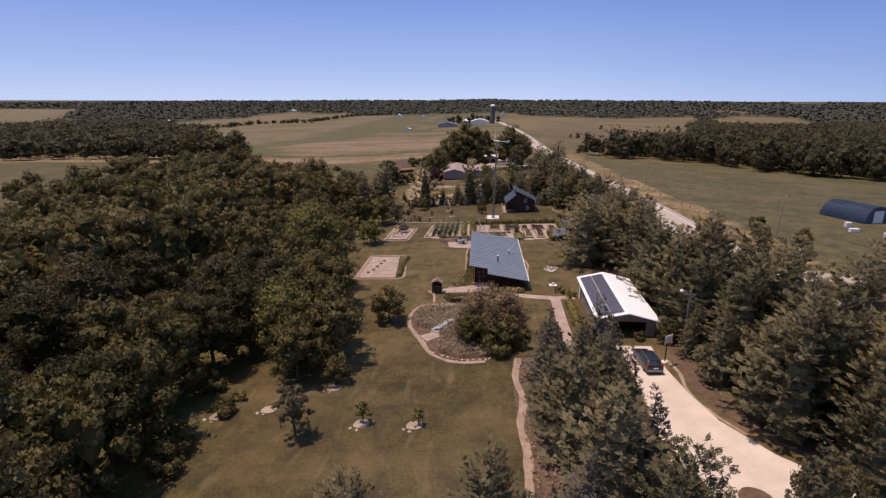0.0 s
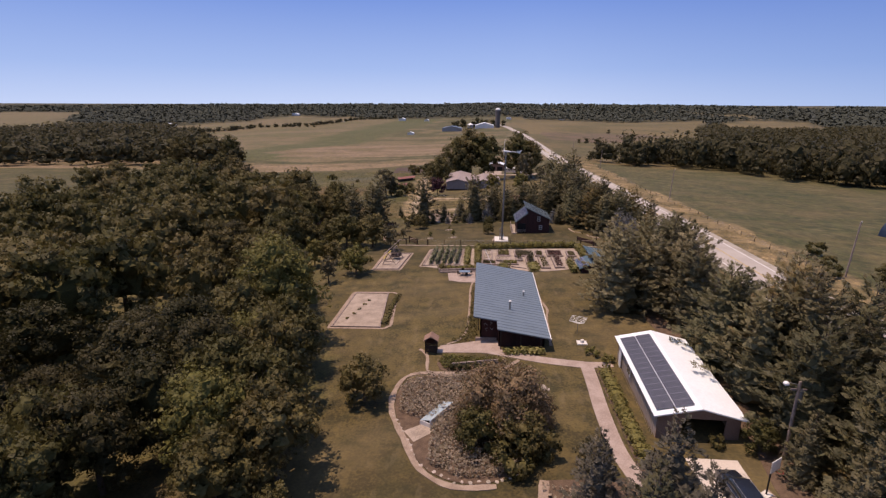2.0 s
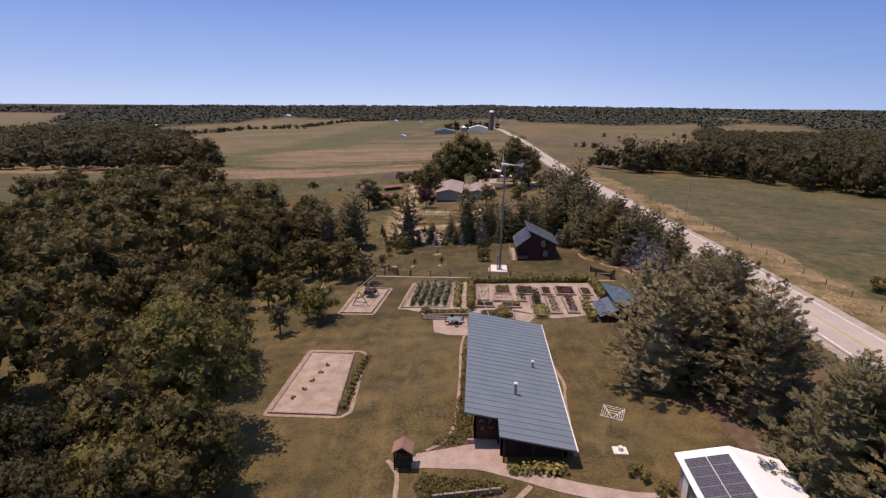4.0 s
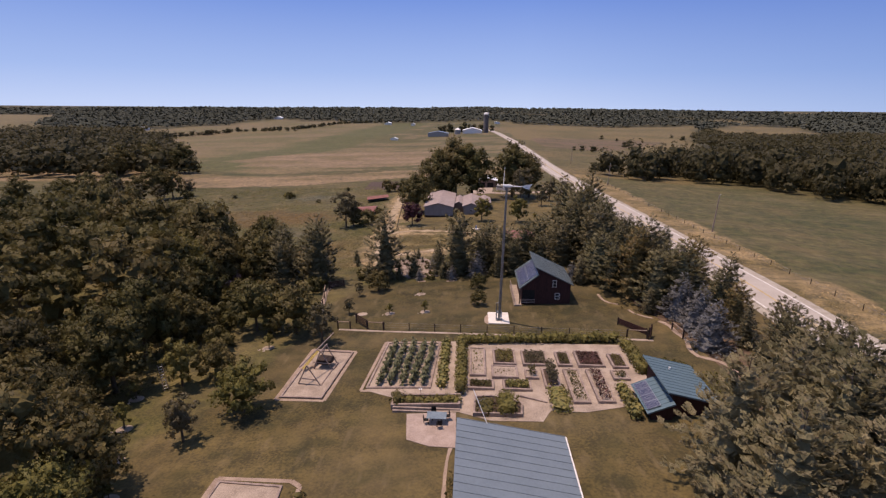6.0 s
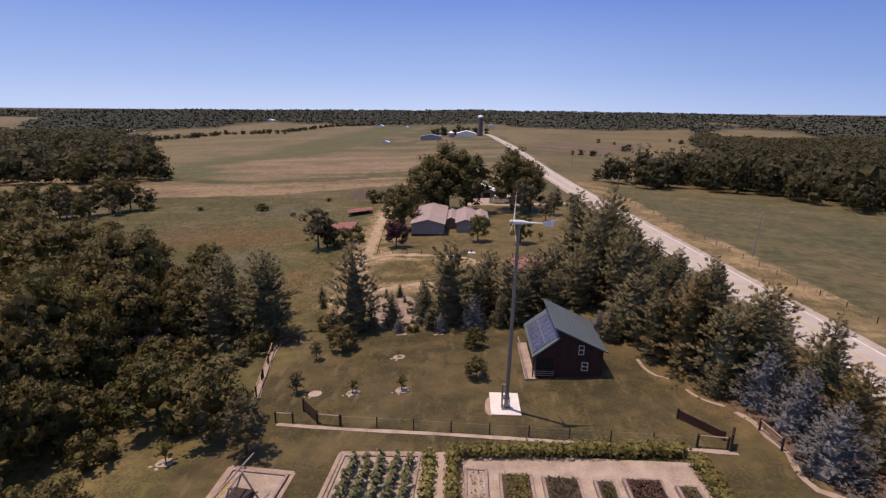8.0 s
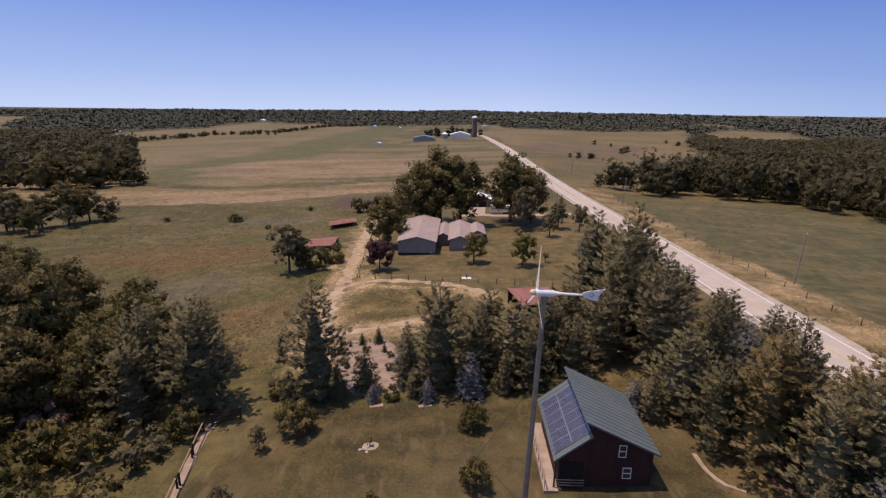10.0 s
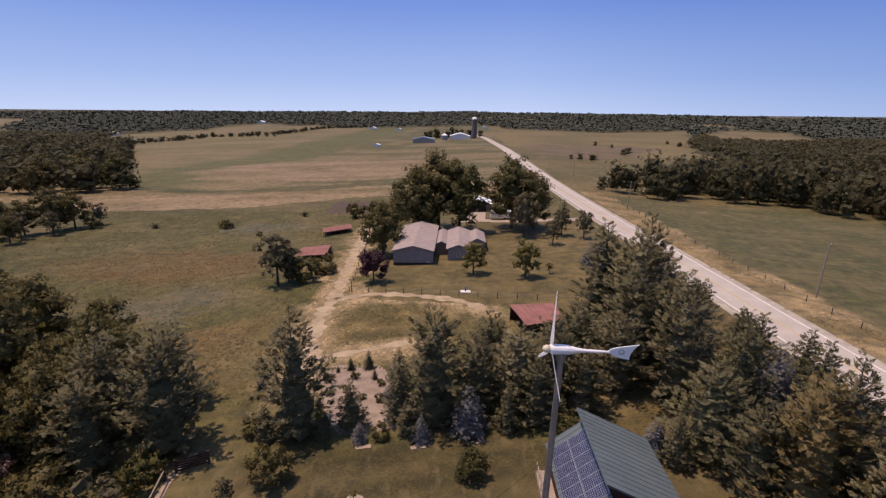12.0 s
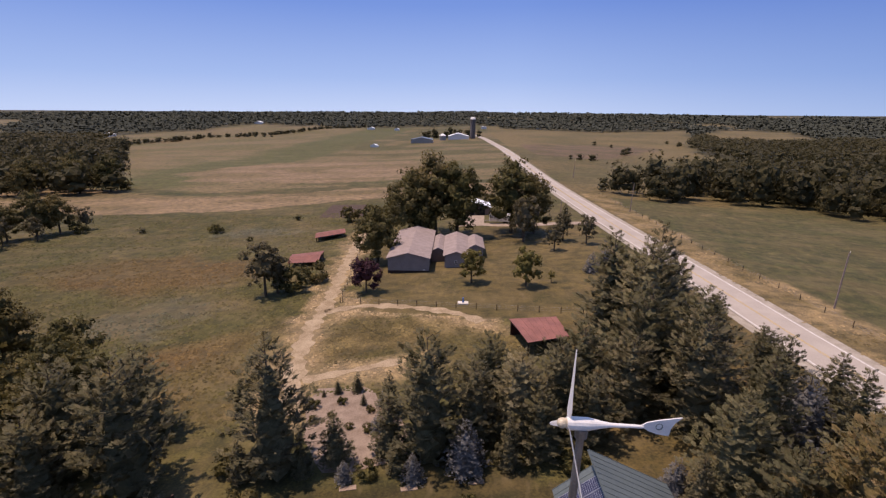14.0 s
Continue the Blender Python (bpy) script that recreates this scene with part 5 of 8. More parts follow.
def saltbox(name, x0, xr, x1, y0, y1, zg, zr, zreave, zl_top, zl_eave, wallmat, roofmat, label, cat, low_y=None):
    """A house whose right roof rises over the left one at the ridge line xr."""
    e = empty(name, pose(0, 0, 0), label, cat)
    prof_l = lambda x: zl_eave + (zl_top - zl_eave) * (x - x0) / (xr - x0)
    prof_r = lambda x: zr + (zreave - zr) * (x - xr) / (x1 - xr)
    l0, l1 = low_y or (y0, y1)
    a, b = x0 + 0.5, x1 - 0.45
    if low_y:
        outlines = (([(a, zg - 0.6), (xr + 0.29, zg - 0.6), (xr + 0.29, zl_top - 0.1), (a, prof_l(a) - 0.14)], (l0 + 0.35, l1 - 0.53)), ([(xr + 0.3, zg - 0.6), (b, zg - 0.6), (b, prof_r(b) - 0.14), (xr + 0.3, prof_r(xr + 0.3) - 0.14)], (y0 + 0.35, y1 - 0.53)))
    else:
        outlines = (([(a, zg - 0.6), (b, zg - 0.6), (b, prof_r(b) - 0.14), (xr + 0.3, prof_r(xr + 0.3) - 0.14), (xr + 0.3, zl_top - 0.1), (a, prof_l(a) - 0.14)], (y0 + 0.35, y1 - 0.53)),)
    for outline, places in outlines:
        for y in places:
            bm = bmesh.new()
            prism(bm, outline, y, y + 0.18)
            part("wall", bm, wallmat, e)
    for x, z, v0, v1 in ((x0 + 0.5, prof_l(x0 + 0.5) - 0.14, l0, l1), (x1 - 0.63, prof_r(x1 - 0.45) - 0.14, y0, y1)):
        bm = bmesh.new()
        box(bm, (x, v0 + 0.54, zg - 0.6), (x + 0.18, v1 - 0.54, z))
        part("wall", bm, wallmat, e)
    bm = bmesh.new()
    box(bm, (xr + 0.3, y0 + 0.54, zg - 0.6 if low_y else zl_top - 0.4), (xr + 0.42, y1 - 0.54, prof_r(xr + 0.35) - 0.14))
    part("clerestory_wall", bm, wallmat, e)
    seam_roof("roof", e, ((x1, y0, zreave), (x1, y1, zreave), (xr - 0.25, y1, zr + 0.1), (xr - 0.25, y0, zr + 0.1)), roofmat, 0.6)
    seam_roof("roof", e, ((x0, l0, zl_eave), (x0, l1, zl_eave), (xr + 0.29, l1, zl_top + 0.06), (xr + 0.29, l0, zl_top + 0.06)), roofmat, 0.6)
    return e


build_garage()
build_house()
CABIN_Z = height(11, 138)
cabin = saltbox("cabin", 7.3, 9.9, 15.6, 135.6, 144.6, CABIN_Z, 6.2, 3.5, 5.0, 2.75, BARN_RED, ROOF_GREEN, "two-storey dark red cabin with an offset grey-green steel roof", "cabin")
window(cabin, 12.7, 135.95, 3.6, 0.6, 1.1, -1)
window(cabin, 13.2, 135.95, 1.6, 0.7, 1.0, -1)
# solid black slabs on the wall stand for the unlit doorway and porch
bm = bmesh.new()
box(bm, (8.6, 135.88, CABIN_Z + 0.1), (9.5, 135.95, CABIN_Z + 2.1))
part("door", bm, BLACK, cabin, "black panel for the unlit doorway")
bm = bmesh.new()
box(bm, (7.9, 135.85, CABIN_Z + 0.2), (9.75, 135.93, CABIN_Z + 2.3))
part("porch_recess", bm, BLACK, cabin, "black panel for the shade in the porch")
for z in (0.35, 0.6, 0.85):
    bm = bmesh.new()
    box(bm, (7.5, 135.55, CABIN_Z + z), (9.8, 135.6, CABIN_Z + z + 0.07))
    part("porch_rail", bm, TIMBER, cabin)
for x in (7.45, 8.6, 9.75):
    bm = bmesh.new()
    box(bm, (x - 0.06, 135.6, CABIN_Z - 0.3), (x + 0.06, 135.72, CABIN_Z + (2.2 if x < 8 else 1.0)))
    part("porch_post", bm, DARK_WOOD, cabin)
bm = bmesh.new()
box(bm, (6.6, 135.2, CABIN_Z - 0.4), (7.75, 144.4, CABIN_Z + 0.12))
part("deck", bm, GRAVEL, cabin, "pale deck along the cabin side")
for y in np.arange(135.4, 144.4, 1.1):
    bm = bmesh.new()
    rod(bm, (6.66, y, CABIN_Z), (6.66, y, CABIN_Z + 0.95), 0.035, None, 5)
    part("baluster", bm, TIMBER, cabin)
bm = bmesh.new()
box(bm, (6.62, 135.3, CABIN_Z + 0.92), (6.7, 144.3, CABIN_Z + 0.99))
part("handrail", bm, TIMBER, cabin)
pv_pitch = math.atan2(5.0 - 2.75, 2.9)
solar_array(Matrix.Translation((7.5, 136.3, 2.98)) @ Matrix.Rotation(-pv_pitch, 4, "Y"), 2, 6, 1.66, 1.2, PV_CELL_BLUE, "blue solar panels on the cabin's low roof")
shed = saltbox("garden_shed", 16.6, 18.8, 23.7, 105.0, 112.6, 1.0, 3.75, 2.75, 2.95, 1.9, BARN_RED, ROOF_TEAL, "dark red garden shed with an offset teal steel roof", "shed", (104.4, 109.7))
for x, y in ((20.6, 110.4), (22.9, 106.6)):
    bm = bmesh.new()
    rod(bm, (x, y, 3.75 - (x - 18.55) * 0.195 - 0.05), (x, y, 3.75 - (x - 18.55) * 0.195 + 0.3), 0.1, None, 10)
    part("roof_vent", bm, WHITE_PAINT, shed, "small white roof vent")
solar_array(Matrix.Translation((16.75, 104.8, 2.08)) @ Matrix.Rotation(-math.atan2(1.11, 2.5), 4, "Y"), 1, 4, 1.3, 1.14, PV_CELL_BLUE, "dark blue solar heat panels on the shed's low roof")

# ---- drive, paths and beds ----
patch("driveway", [(16.4, 55.4), (20.3, 55.2), (20.3, 50), (20.7, 45), (21.6, 40.5), (24, 36), (28, 31.5), (35, 27.5), (43, 25), (43, 16), (32, 18), (22, 19), (16, 26), (15.4, 33), (16, 42), (16.6, 49)], DRIVE, 0.06, "pale crushed limestone driveway", "driveway", wobble=0.05)
patch("farm_entrance", [(50, 77), (50.2, 86), (54, 84.4), (62, 83.4), (74, 80.4), (90, 74), (90, 69.5), (74, 75.6), (62, 79), (54, 79.6)], SHOULDER, 0.06, "pale gravel farm entrance across the road", "driveway")
patch("drive_island", [(18.6, 31), (19.6, 32.4), (21, 32), (21.4, 30.4), (20, 29.4)], MULCH, 0.12, "small round planted island in the driveway", "bed", rounded=2)
PAVING = material("brick_paving", (0.4, 0.315, 0.265), (0.29, 0.22, 0.18), 1.0, 8, 0.95, bump=0.3)
ribbon("front_path", [(-5.6, 75), (-1, 75.2), (3, 74), (7, 72.4), (11.6, 71.2)], 1.5, PAVING, 0.05, "tan paved path before the house", "path", step=1)
ribbon("side_path", [(11.6, 71.6), (11.5, 67), (11.3, 62), (11.4, 56), (12.2, 52)], 1.4, PAVING, 0.054, "tan paved path beside the garage bed", "path", step=1)
ribbon("garage_path", [(11.4, 71.3), (13.2, 71.2), (14.4, 71.4)], 1.3, PAVING, 0.058, "tan paved path to the side door", "path", step=1)
patch("house_terrace", [(-5.4, 74.4), (-5.2, 76.2), (-0.4, 77.6), (2, 77.6), (2.3, 74.2)], PAVING, 0.045, "tan paved terrace by the house door", "terrace")
patch("back_patio", [(-6.3, 105.8), (-1.4, 106), (-1.2, 100.4), (-3.6, 100.6), (-5.8, 101.6)], PAVING, 0.06, "tan paved patio behind the house", "patio")
for nm, line, w in (("bed_edging", [(-4.4, 76.6), (-3.2, 77.6), (-2.2, 80), (-1.9, 86), (-2, 97), (-1.7, 100.4)], 0.3), ("bed_edging", [(-7.6, 75.3), (-6.5, 73.6), (-6.1, 70), (-5.2, 69.2)], 0.35),
                    ("bed_edging", [(4.9, 52.5), (4.3, 48), (4.8, 44), (4.2, 39.8), (4.5, 36), (4.3, 31), (5, 26)], 0.7), ("bed_edging", [(20.9, 52), (21.3, 49), (20.8, 45.5), (21.4, 42), (23, 38.5)], 0.35),
                    ("bed_edging", [(20.4, 140), (20.5, 137.6), (21.2, 136), (22.4, 135.2)], 0.35), ("bed_edging", [(23.2, 133), (23.8, 131.2), (25.6, 129.6)], 0.35), ("bed_edging", [(26.1, 128.6), (26.9, 126.8), (26.9, 124.6), (27.3, 122.3), (26.7, 120), (26.9, 117.8), (28.7, 116.4), (30, 112.6)], 0.55), ("bed_edging", [(-9.6, 148.4), (-8.2, 148.7)], 0.5), ("bed_edging", [(-4.4, 148.3), (-3, 148.6)], 0.5), ("bed_edging", [(1.4, 149), (2.6, 149.2)], 0.4),
                    ("bed_edging", [(8.2, 99), (8.6, 92), (9.2, 88), (8.7, 84), (8.3, 76)], 0.35), ("bed_edging", [(-24.6, 148), (-25, 144), (-23.6, 136), (-22.6, 132)], 0.7)):
    ribbon(nm, line, w, EDGE, 0.05, "pale gravel edging strip of a bed", "edging", step=0.8, wobble=0.12)
patch("mulched_bed", [(24, 143), (25, 134), (27, 127.2), (28.2, 117.7), (28.4, 108), (33, 106), (34, 140), (30, 152)], MULCH, 0.03, "brown mulched bed under the roadside pines", "bed", rounded=1)
patch("mulched_bed", [(4.6, 52.5), (4, 48), (4, 39.8), (4.2, 31), (5, 24), (15, 26), (15, 46), (12, 53)], MULCH, 0.026, "brown needle-covered bed under the conifers", "bed")
patch("mulched_bed", [(21.2, 50), (21.6, 44), (24, 38), (30, 32), (41, 30), (40, 110), (24, 108), (20, 96), (22, 84), (23, 60)], MULCH, 0.024, "needle-covered ground under the roadside pines", "bed", rounded=1)
patch("flower_bed", [(12.4, 53.5), (13.4, 53.5), (14, 70.4), (12.4, 70.2)], MULCH, 0.05, "flower bed along the garage wall", "bed")
patch("nursery_plot", [(-17, 165.2), (-13.5, 166.4), (-10, 165.8), (-7.4, 161.6), (-4.6, 157.6), (-4.4, 152.6), (-8, 150.6), (-12.4, 151), (-14.4, 155), (-16, 160)], BARE, 0.04, "bare pale plot with small young evergreens", "plot", rounded=1, wobble=0.3)
# farm tracks of pale cut hay and dust
for line, w in TRACKS:
    ribbon("farm_track", line, w * 0.95, DIRT, 0.03, "dry pale farm track across the rough grass", "track", step=0.9, wobble=0.3)
ribbon("farm_drive", [(43.5, 262), (36, 263), (24, 262.5), (12, 263.5), (2, 268)], 4.2, GRAVEL, 0.05, "pale gravel drive to the farmhouse", "driveway", step=2)
patch("farm_forecourt", [(0, 263), (8, 263), (9, 280), (0, 281)], GRAVEL, 0.06, "pale gravel forecourt", "driveway")
patch("tilled_plot", [(-48, 285), (-31, 283), (-36, 312), (-50, 313)], SOIL, 0.03, "bare dark tilled garden plot", "plot")
ribbon("fence_strip", [(-18.6, 127.1), (-12, 126.2), (-2.5, 125.3), (8.8, 124), (16.5, 123.2), (23.2, 122.3)], 0.5, GRAVEL, 0.04, "pale gravel strip under the fence", "edging", step=1, wobble=0.1)
patch("turbine_gravel", [(1.9, 128.4), (2.0, 131.6), (3.2, 132.2), (3.4, 128.2)], EDGE, 0.02, "worn pale ground beside the tower pad", "plot", rounded=2)


def stones(name, line, size, step, label, group):
    """A row of rough pale stones along a line."""
    pts = []
    for (x0, y0), (x1, y1) in zip(line, line[1:]):
        n = max(1, int(math.hypot(x1 - x0, y1 - y0) / step))
        pts += [(x0 + (x1 - x0) * k / n, y0 + (y1 - y0) * k / n) for k in range(n)]
    for x, y in pts:
        m = Matrix.Translation((x + random.uniform(-0.1, 0.1), y + random.uniform(-0.1, 0.1), height(x, y))) @ Matrix.Rotation(random.uniform(0, 6.28), 4, "Z")
        ob = new(name, STONE_MESH[random.randrange(3)])
        s = size * random.uniform(0.7, 1.3)
        ob.matrix_world = m @ Matrix.Diagonal((s, s * 0.8, s * 0.55, 1))
        tagged(ob, label, "stone", group)


STONE_MESH = []
for k in range(3):
    bm = bmesh.new()
    bmesh.ops.create_icosphere(bm, subdivisions=1, radius=1)
    for v in bm.verts:
        v.co *= random.uniform(0.8, 1.15)
    me = bpy.data.meshes.new("stone")
    bm.to_mesh(me)
    bm.free()
    me.materials.append(STONE)
    STONE_MESH.append(me)

ISLAND = [(-8.4, 61.5), (-8.8, 65.6), (-7.6, 68.6), (-3, 69), (2, 68.8), (5.2, 67), (6.8, 64.4), (6.5, 61.4), (5.4, 55), (1.2, 52), (-2, 51.9), (-4.9, 53.7), (-6.4, 57.2)]
patch("island_bed", ISLAND, MULCH, 0.06, "large planted island bed in the lawn", "bed", rounded=1)
ribbon("bed_edging", [(-3, 69.3), (-7.7, 69), (-9, 65.6), (-8.6, 61.5), (-6.6, 57), (-5, 53.6), (-2.2, 51.6), (1.2, 51.7)], 0.55, EDGE, 0.07, "pale gravel edging strip of a bed", "edging", step=0.8, wobble=0.15)
patch("island_path", [(-7, 58.6), (-5.9, 57), (-4.2, 58.6), (-5, 60)], GRAVEL, 0.08, "pale gravel landing in the island bed", "path")
stones("edging_stone", [(-8.5, 61.5), (-6.5, 57.3), (-5.0, 53.9), (-2.0, 52.1), (1.2, 52.2), (4.6, 54)], 0.2, 0.62, "rough pale limestone edging stone", "stones round the island bed")
for k in range(26):
    a, rr = random.uniform(0, 6.28), random.uniform(0, 1)
    stones("rock", [(6.2 + math.cos(a) * rr * 0.9, 64.8 + math.sin(a) * rr * 1.9), (6.2 + math.cos(a) * rr * 0.9, 64.81 + math.sin(a) * rr * 1.9)], 0.3, 1, "pale rough rock in a rock pile", "rock pile")
for x, y in ((-24.6, 41), (-20, 42.2), (-14.6, 46.2), (-10.3, 39.9), (-5.4, 39.7), (-12.3, 132.9), (-7, 133.4), (-8.4, 141.5), (-26.6, 121.3), (-16.5, 132.8), (-36.3, 108.7), (-33.9, 103.2), (-31.5, 98.5), (-28.7, 93.7)):
    patch("tree_ring", [(x - 0.8, y - 0.6), (x + 0.7, y - 0.7), (x + 0.9, y + 0.5), (x - 0.5, y + 0.7)], GRAVEL, 0.05, "pale mulch ring round a young tree", "bed", rounded=2)
    stones("edging_stone", [(x - 0.9, y - 0.6), (x - 0.2, y - 0.85), (x + 0.6, y - 0.7)], 0.2, 0.5, "rough pale limestone edging stone", "stones round the tree rings")


def timber_frame(name, poly, w, h, fill, lift, label, cat):
    """A bed or court edged with squared timbers, one part a side, over a fill."""
    e = empty(name, pose(0, 0, 0), label, cat)
    n = len(poly)
    for i in range(n):
        (x0, y0), (x1, y1) = poly[i], poly[(i + 1) % n]
        a, b = Vector((x0, y0, height(x0, y0))), Vector((x1, y1, height(x1, y1)))
        d = (b - a)
        ang = math.atan2(d.y, d.x)
        m = Matrix.Translation(a) @ Matrix.Rotation(ang, 4, "Z") @ Matrix.Rotation(-math.atan2(d.z, math.hypot(d.x, d.y)), 4, "Y")
        bm = bmesh.new()
        box(bm, (-w / 2 + 0.003 * i, -w / 2, -0.2), (d.length + w / 2 - 0.003 * i, w / 2, h + 0.002 * (i % 2)), m)
        part("timber", bm, TIMBER, e)
    bm = bmesh.new()
    vs = [bm.verts.new((x, y, height(x, y) + lift)) for x, y in poly]
    bm.faces.new(vs)
    bmesh.ops.recalc_face_normals(bm, faces=bm.faces)
    part("fill", bm, fill, e)
    return e


timber_frame("gravel_court", [(-20.7, 82.4), (-13.9, 82.0), (-15.2, 95.3), (-20.6, 95.8)], 0.2, 0.16, GRAVEL, 0.06, "pale gravel game court edged with timbers", "court")
def border(poly, w):
    for i, (a, b) in enumerate(zip(poly, poly[1:] + poly[:1])):
        ribbon("bed_edging", [a, b], w, EDGE, 0.035 + 0.004 * (i % 4), "pale gravel edging strip of a bed", "edging", step=1.5, wobble=0.08)


border([(-21.1, 82.0), (-13.3, 81.6), (-12.5, 82.6), (-13.7, 95.4), (-14.6, 96.0), (-21, 96.3)], 0.4)
timber_frame("trebuchet_court", [(-20.3, 109), (-15.8, 108.7), (-14.9, 119.5), (-19.9, 120.2)], 0.2, 0.2, GRAVEL, 0.06, "pale gravel play court edged with timbers", "court")
border([(-20.75, 108.6), (-15.4, 108.3), (-14.5, 119.9), (-20.3, 120.7)], 0.4)
border([(-11.9, 110.3), (-4.2, 110.2), (-3.9, 122.5), (-11.1, 122.6)], 0.35)
timber_frame("corn_bed", [(-11.3, 110.8), (-4.4, 110.75), (-4, 122), (-10.7, 122.1)], 0.24, 0.2, GRAVEL, 0.06, "timber-edged bed of tall green corn", "bed")
patch("garden_gravel", [(-11.5, 110.4), (-7.7, 108.6), (-7.7, 106.2), (-1.2, 106.1), (2, 104.6), (7, 104.4), (8, 106.3), (11.5, 106), (15.5, 107), (18, 109.5), (19.4, 113), (19.2, 121), (-1.4, 122.6), (-2.6, 122.6), (-4.2, 110.4)], GRAVEL, 0.05, "pale gravel paths of the vegetable garden", "garden path")


def leaf_patch(x0, x1, y0, y1, z, h, n, size, rng):
    """Leaf sprays filling a block."""
    p = np.stack([rng.uniform(x0, x1, n), rng.uniform(y0, y1, n), z + h * rng.uniform(0.05, 1, n) ** 0.6], 1)
    p[:, 2] *= 1
    return cards(p, rng.normal(size=(n, 3)) * 0.7 + np.array([0, 0, 0.7]), size, rng)


def ground_cover(name, poly, n, h, size, leaf, label):
    """Low wild planting that fills an outline."""
    xs, ys = [v[0] for v in poly], [v[1] for v in poly]
    p = np.stack([RNG.uniform(min(xs), max(xs), n), RNG.uniform(min(ys), max(ys), n), RNG.uniform(0, 1, n)], 1)
    p = p[np.array([inside(a, b, poly) for a, b, _ in p])]
    p[:, 2] = [height(a, b) + 0.05 + h * c * (0.5 + 0.9 * abs(noise.noise((a * 0.7, b * 0.7, 4)))) for a, b, c in p]
    ob = quads(name, cards(p, RNG.normal(size=(len(p), 3)) * 0.6 + np.array([0, 0, 0.8]), size, RNG), leaf)
    return tagged(ob, label, "planting", kind="stuff")


WILD = foliage("wild_planting", (0.38, 0.31, 0.225), (0.23, 0.185, 0.13), 9, 0.25, 0)
ground_cover("wildflower_planting", [(-8, 61.6), (-8.3, 65.4), (-7.2, 68), (-3, 68.6), (2, 68.4), (4.9, 66.6), (5.4, 62), (5, 55.4), (1.2, 52.6), (-1.8, 52.5), (-4.5, 54.2), (-4.4, 57.4), (-4.6, 60)], 20000, 1.2, 0.22, WILD, "greyish wild flowers and grasses in the island bed")
ground_cover("needle_litter_plants", [(4.7, 52), (4.4, 40), (4.6, 31), (15, 27), (14.8, 45), (11.5, 52)], 1500, 0.3, 0.3, WILD, "sparse dry plants under the conifers")
ground_cover("understorey_plants", [(28, 118), (38, 108), (38.5, 190), (30, 192), (16, 170), (14, 160), (21, 150), (21.5, 133), (25, 127)], 1500, 0.5, 0.35, LEAF, "rough dry growth under the roadside pines")
ground_cover("wood_undergrowth", [(-27, 60), (-26, 80), (-30, 95), (-36, 104), (-36, 120), (-32, 134), (-34, 150), (-50, 168), (-48, 130), (-46, 100), (-36, 60)], 9000, 1.6, 0.5, LEAF, "dense green undergrowth at the wood's edge")


ground_cover("dark_ground_cover", [(-4.2, 77.2), (-2.4, 79.6), (-1.8, 86), (-1.8, 97), (-0.6, 97), (-0.5, 78.4), (-1.4, 77.6)], 2600, 0.7, 0.28, LEAF, "dark green low shrubs along the house wall")
ground_cover("vine_patch", [(24, 112.6), (26, 112.2), (28, 110.6), (27.4, 105.2), (24.4, 104), (23.9, 108)], 2600, 1.3, 0.34, LEAF_LIGHT, "dense light green vines beside the shed")
ground_cover("garage_side_plants", [(12.4, 54), (13.7, 54), (14, 70), (12.4, 70)], 1200, 1.0, 0.26, LEAF_LIGHT, "tall mixed flowers along the garage wall")


def raised_bed(x0, x1, y0, y1, leaf, plants, h, label, soil_mat=SOIL):
    xc, yc = (x0 + x1) / 2, (y0 + y1) / 2
    z = height(xc, yc)
    e = empty("raised_bed", pose(xc, yc, z), label, "raised bed", "raised beds of the vegetable garden")
    a, b = (x1 - x0) / 2, (y1 - y0) / 2
    for p, q in (((-a, -b), (a, -b + 0.24)), ((-a, b - 0.24), (a, b)), ((-a, -b + 0.24), (-a + 0.24, b - 0.24)), ((a - 0.24, -b + 0.24), (a, b - 0.24))):
        bm = bmesh.new()
        box(bm, (*p, -0.15), (*q, 0.4), None, 0.04)
        part("board", bm, TIMBER, e)
    bm = bmesh.new()
    box(bm, (-a + 0.24, -b + 0.24, 0), (a - 0.24, b - 0.24, 0.29))
    part("soil", bm, soil_mat, e)
    if plants:
        q = leaf_patch(-a + 0.36, a - 0.36, -b + 0.36, b - 0.36, 0.27, h, int(plants * 1.7), 0.2, RNG)
        tagged(quads("planting", q, leaf, e), kind="stuff")


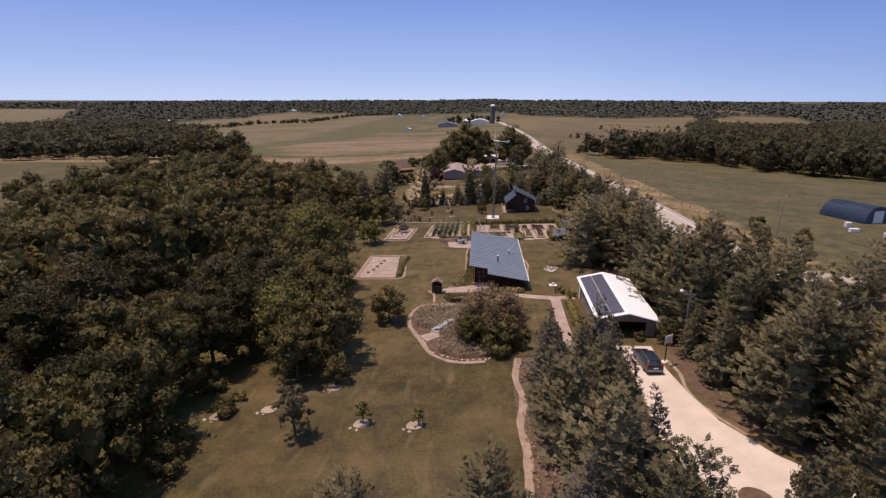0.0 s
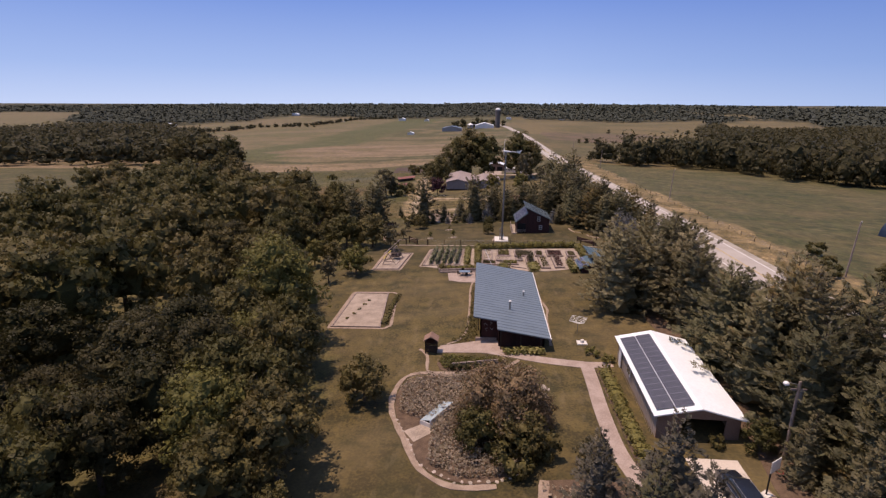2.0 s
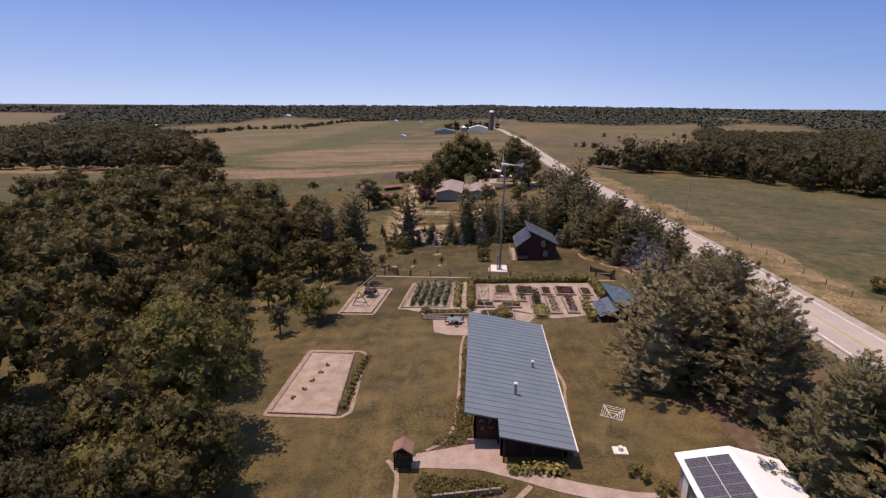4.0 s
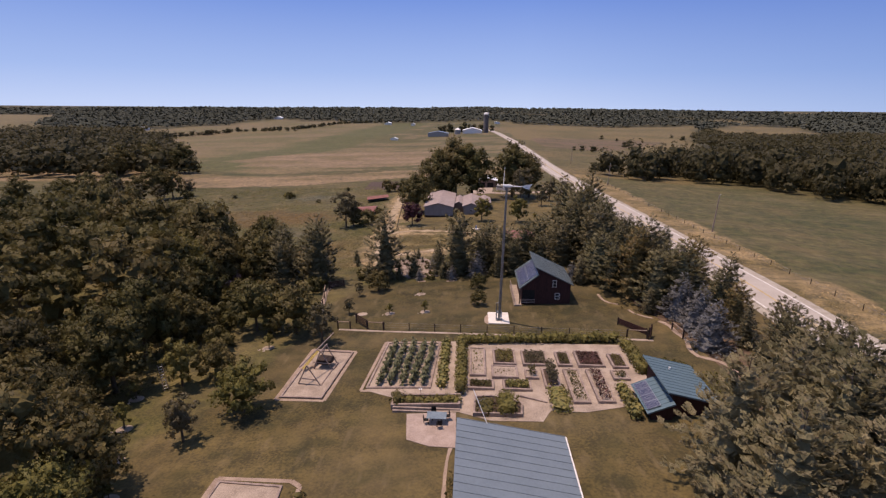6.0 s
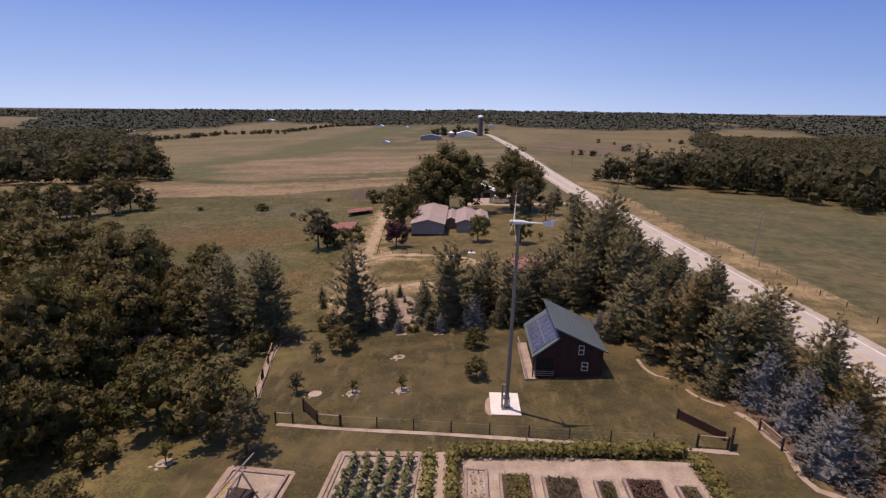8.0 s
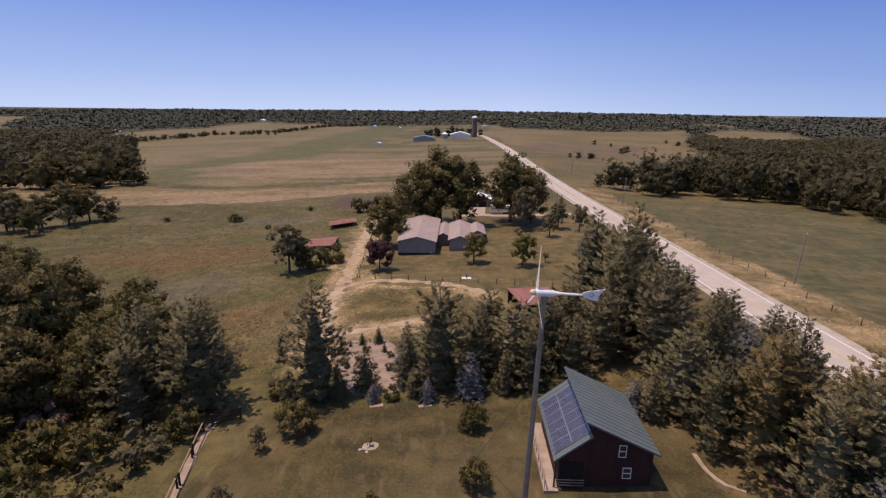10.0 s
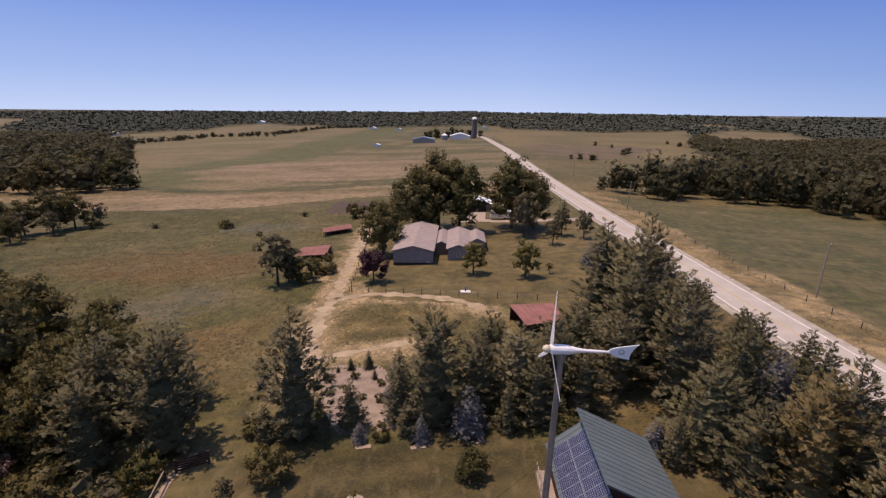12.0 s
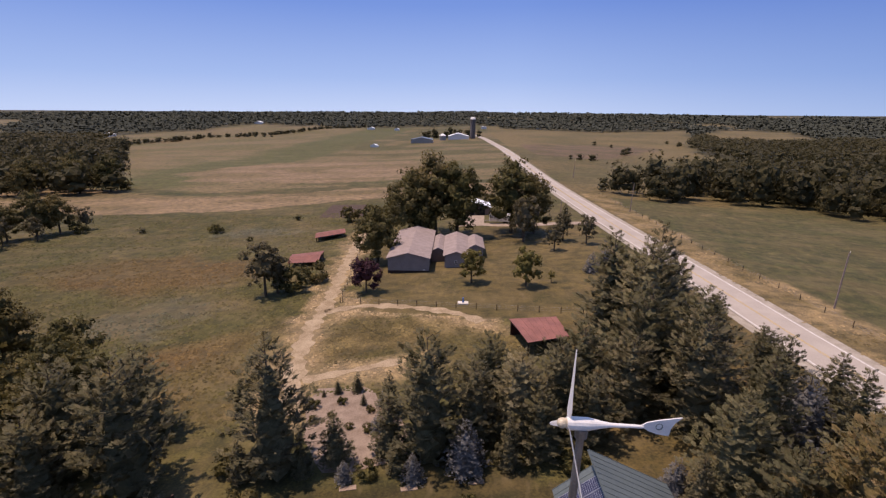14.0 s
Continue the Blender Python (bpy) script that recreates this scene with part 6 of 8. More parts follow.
LEAF_RED = material("red_brown_leaves", (0.12, 0.06, 0.045), (0.06, 0.032, 0.025), 0.6, 3, 0.7, bump=0, island=0.4)
LEAF_YELLOW = material("yellow_green_leaves", (0.21, 0.185, 0.052), (0.115, 0.105, 0.03), 0.6, 3, 0.65, bump=0, island=0.35)
LEAF_CORN = material("corn_leaves", (0.18, 0.178, 0.078), (0.1, 0.1, 0.043), 0.8, 4, 0.55, bump=0, island=0.35)
for row in ((-0.1, 1.8, 113.2, 120.0, LEAF_LIGHT, 60, 0.3, "timber raised bed with a narrow green row", GRAVEL), (2.7, 5.4, 115.8, 119.4, LEAF_LIGHT, 420, 0.5, "timber raised bed full of light green plants", SOIL),
            (2.4, 5.4, 112.6, 115.3, LEAF, 25, 0.2, "timber raised bed of nearly bare pale soil", GRAVEL), (6.1, 9.1, 115.5, 119.0, LEAF_GREY, 420, 0.45, "timber raised bed of grey-green plants", SOIL),
            (10.1, 11.8, 115.3, 118.6, LEAF, 170, 0.4, "timber raised bed of green plants", SOIL), (12.4, 15.5, 115.1, 118.8, LEAF_RED, 480, 0.25, "timber raised bed of low red-brown plants", SOIL),
            (16.2, 18.0, 114.7, 118.0, LEAF, 140, 0.3, "timber raised bed of green plants", SOIL), (10.4, 12.2, 107.4, 114.2, LEAF, 230, 0.4, "long timber raised bed with a row of dark plants", GRAVEL),
            (12.9, 14.7, 107.5, 114.1, LEAF_RED, 260, 0.5, "long timber raised bed with brownish plants", GRAVEL), (-0.3, 2.6, 110.2, 112.1, LEAF, 220, 0.35, "timber raised bed of dark green plants", SOIL),
            (3.5, 6.6, 109.9, 111.9, LEAF_YELLOW, 300, 0.4, "timber raised bed of yellow-green plants", SOIL), (6.1, 7.6, 112.4, 114.2, LEAF, 110, 1.0, "small timber raised bed with a dark bush", GRAVEL),
            (8.0, 9.7, 110.4, 114.4, LEAF_GREY, 520, 1.6, "timber raised bed with a tall feathery grey-green plant", SOIL), (15.6, 17.4, 112.0, 113.9, LEAF, 70, 0.4, "small timber raised bed with few plants", GRAVEL)):
    raised_bed(*row)


def corn_plant():
    rng = RNG
    q = []
    for k in range(18):
        a = rng.uniform(0, 6.28)
        z = 0.12 + k * 0.085
        o = np.array([math.cos(a), math.sin(a), 0])
        s = np.array([-o[1], o[0], 0]) * 0.14
        p0, p1, p2 = np.array([0, 0, z]), o * 0.3 + np.array([0, 0, z + 0.22]), o * 0.62 + np.array([0, 0, z + 0.02])
        q += [[p0 - s, p0 + s, p1 + s, p1 - s], [p1 - s, p1 + s, p2 + s * 0.2, p2 - s * 0.2]]
    e = new("corn_plant")
    quads("leaf", np.array(q), LEAF_CORN, e)
    bm = bmesh.new()
    rod(bm, (0, 0, -0.1), (0, 0, 1.9), 0.03, 0.012, 5)
    part("stalk", bm, LEAF_CORN, e)
    return tagged(e, "tall green corn plant growing in a row", "corn plant", "corn rows")


model = corn_plant()
for r in range(5):
    for k in range(20):
        x, y = -10.0 + r * 1.2 + (k * 0.025) + random.uniform(-0.12, 0.12), 111.5 + k * 0.51 + random.uniform(-0.1, 0.1)
        copy_thing(model, Matrix.Translation((x, y, height(x, y))) @ Matrix.Rotation(random.uniform(0, 6.28), 4, "Z") @ Matrix.Scale(random.uniform(0.62, 0.86), 4))
for o in (*model.children_recursive, model):
    bpy.data.objects.remove(o)


def hedge(x0, x1, y0, y1, h, leaf, label, dens=16, size=0.4):
    """A clipped-out strip of dense foliage on stems."""
    xc, yc = (x0 + x1) / 2, (y0 + y1) / 2
    e = empty("hedge", pose(xc, yc, 0), label, "hedge", "hedges of the garden")
    n = int((x1 - x0) * (y1 - y0) * dens * (1 + h))
    q, t = [], []
    bm = bmesh.new()
    m = max(2, int(max(x1 - x0, y1 - y0) / 0.9))
    for k in range(m):
        f = (k + 0.5) / m
        x, y = (x0 + (x1 - x0) * f, yc) if (x1 - x0) > (y1 - y0) else (xc, y0 + (y1 - y0) * f)
        z = height(x, y)
        hh = h * random.uniform(0.8, 1.12)
        w = min(x1 - x0, y1 - y0) / 2
        c = np.array([x - xc, y - yc, z + hh * 0.5])
        d = sphere_dirs(n // m + 1, RNG)
        q.append(cards(c + d * np.array([max(w, 0.6), max(w, 0.6), hh * 0.52]) * RNG.uniform(0.8, 1.2, (len(d), 1)), d + sphere_dirs(len(d), RNG) * 0.7 + np.array([0, 0, 0.4]), size, RNG))
        t.append(ico_tris(c, 1, RNG, (w * 0.8, w * 0.8, hh * 0.42)))
        rod(bm, (x - xc, y - yc, z - 0.1), (x - xc, y - yc, z + hh * 0.5), 0.03, 0.02, 5)
    part("stem", bm, BARK, e)
    quads("foliage", np.concatenate(q), leaf, e, np.concatenate(t))


hedge(-3.7, -2.5, 110.6, 121.8, 1.1, LEAF_YELLOW, "low yellow-green flowering row beside the corn", 26, 0.3)
hedge(-1.7, -0.4, 109.2, 121.5, 1.6, LEAF_LIGHT, "tall green berry hedge along the garden path", 26, 0.36)
hedge(-1.6, 18.6, 121.4, 122.9, 1.4, LEAF_LIGHT, "long leafy green hedge behind the garden beds", 26, 0.36)
hedge(18.4, 19.9, 113.5, 121.2, 1.4, LEAF_LIGHT, "leafy green hedge at the garden's end", 26, 0.36)
hedge(15.2, 16.4, 104.6, 110.5, 1.3, LEAF_YELLOW, "light green bushes beside the shed", 26, 0.34)
hedge(-7.6, -1.0, 107.0, 108.3, 1.0, LEAF_LIGHT, "mixed green shrubs in a tiered timber bed", 34, 0.3)
hedge(-8.2, -6.8, 107.0, 108.6, 1.5, LEAF, "dark green bush at the corner of the tiered bed", 34, 0.3)
hedge(2.6, 4.8, 105.4, 107.8, 1.5, LEAF_LIGHT, "mixed green shrubs behind the house", 34, 0.32)
hedge(0.6, 2.6, 105.6, 107.6, 0.9, LEAF, "dark green low shrubs behind the house", 34, 0.3)
hedge(8.0, 10.2, 106.2, 110.0, 0.9, LEAF_YELLOW, "yellow-green shrubs in the garden corner", 24, 0.3)
hedge(20.5, 23.5, 112.6, 115.5, 1.2, LEAF_LIGHT, "light green vines behind the shed", 24, 0.34)
hedge(-13.9, -13.0, 82.8, 94.6, 0.6, LEAF, "low planted strip beside the game court", 24, 0.24)
hedge(12.5, 13.9, 55, 69.5, 0.9, LEAF_LIGHT, "mixed flowers along the garage wall", 24, 0.3)
hedge(2.6, 7.2, 73.6, 74.6, 0.75, LEAF_YELLOW, "yellow-green hostas before the house", 40, 0.3)
hedge(-3.9, 1.8, 69.7, 70.5, 0.8, LEAF_DEEP_SHADED, "dark shrubs before the low wall of the front bed", 40, 0.24)
ground_cover("front_bed_plants", [(-4.4, 73.6), (-5.0, 72), (-4.2, 70.3), (-1, 70.6), (1.9, 71.5), (2.4, 72), (1.5, 72.8), (-2.6, 73.2)], 3800, 0.55, 0.22, LEAF_LIGHT, "mixed green plants in the front bed")
timber_frame("planter_wall", [(-7.9, 106.7), (-1.1, 106.8), (-1.1, 108.6), (-7.9, 108.6)], 0.22, 0.6, SOIL, 0.45, "timber-walled planting bed by the patio", "bed")
for k in range(2):
    bm = bmesh.new()
    box(bm, (-7.8, 106.08 + 0.28 * k, -0.25), (-1.0, 106.3 + 0.28 * k, 0.14 + 0.2 * k), None, 0.03)
    tagged(part("retaining_timber", bm, TIMBER), "weathered squared timber of the stepped bed wall", "timber", "timbers of the stepped bed")
timber_frame("shrub_bed", [(0.4, 105.4), (5.0, 105.2), (5.2, 107.2), (2.2, 108.6), (0.5, 108.4)], 0.2, 0.45, SOIL, 0.3, "timber-edged shrub bed behind the house", "bed")
bm = bmesh.new()
box(bm, (0, -0.1, -0.1), (2.9, 0.1, 0.3), Matrix.Translation((5.2, 108.9, height(5.2, 108.9))) @ Matrix.Rotation(-0.42, 4, "Z"), 0.03)
tagged(part("path_timber", bm, TIMBER), "weathered timber edge across the gravel path", "timber")
patch("front_bed", [(-4.6, 73.8), (-5.3, 72), (-4.5, 69.5), (-1, 69.4), (2.1, 70.6), (2.8, 71.7), (1.7, 73.0), (-2.8, 73.5)], MULCH, 0.05, "curved planting bed before the house", "bed", rounded=1)
bm = bmesh.new()
for k in range(6):
    x, y = -3.4 + k * 0.88, 70.62 + k * 0.16
    box(bm, (0, -0.09, -0.2), (0.84, 0.09, 0.62), Matrix.Translation((x, y, height(x, y))) @ Matrix.Rotation(0.18, 4, "Z"), 0.03)
tagged(part("low_timber_wall", bm, TIMBER), "low weathered timber wall in the front bed", "wall", kind="structure")
ribbon("bed_edging", [(-5.6, 68.8), (-2.4, 68.9), (0.6, 69.4), (2.4, 70.3), (4.2, 72.4)], 0.4, EDGE, 0.06, "pale gravel edging strip of a bed", "edging", step=0.8, wobble=0.15)
for x, y in ((-19.2, 85), (-18.6, 86.8), (-18.3, 88.6), (-17.9, 90.4), (-17.6, 92.2)):
    plant("shrub_light", x, y, 0.26, 1.1, "tiny green plant in the gravel court", "plant", "plants down the court")
for x, y, k, s in ((-14.9, 164, "fir", 0.11), (-13.4, 164.6, "fir", 0.2), (-11.2, 165, "fir", 0.28), (-15.4, 161.6, "shrub", 0.5), (-12.4, 162.3, "shrub", 0.4), (-10, 162, "fir", 0.16), (-9, 160.5, "shrub", 0.35), (-13, 159.5, "shrub", 0.3), (-7.6, 162, "spruce", 0.4), (-14.6, 158.4, "shrub", 0.4), (-10.6, 157.5, "shrub", 0.3), (-8.6, 157, "shrub", 0.4)):
    plant(k, x, y, s, 1.0, "small young evergreen in the nursery plot", "shrub", "nursery plants")


# ---- fence, gates and pad ----
def fence_line(a, b, n, h, group):
    e = empty("fence", pose(0, 0, 0), "low wire fence on dark wooden posts", "fence", group)
    pts = [(a[0] + (b[0] - a[0]) * k / n, a[1] + (b[1] - a[1]) * k / n) for k in range(n + 1)]
    for x, y in pts:
        bm = bmesh.new()
        rod(bm, (x, y, height(x, y) - 0.3), (x, y, height(x, y) + h), 0.07, 0.06, 7)
        part("post", bm, DARK_WOOD, e)
    for z in (0.4, 0.75, 1.05):
        bm = bmesh.new()
        for (x0, y0), (x1, y1) in zip(pts, pts[1:]):
            rod(bm, (x0, y0, height(x0, y0) + z * h / 1.2), (x1, y1, height(x1, y1) + z * h / 1.2), 0.008, None, 4)
        part("wire", bm, GREY_STEEL, e)


def gate(x0, y0, x1, y1, h, label):
    e = empty("gate", pose(x0, y0, height(x0, y0)), label, "gate", "wooden gates")
    d = Vector((x1 - x0, y1 - y0, height(x1, y1) - height(x0, y0)))
    for k in range(5):
        z = 0.2 + k * (h - 0.25) / 4
        bm = bmesh.new()
        m = Matrix.Rotation(math.atan2(d.y, d.x), 4, "Z")
        box(bm, (0, -0.03, z), (math.hypot(d.x, d.y), 0.03, z + 0.13), m)
        part("board", bm, BARN_RED, e)
    for t in (0, 1):
        bm = bmesh.new()
        p = d * t
        rod(bm, (p.x, p.y, -0.2), (p.x, p.y, h + 0.2), 0.11, None, 8)
        part("post", bm, DARK_WOOD, e)


def rail(x0, y0, x1, y1, group):
    """A short length of pale top rail between two posts."""
    e = empty("rail_fence", pose(0, 0, 0), "short rail fence with a pale top rail", "fence", group)
    z0, z1 = height(x0, y0), height(x1, y1)
    bm = bmesh.new()
    rod(bm, (x0, y0, z0 + 1.1), (x1, y1, z1 + 1.1), 0.07)
    part("rail", bm, EDGE, e, "pale peeled rail")
    for x, y, z in ((x0, y0, z0), (x1, y1, z1)):
        bm = bmesh.new()
        rod(bm, (x, y, z - 0.2), (x, y, z + 1.25), 0.1)
        part("post", bm, DARK_WOOD, e)


fence_line((-12.1, 126.8), (20.1, 123.2), 9, 1.2, "garden fence")
rail(-14.5, 127.1, -12.2, 126.75, "garden fence")
rail(-18.8, 127.4, -17, 127.2, "garden fence")
rail(20.2, 123.3, 22.6, 122.9, "garden fence")
rail(26.7, 125.6, 27, 122.7, "garden fence")
gate(-14.6, 127.3, -16.6, 129.4, 1.2, "dark wooden slatted gate standing open")
gate(20.2, 127.6, 22.9, 124.2, 0.9, "dark wooden slatted gate standing open")
gate(-24.9, 145, -22.6, 146.4, 1.2, "dark wooden slatted gate by the orchard")
gate(22.7, 122.6, 23.3, 123.6, 1.5, "short dark wooden panel at the fence end")
for x, y in ((-25.3, 144), (-24.4, 140), (-23.6, 136)):
    rail(x, y, x + 0.8, y - 3.6, "orchard fence")
fence_line((-20, 196.5), (20, 188), 12, 1.1, "farmyard fence")
fence_line((-20.4, 196.5), (-25, 245), 14, 1.1, "farm lane fence")
fence_line((57, 110), (60, 330), 36, 1.0, "field fence across the road")
bm = bmesh.new()
box(bm, (2.5, 128.3, -0.4), (5.5, 132.4, 0.16), None, 0.03)
tagged(part("tower_pad", bm, CONCRETE), "square pale concrete pad under the turbine tower", "concrete pad")


def build_turbine():
    base, top = Vector((4.05, 129.5, 0.16)), Vector((4.25, 127.6, 19.45))
    e = empty("wind_turbine", pose(*base), "white three-bladed wind turbine on a tall grey steel tower", "wind turbine")
    t = top - base
    bm = bmesh.new()
    rod(bm, (0, 0, 0), t, 0.22, 0.13, 14)
    part("tower", bm, GREY_STEEL, e, "tapered galvanised tower tube")
    bm = bmesh.new()
    rod(bm, (-0.42, 0, 0.0), (-0.42, 0, 2.6), 0.09)
    rod(bm, (-0.42, 0, 2.6), (-0.1, 0, 2.6), 0.07)
    box(bm, (-0.5, -0.3, 1.15), (0.3, 0.3, 1.3))
    box(bm, (-0.45, -0.4, 0), (0.45, 0.4, 0.12))
    part("hinge_post", bm, GREY_STEEL, e, "tilting hinge post and base flange")
    bm = bmesh.new()
    box(bm, (0.16, -0.24, 0.5), (0.36, 0.1, 1.2), None, 0.02)
    part("switch_box", bm, WHITE_PAINT, e)
    ax = Matrix.Translation(t + Vector((0, 0, 0.25))) @ Matrix.Rotation(math.radians(2), 4, "Z") @ Matrix.Rotation(math.radians(3), 4, "Y") @ Matrix.Scale(0.74, 4)
    bm = bmesh.new()
    prof = ((-0.7, 0.2), (-0.45, 0.23), (0.3, 0.22), (0.85, 0.13), (1.3, 0.08), (2.8, 0.055))
    for (x0, r0), (x1, r1) in zip(prof, prof[1:]):
        rod(bm, ax @ Vector((x0, 0, 0)), ax @ Vector((x1, 0, 0)), r0, r1, 14)
    na = part("nacelle", bm, WHITE_PAINT, e, "white nacelle and tail boom")
    bm = bmesh.new()
    bmesh.ops.create_uvsphere(bm, u_segments=14, v_segments=8, radius=0.24, matrix=ax @ Matrix.Translation((-0.86, 0, 0)) @ Matrix.Diagonal((1.2, 1, 1, 1)))
    part("nose_cone", bm, material("cream_nose", (0.72, 0.62, 0.45), None, 2, 12, 0.4), na, "cream nose cone")
    bm = bmesh.new()
    fin = [(2.7, 0.06), (2.95, 0.24), (3.4, 0.36), (4.5, 0.56), (4.2, 0.26), (4.06, -0.02), (4.0, -0.4), (3.5, -0.34), (3.1, -0.22), (2.85, -0.08)]
    lo = [bm.verts.new(ax @ Vector((x, -0.03, z))) for x, z in fin]
    hi = [bm.verts.new(ax @ Vector((x, 0.03, z))) for x, z in fin]
    bm.faces.new(lo)
    bm.faces.new(hi[::-1])
    for i in range(len(fin)):
        j = (i + 1) % len(fin)
        bm.faces.new((lo[i], hi[i], hi[j], lo[j]))
    bmesh.ops.recalc_face_normals(bm, faces=bm.faces)
    tf = part("tail_fin", bm, WHITE_PAINT, na, "white fish-tail fin")
    bm = bmesh.new()
    for k in range(12):
        a, b = k * math.pi / 6, (k + 1) * math.pi / 6
        rod(bm, ax @ Vector((3.5 + 0.15 * math.cos(a), -0.035, 0.06 + 0.15 * math.sin(a))), ax @ Vector((3.5 + 0.15 * math.cos(b), -0.035, 0.06 + 0.15 * math.sin(b))), 0.015, None, 5)
    part("emblem", bm, ROOF_GREEN, na, "round green emblem ring")
    for ang in (-4, 116, 236):
        bm = bmesh.new()
        spin = ax @ Matrix.Translation((-0.62, 0, 0)) @ Matrix.Rotation(math.radians(ang), 4, "X")
        prev = None
        for k, (z, w, tw) in enumerate(((0.15, 0.1, 30), (0.6, 0.2, 18), (1.7, 0.15, 8), (2.9, 0.11, 3), (3.5, 0.07, 1))):
            ring = []
            for px, py in ((-1, 0), (-0.2, 0.22), (1, 0), (-0.2, -0.12)):
                v = Matrix.Rotation(math.radians(tw), 3, "Z") @ Vector((py * w, px * w, 0))
                ring.append(bm.verts.new(spin @ Vector((v.x, v.y, z))))
            if prev:
                for i in range(4):
                    bm.faces.new((prev[i], prev[(i + 1) % 4], ring[(i + 1) % 4], ring[i]))
            else:
                bm.faces.new(ring)
            prev = ring
        bm.faces.new(prev[::-1])
        bmesh.ops.recalc_face_normals(bm, faces=bm.faces)
        part("blade", bm, WHITE_PAINT, e, "long narrow white blade")
    bm = bmesh.new()
    rod(bm, t + Vector((0, 0, -0.25)), t + Vector((0, 0, 0.1)), 0.21, 0.24, 12)
    part("yaw_collar", bm, GREY_STEEL, e)


build_turbine()
bm = bmesh.new()
rod(bm, (4.2, 128.1, 14), (1.5, 140, height(1.5, 140)), 0.02, None, 4)
tagged(part("guy_cable", bm, LEAF_YELLOW), "thin pale guy cable from tower to ground", "cable")


# ---- car and yard things ----
def wheel(parent, x, y, z, r=0.33):
    bm = bmesh.new()
    bmesh.ops.create_cone(bm, cap_ends=True, segments=18, radius1=r, radius2=r, depth=0.22, matrix=Matrix.Translation((x, y, z)) @ Matrix.Rotation(math.pi / 2, 4, "Y"))
    bmesh.ops.bevel(bm, geom=[e for e in bm.edges if len(e.link_faces) == 2 and e.calc_face_angle(0) > 1], offset=0.03, segments=1, affect="EDGES")
    w = part("wheel", bm, RUBBER, parent)
    bm = bmesh.new()
    bmesh.ops.create_cone(bm, cap_ends=True, segments=14, radius1=r * 0.62, radius2=r * 0.62, depth=0.24, matrix=Matrix.Translation((x, y, z)) @ Matrix.Rotation(math.pi / 2, 4, "Y"))
    part("rim", bm, GREY_STEEL, w)


def build_car():
    e = empty("car", pose(18.55, 50.9, height(18.5, 50.9) + 0.06, 0, 0, 3), "dark blue estate car parked on the pale driveway", "car")
    hw = 0.88

    def loft(name, sections, mat, label=""):
        bm = bmesh.new()
        prev = None
        for y, w, z0, z1 in sections:
            ring = [bm.verts.new((s * w * k, y, z)) for s, k, z in ((-1, 0.96, z0), (-1, 1, (z0 + z1) / 2), (-1, 0.95, z1 - 0.06), (-1, 0.84, z1), (1, 0.84, z1), (1, 0.95, z1 - 0.06), (1, 1, (z0 + z1) / 2), (1, 0.96, z0))]
            if prev:
                for i in range(8):
                    bm.faces.new((prev[i], prev[(i + 1) % 8], ring[(i + 1) % 8], ring[i]))
            else:
                bm.faces.new(ring)
            prev = ring
        bm.faces.new(prev[::-1])
        bmesh.ops.recalc_face_normals(bm, faces=bm.faces)
        ob = part(name, bm, mat, e, label)
        for p in ob.data.polygons:
            p.use_smooth = True
        ob.data.set_sharp_from_angle(angle=0.6)
        return ob
    loft("body", ((-2.38, hw * 0.9, 0.36, 0.85), (-2.28, hw * 0.98, 0.25, 0.95), (-1.2, hw, 0.2, 0.97), (0.9, hw, 0.2, 0.96), (1.4, hw * 0.98, 0.22, 0.9), (2.1, hw * 0.93, 0.25, 0.78), (2.32, hw * 0.82, 0.32, 0.66)), CAR_PAINT, "dark blue car body")
    loft("cabin", ((-2.2, hw * 0.86, 0.9, 1.0), (-1.75, hw * 0.84, 0.9, 1.4), (0.0, hw * 0.82, 0.9, 1.45), (0.45, hw * 0.82, 0.9, 1.4), (1.25, hw * 0.85, 0.88, 0.95)), GLASS, "dark glazed cabin")
    loft("roof_panel", ((-1.8, hw * 0.7, 1.4, 1.44), (-1.2, hw * 0.74, 1.42, 1.475), (0.0, hw * 0.74, 1.43, 1.49), (0.42, hw * 0.7, 1.38, 1.43)), CAR_PAINT)
    for s in (-1, 1):
        bm = bmesh.new()
        for y0, y1 in ((-1.95, 0.5),):
            rod(bm, (s * 0.62, -1.7, 1.5), (s * 0.62, 0.2, 1.53), 0.02)
        part("roof_rail", bm, GREY_STEEL, e)
        bm = bmesh.new()
        box(bm, (s * 0.72 - 0.1, -2.3, 0.72), (s * 0.72 + 0.1, -2.0, 1.2), None, 0.03)
        part("tail_lamp", bm, RED_PLASTIC, e, "red tail lamp")
        bm = bmesh.new()
        box(bm, (s * 0.62 - 0.16, 2.12, 0.55), (s * 0.62 + 0.16, 2.28, 0.7), None, 0.03)
        part("headlight", bm, GLASS, e)
        bm = bmesh.new()
        box(bm, (s * 0.93 - 0.09, 0.75, 0.92), (s * 0.93 + 0.09, 0.9, 1.06), None, 0.03)
        part("mirror", bm, CAR_PAINT, e)
        for z in (0.62, 1.02):
            bm = bmesh.new()
            rod(bm, (s * 0.885, -1.9, z), (s * 0.885, 1.5, z - 0.02), 0.012, None, 5)
            part("side_trim", bm, GREY_STEEL, e)
        for y in (-1.4, 1.4):
            wheel(e, s * 0.78, y, 0.31)
    bm = bmesh.new()
    box(bm, (-0.82, -2.46, 0.42), (0.82, -2.3, 0.62), None, 0.04)
    part("bumper", bm, GREY_STEEL, e, "pale rear bumper")
    bm = bmesh.new()
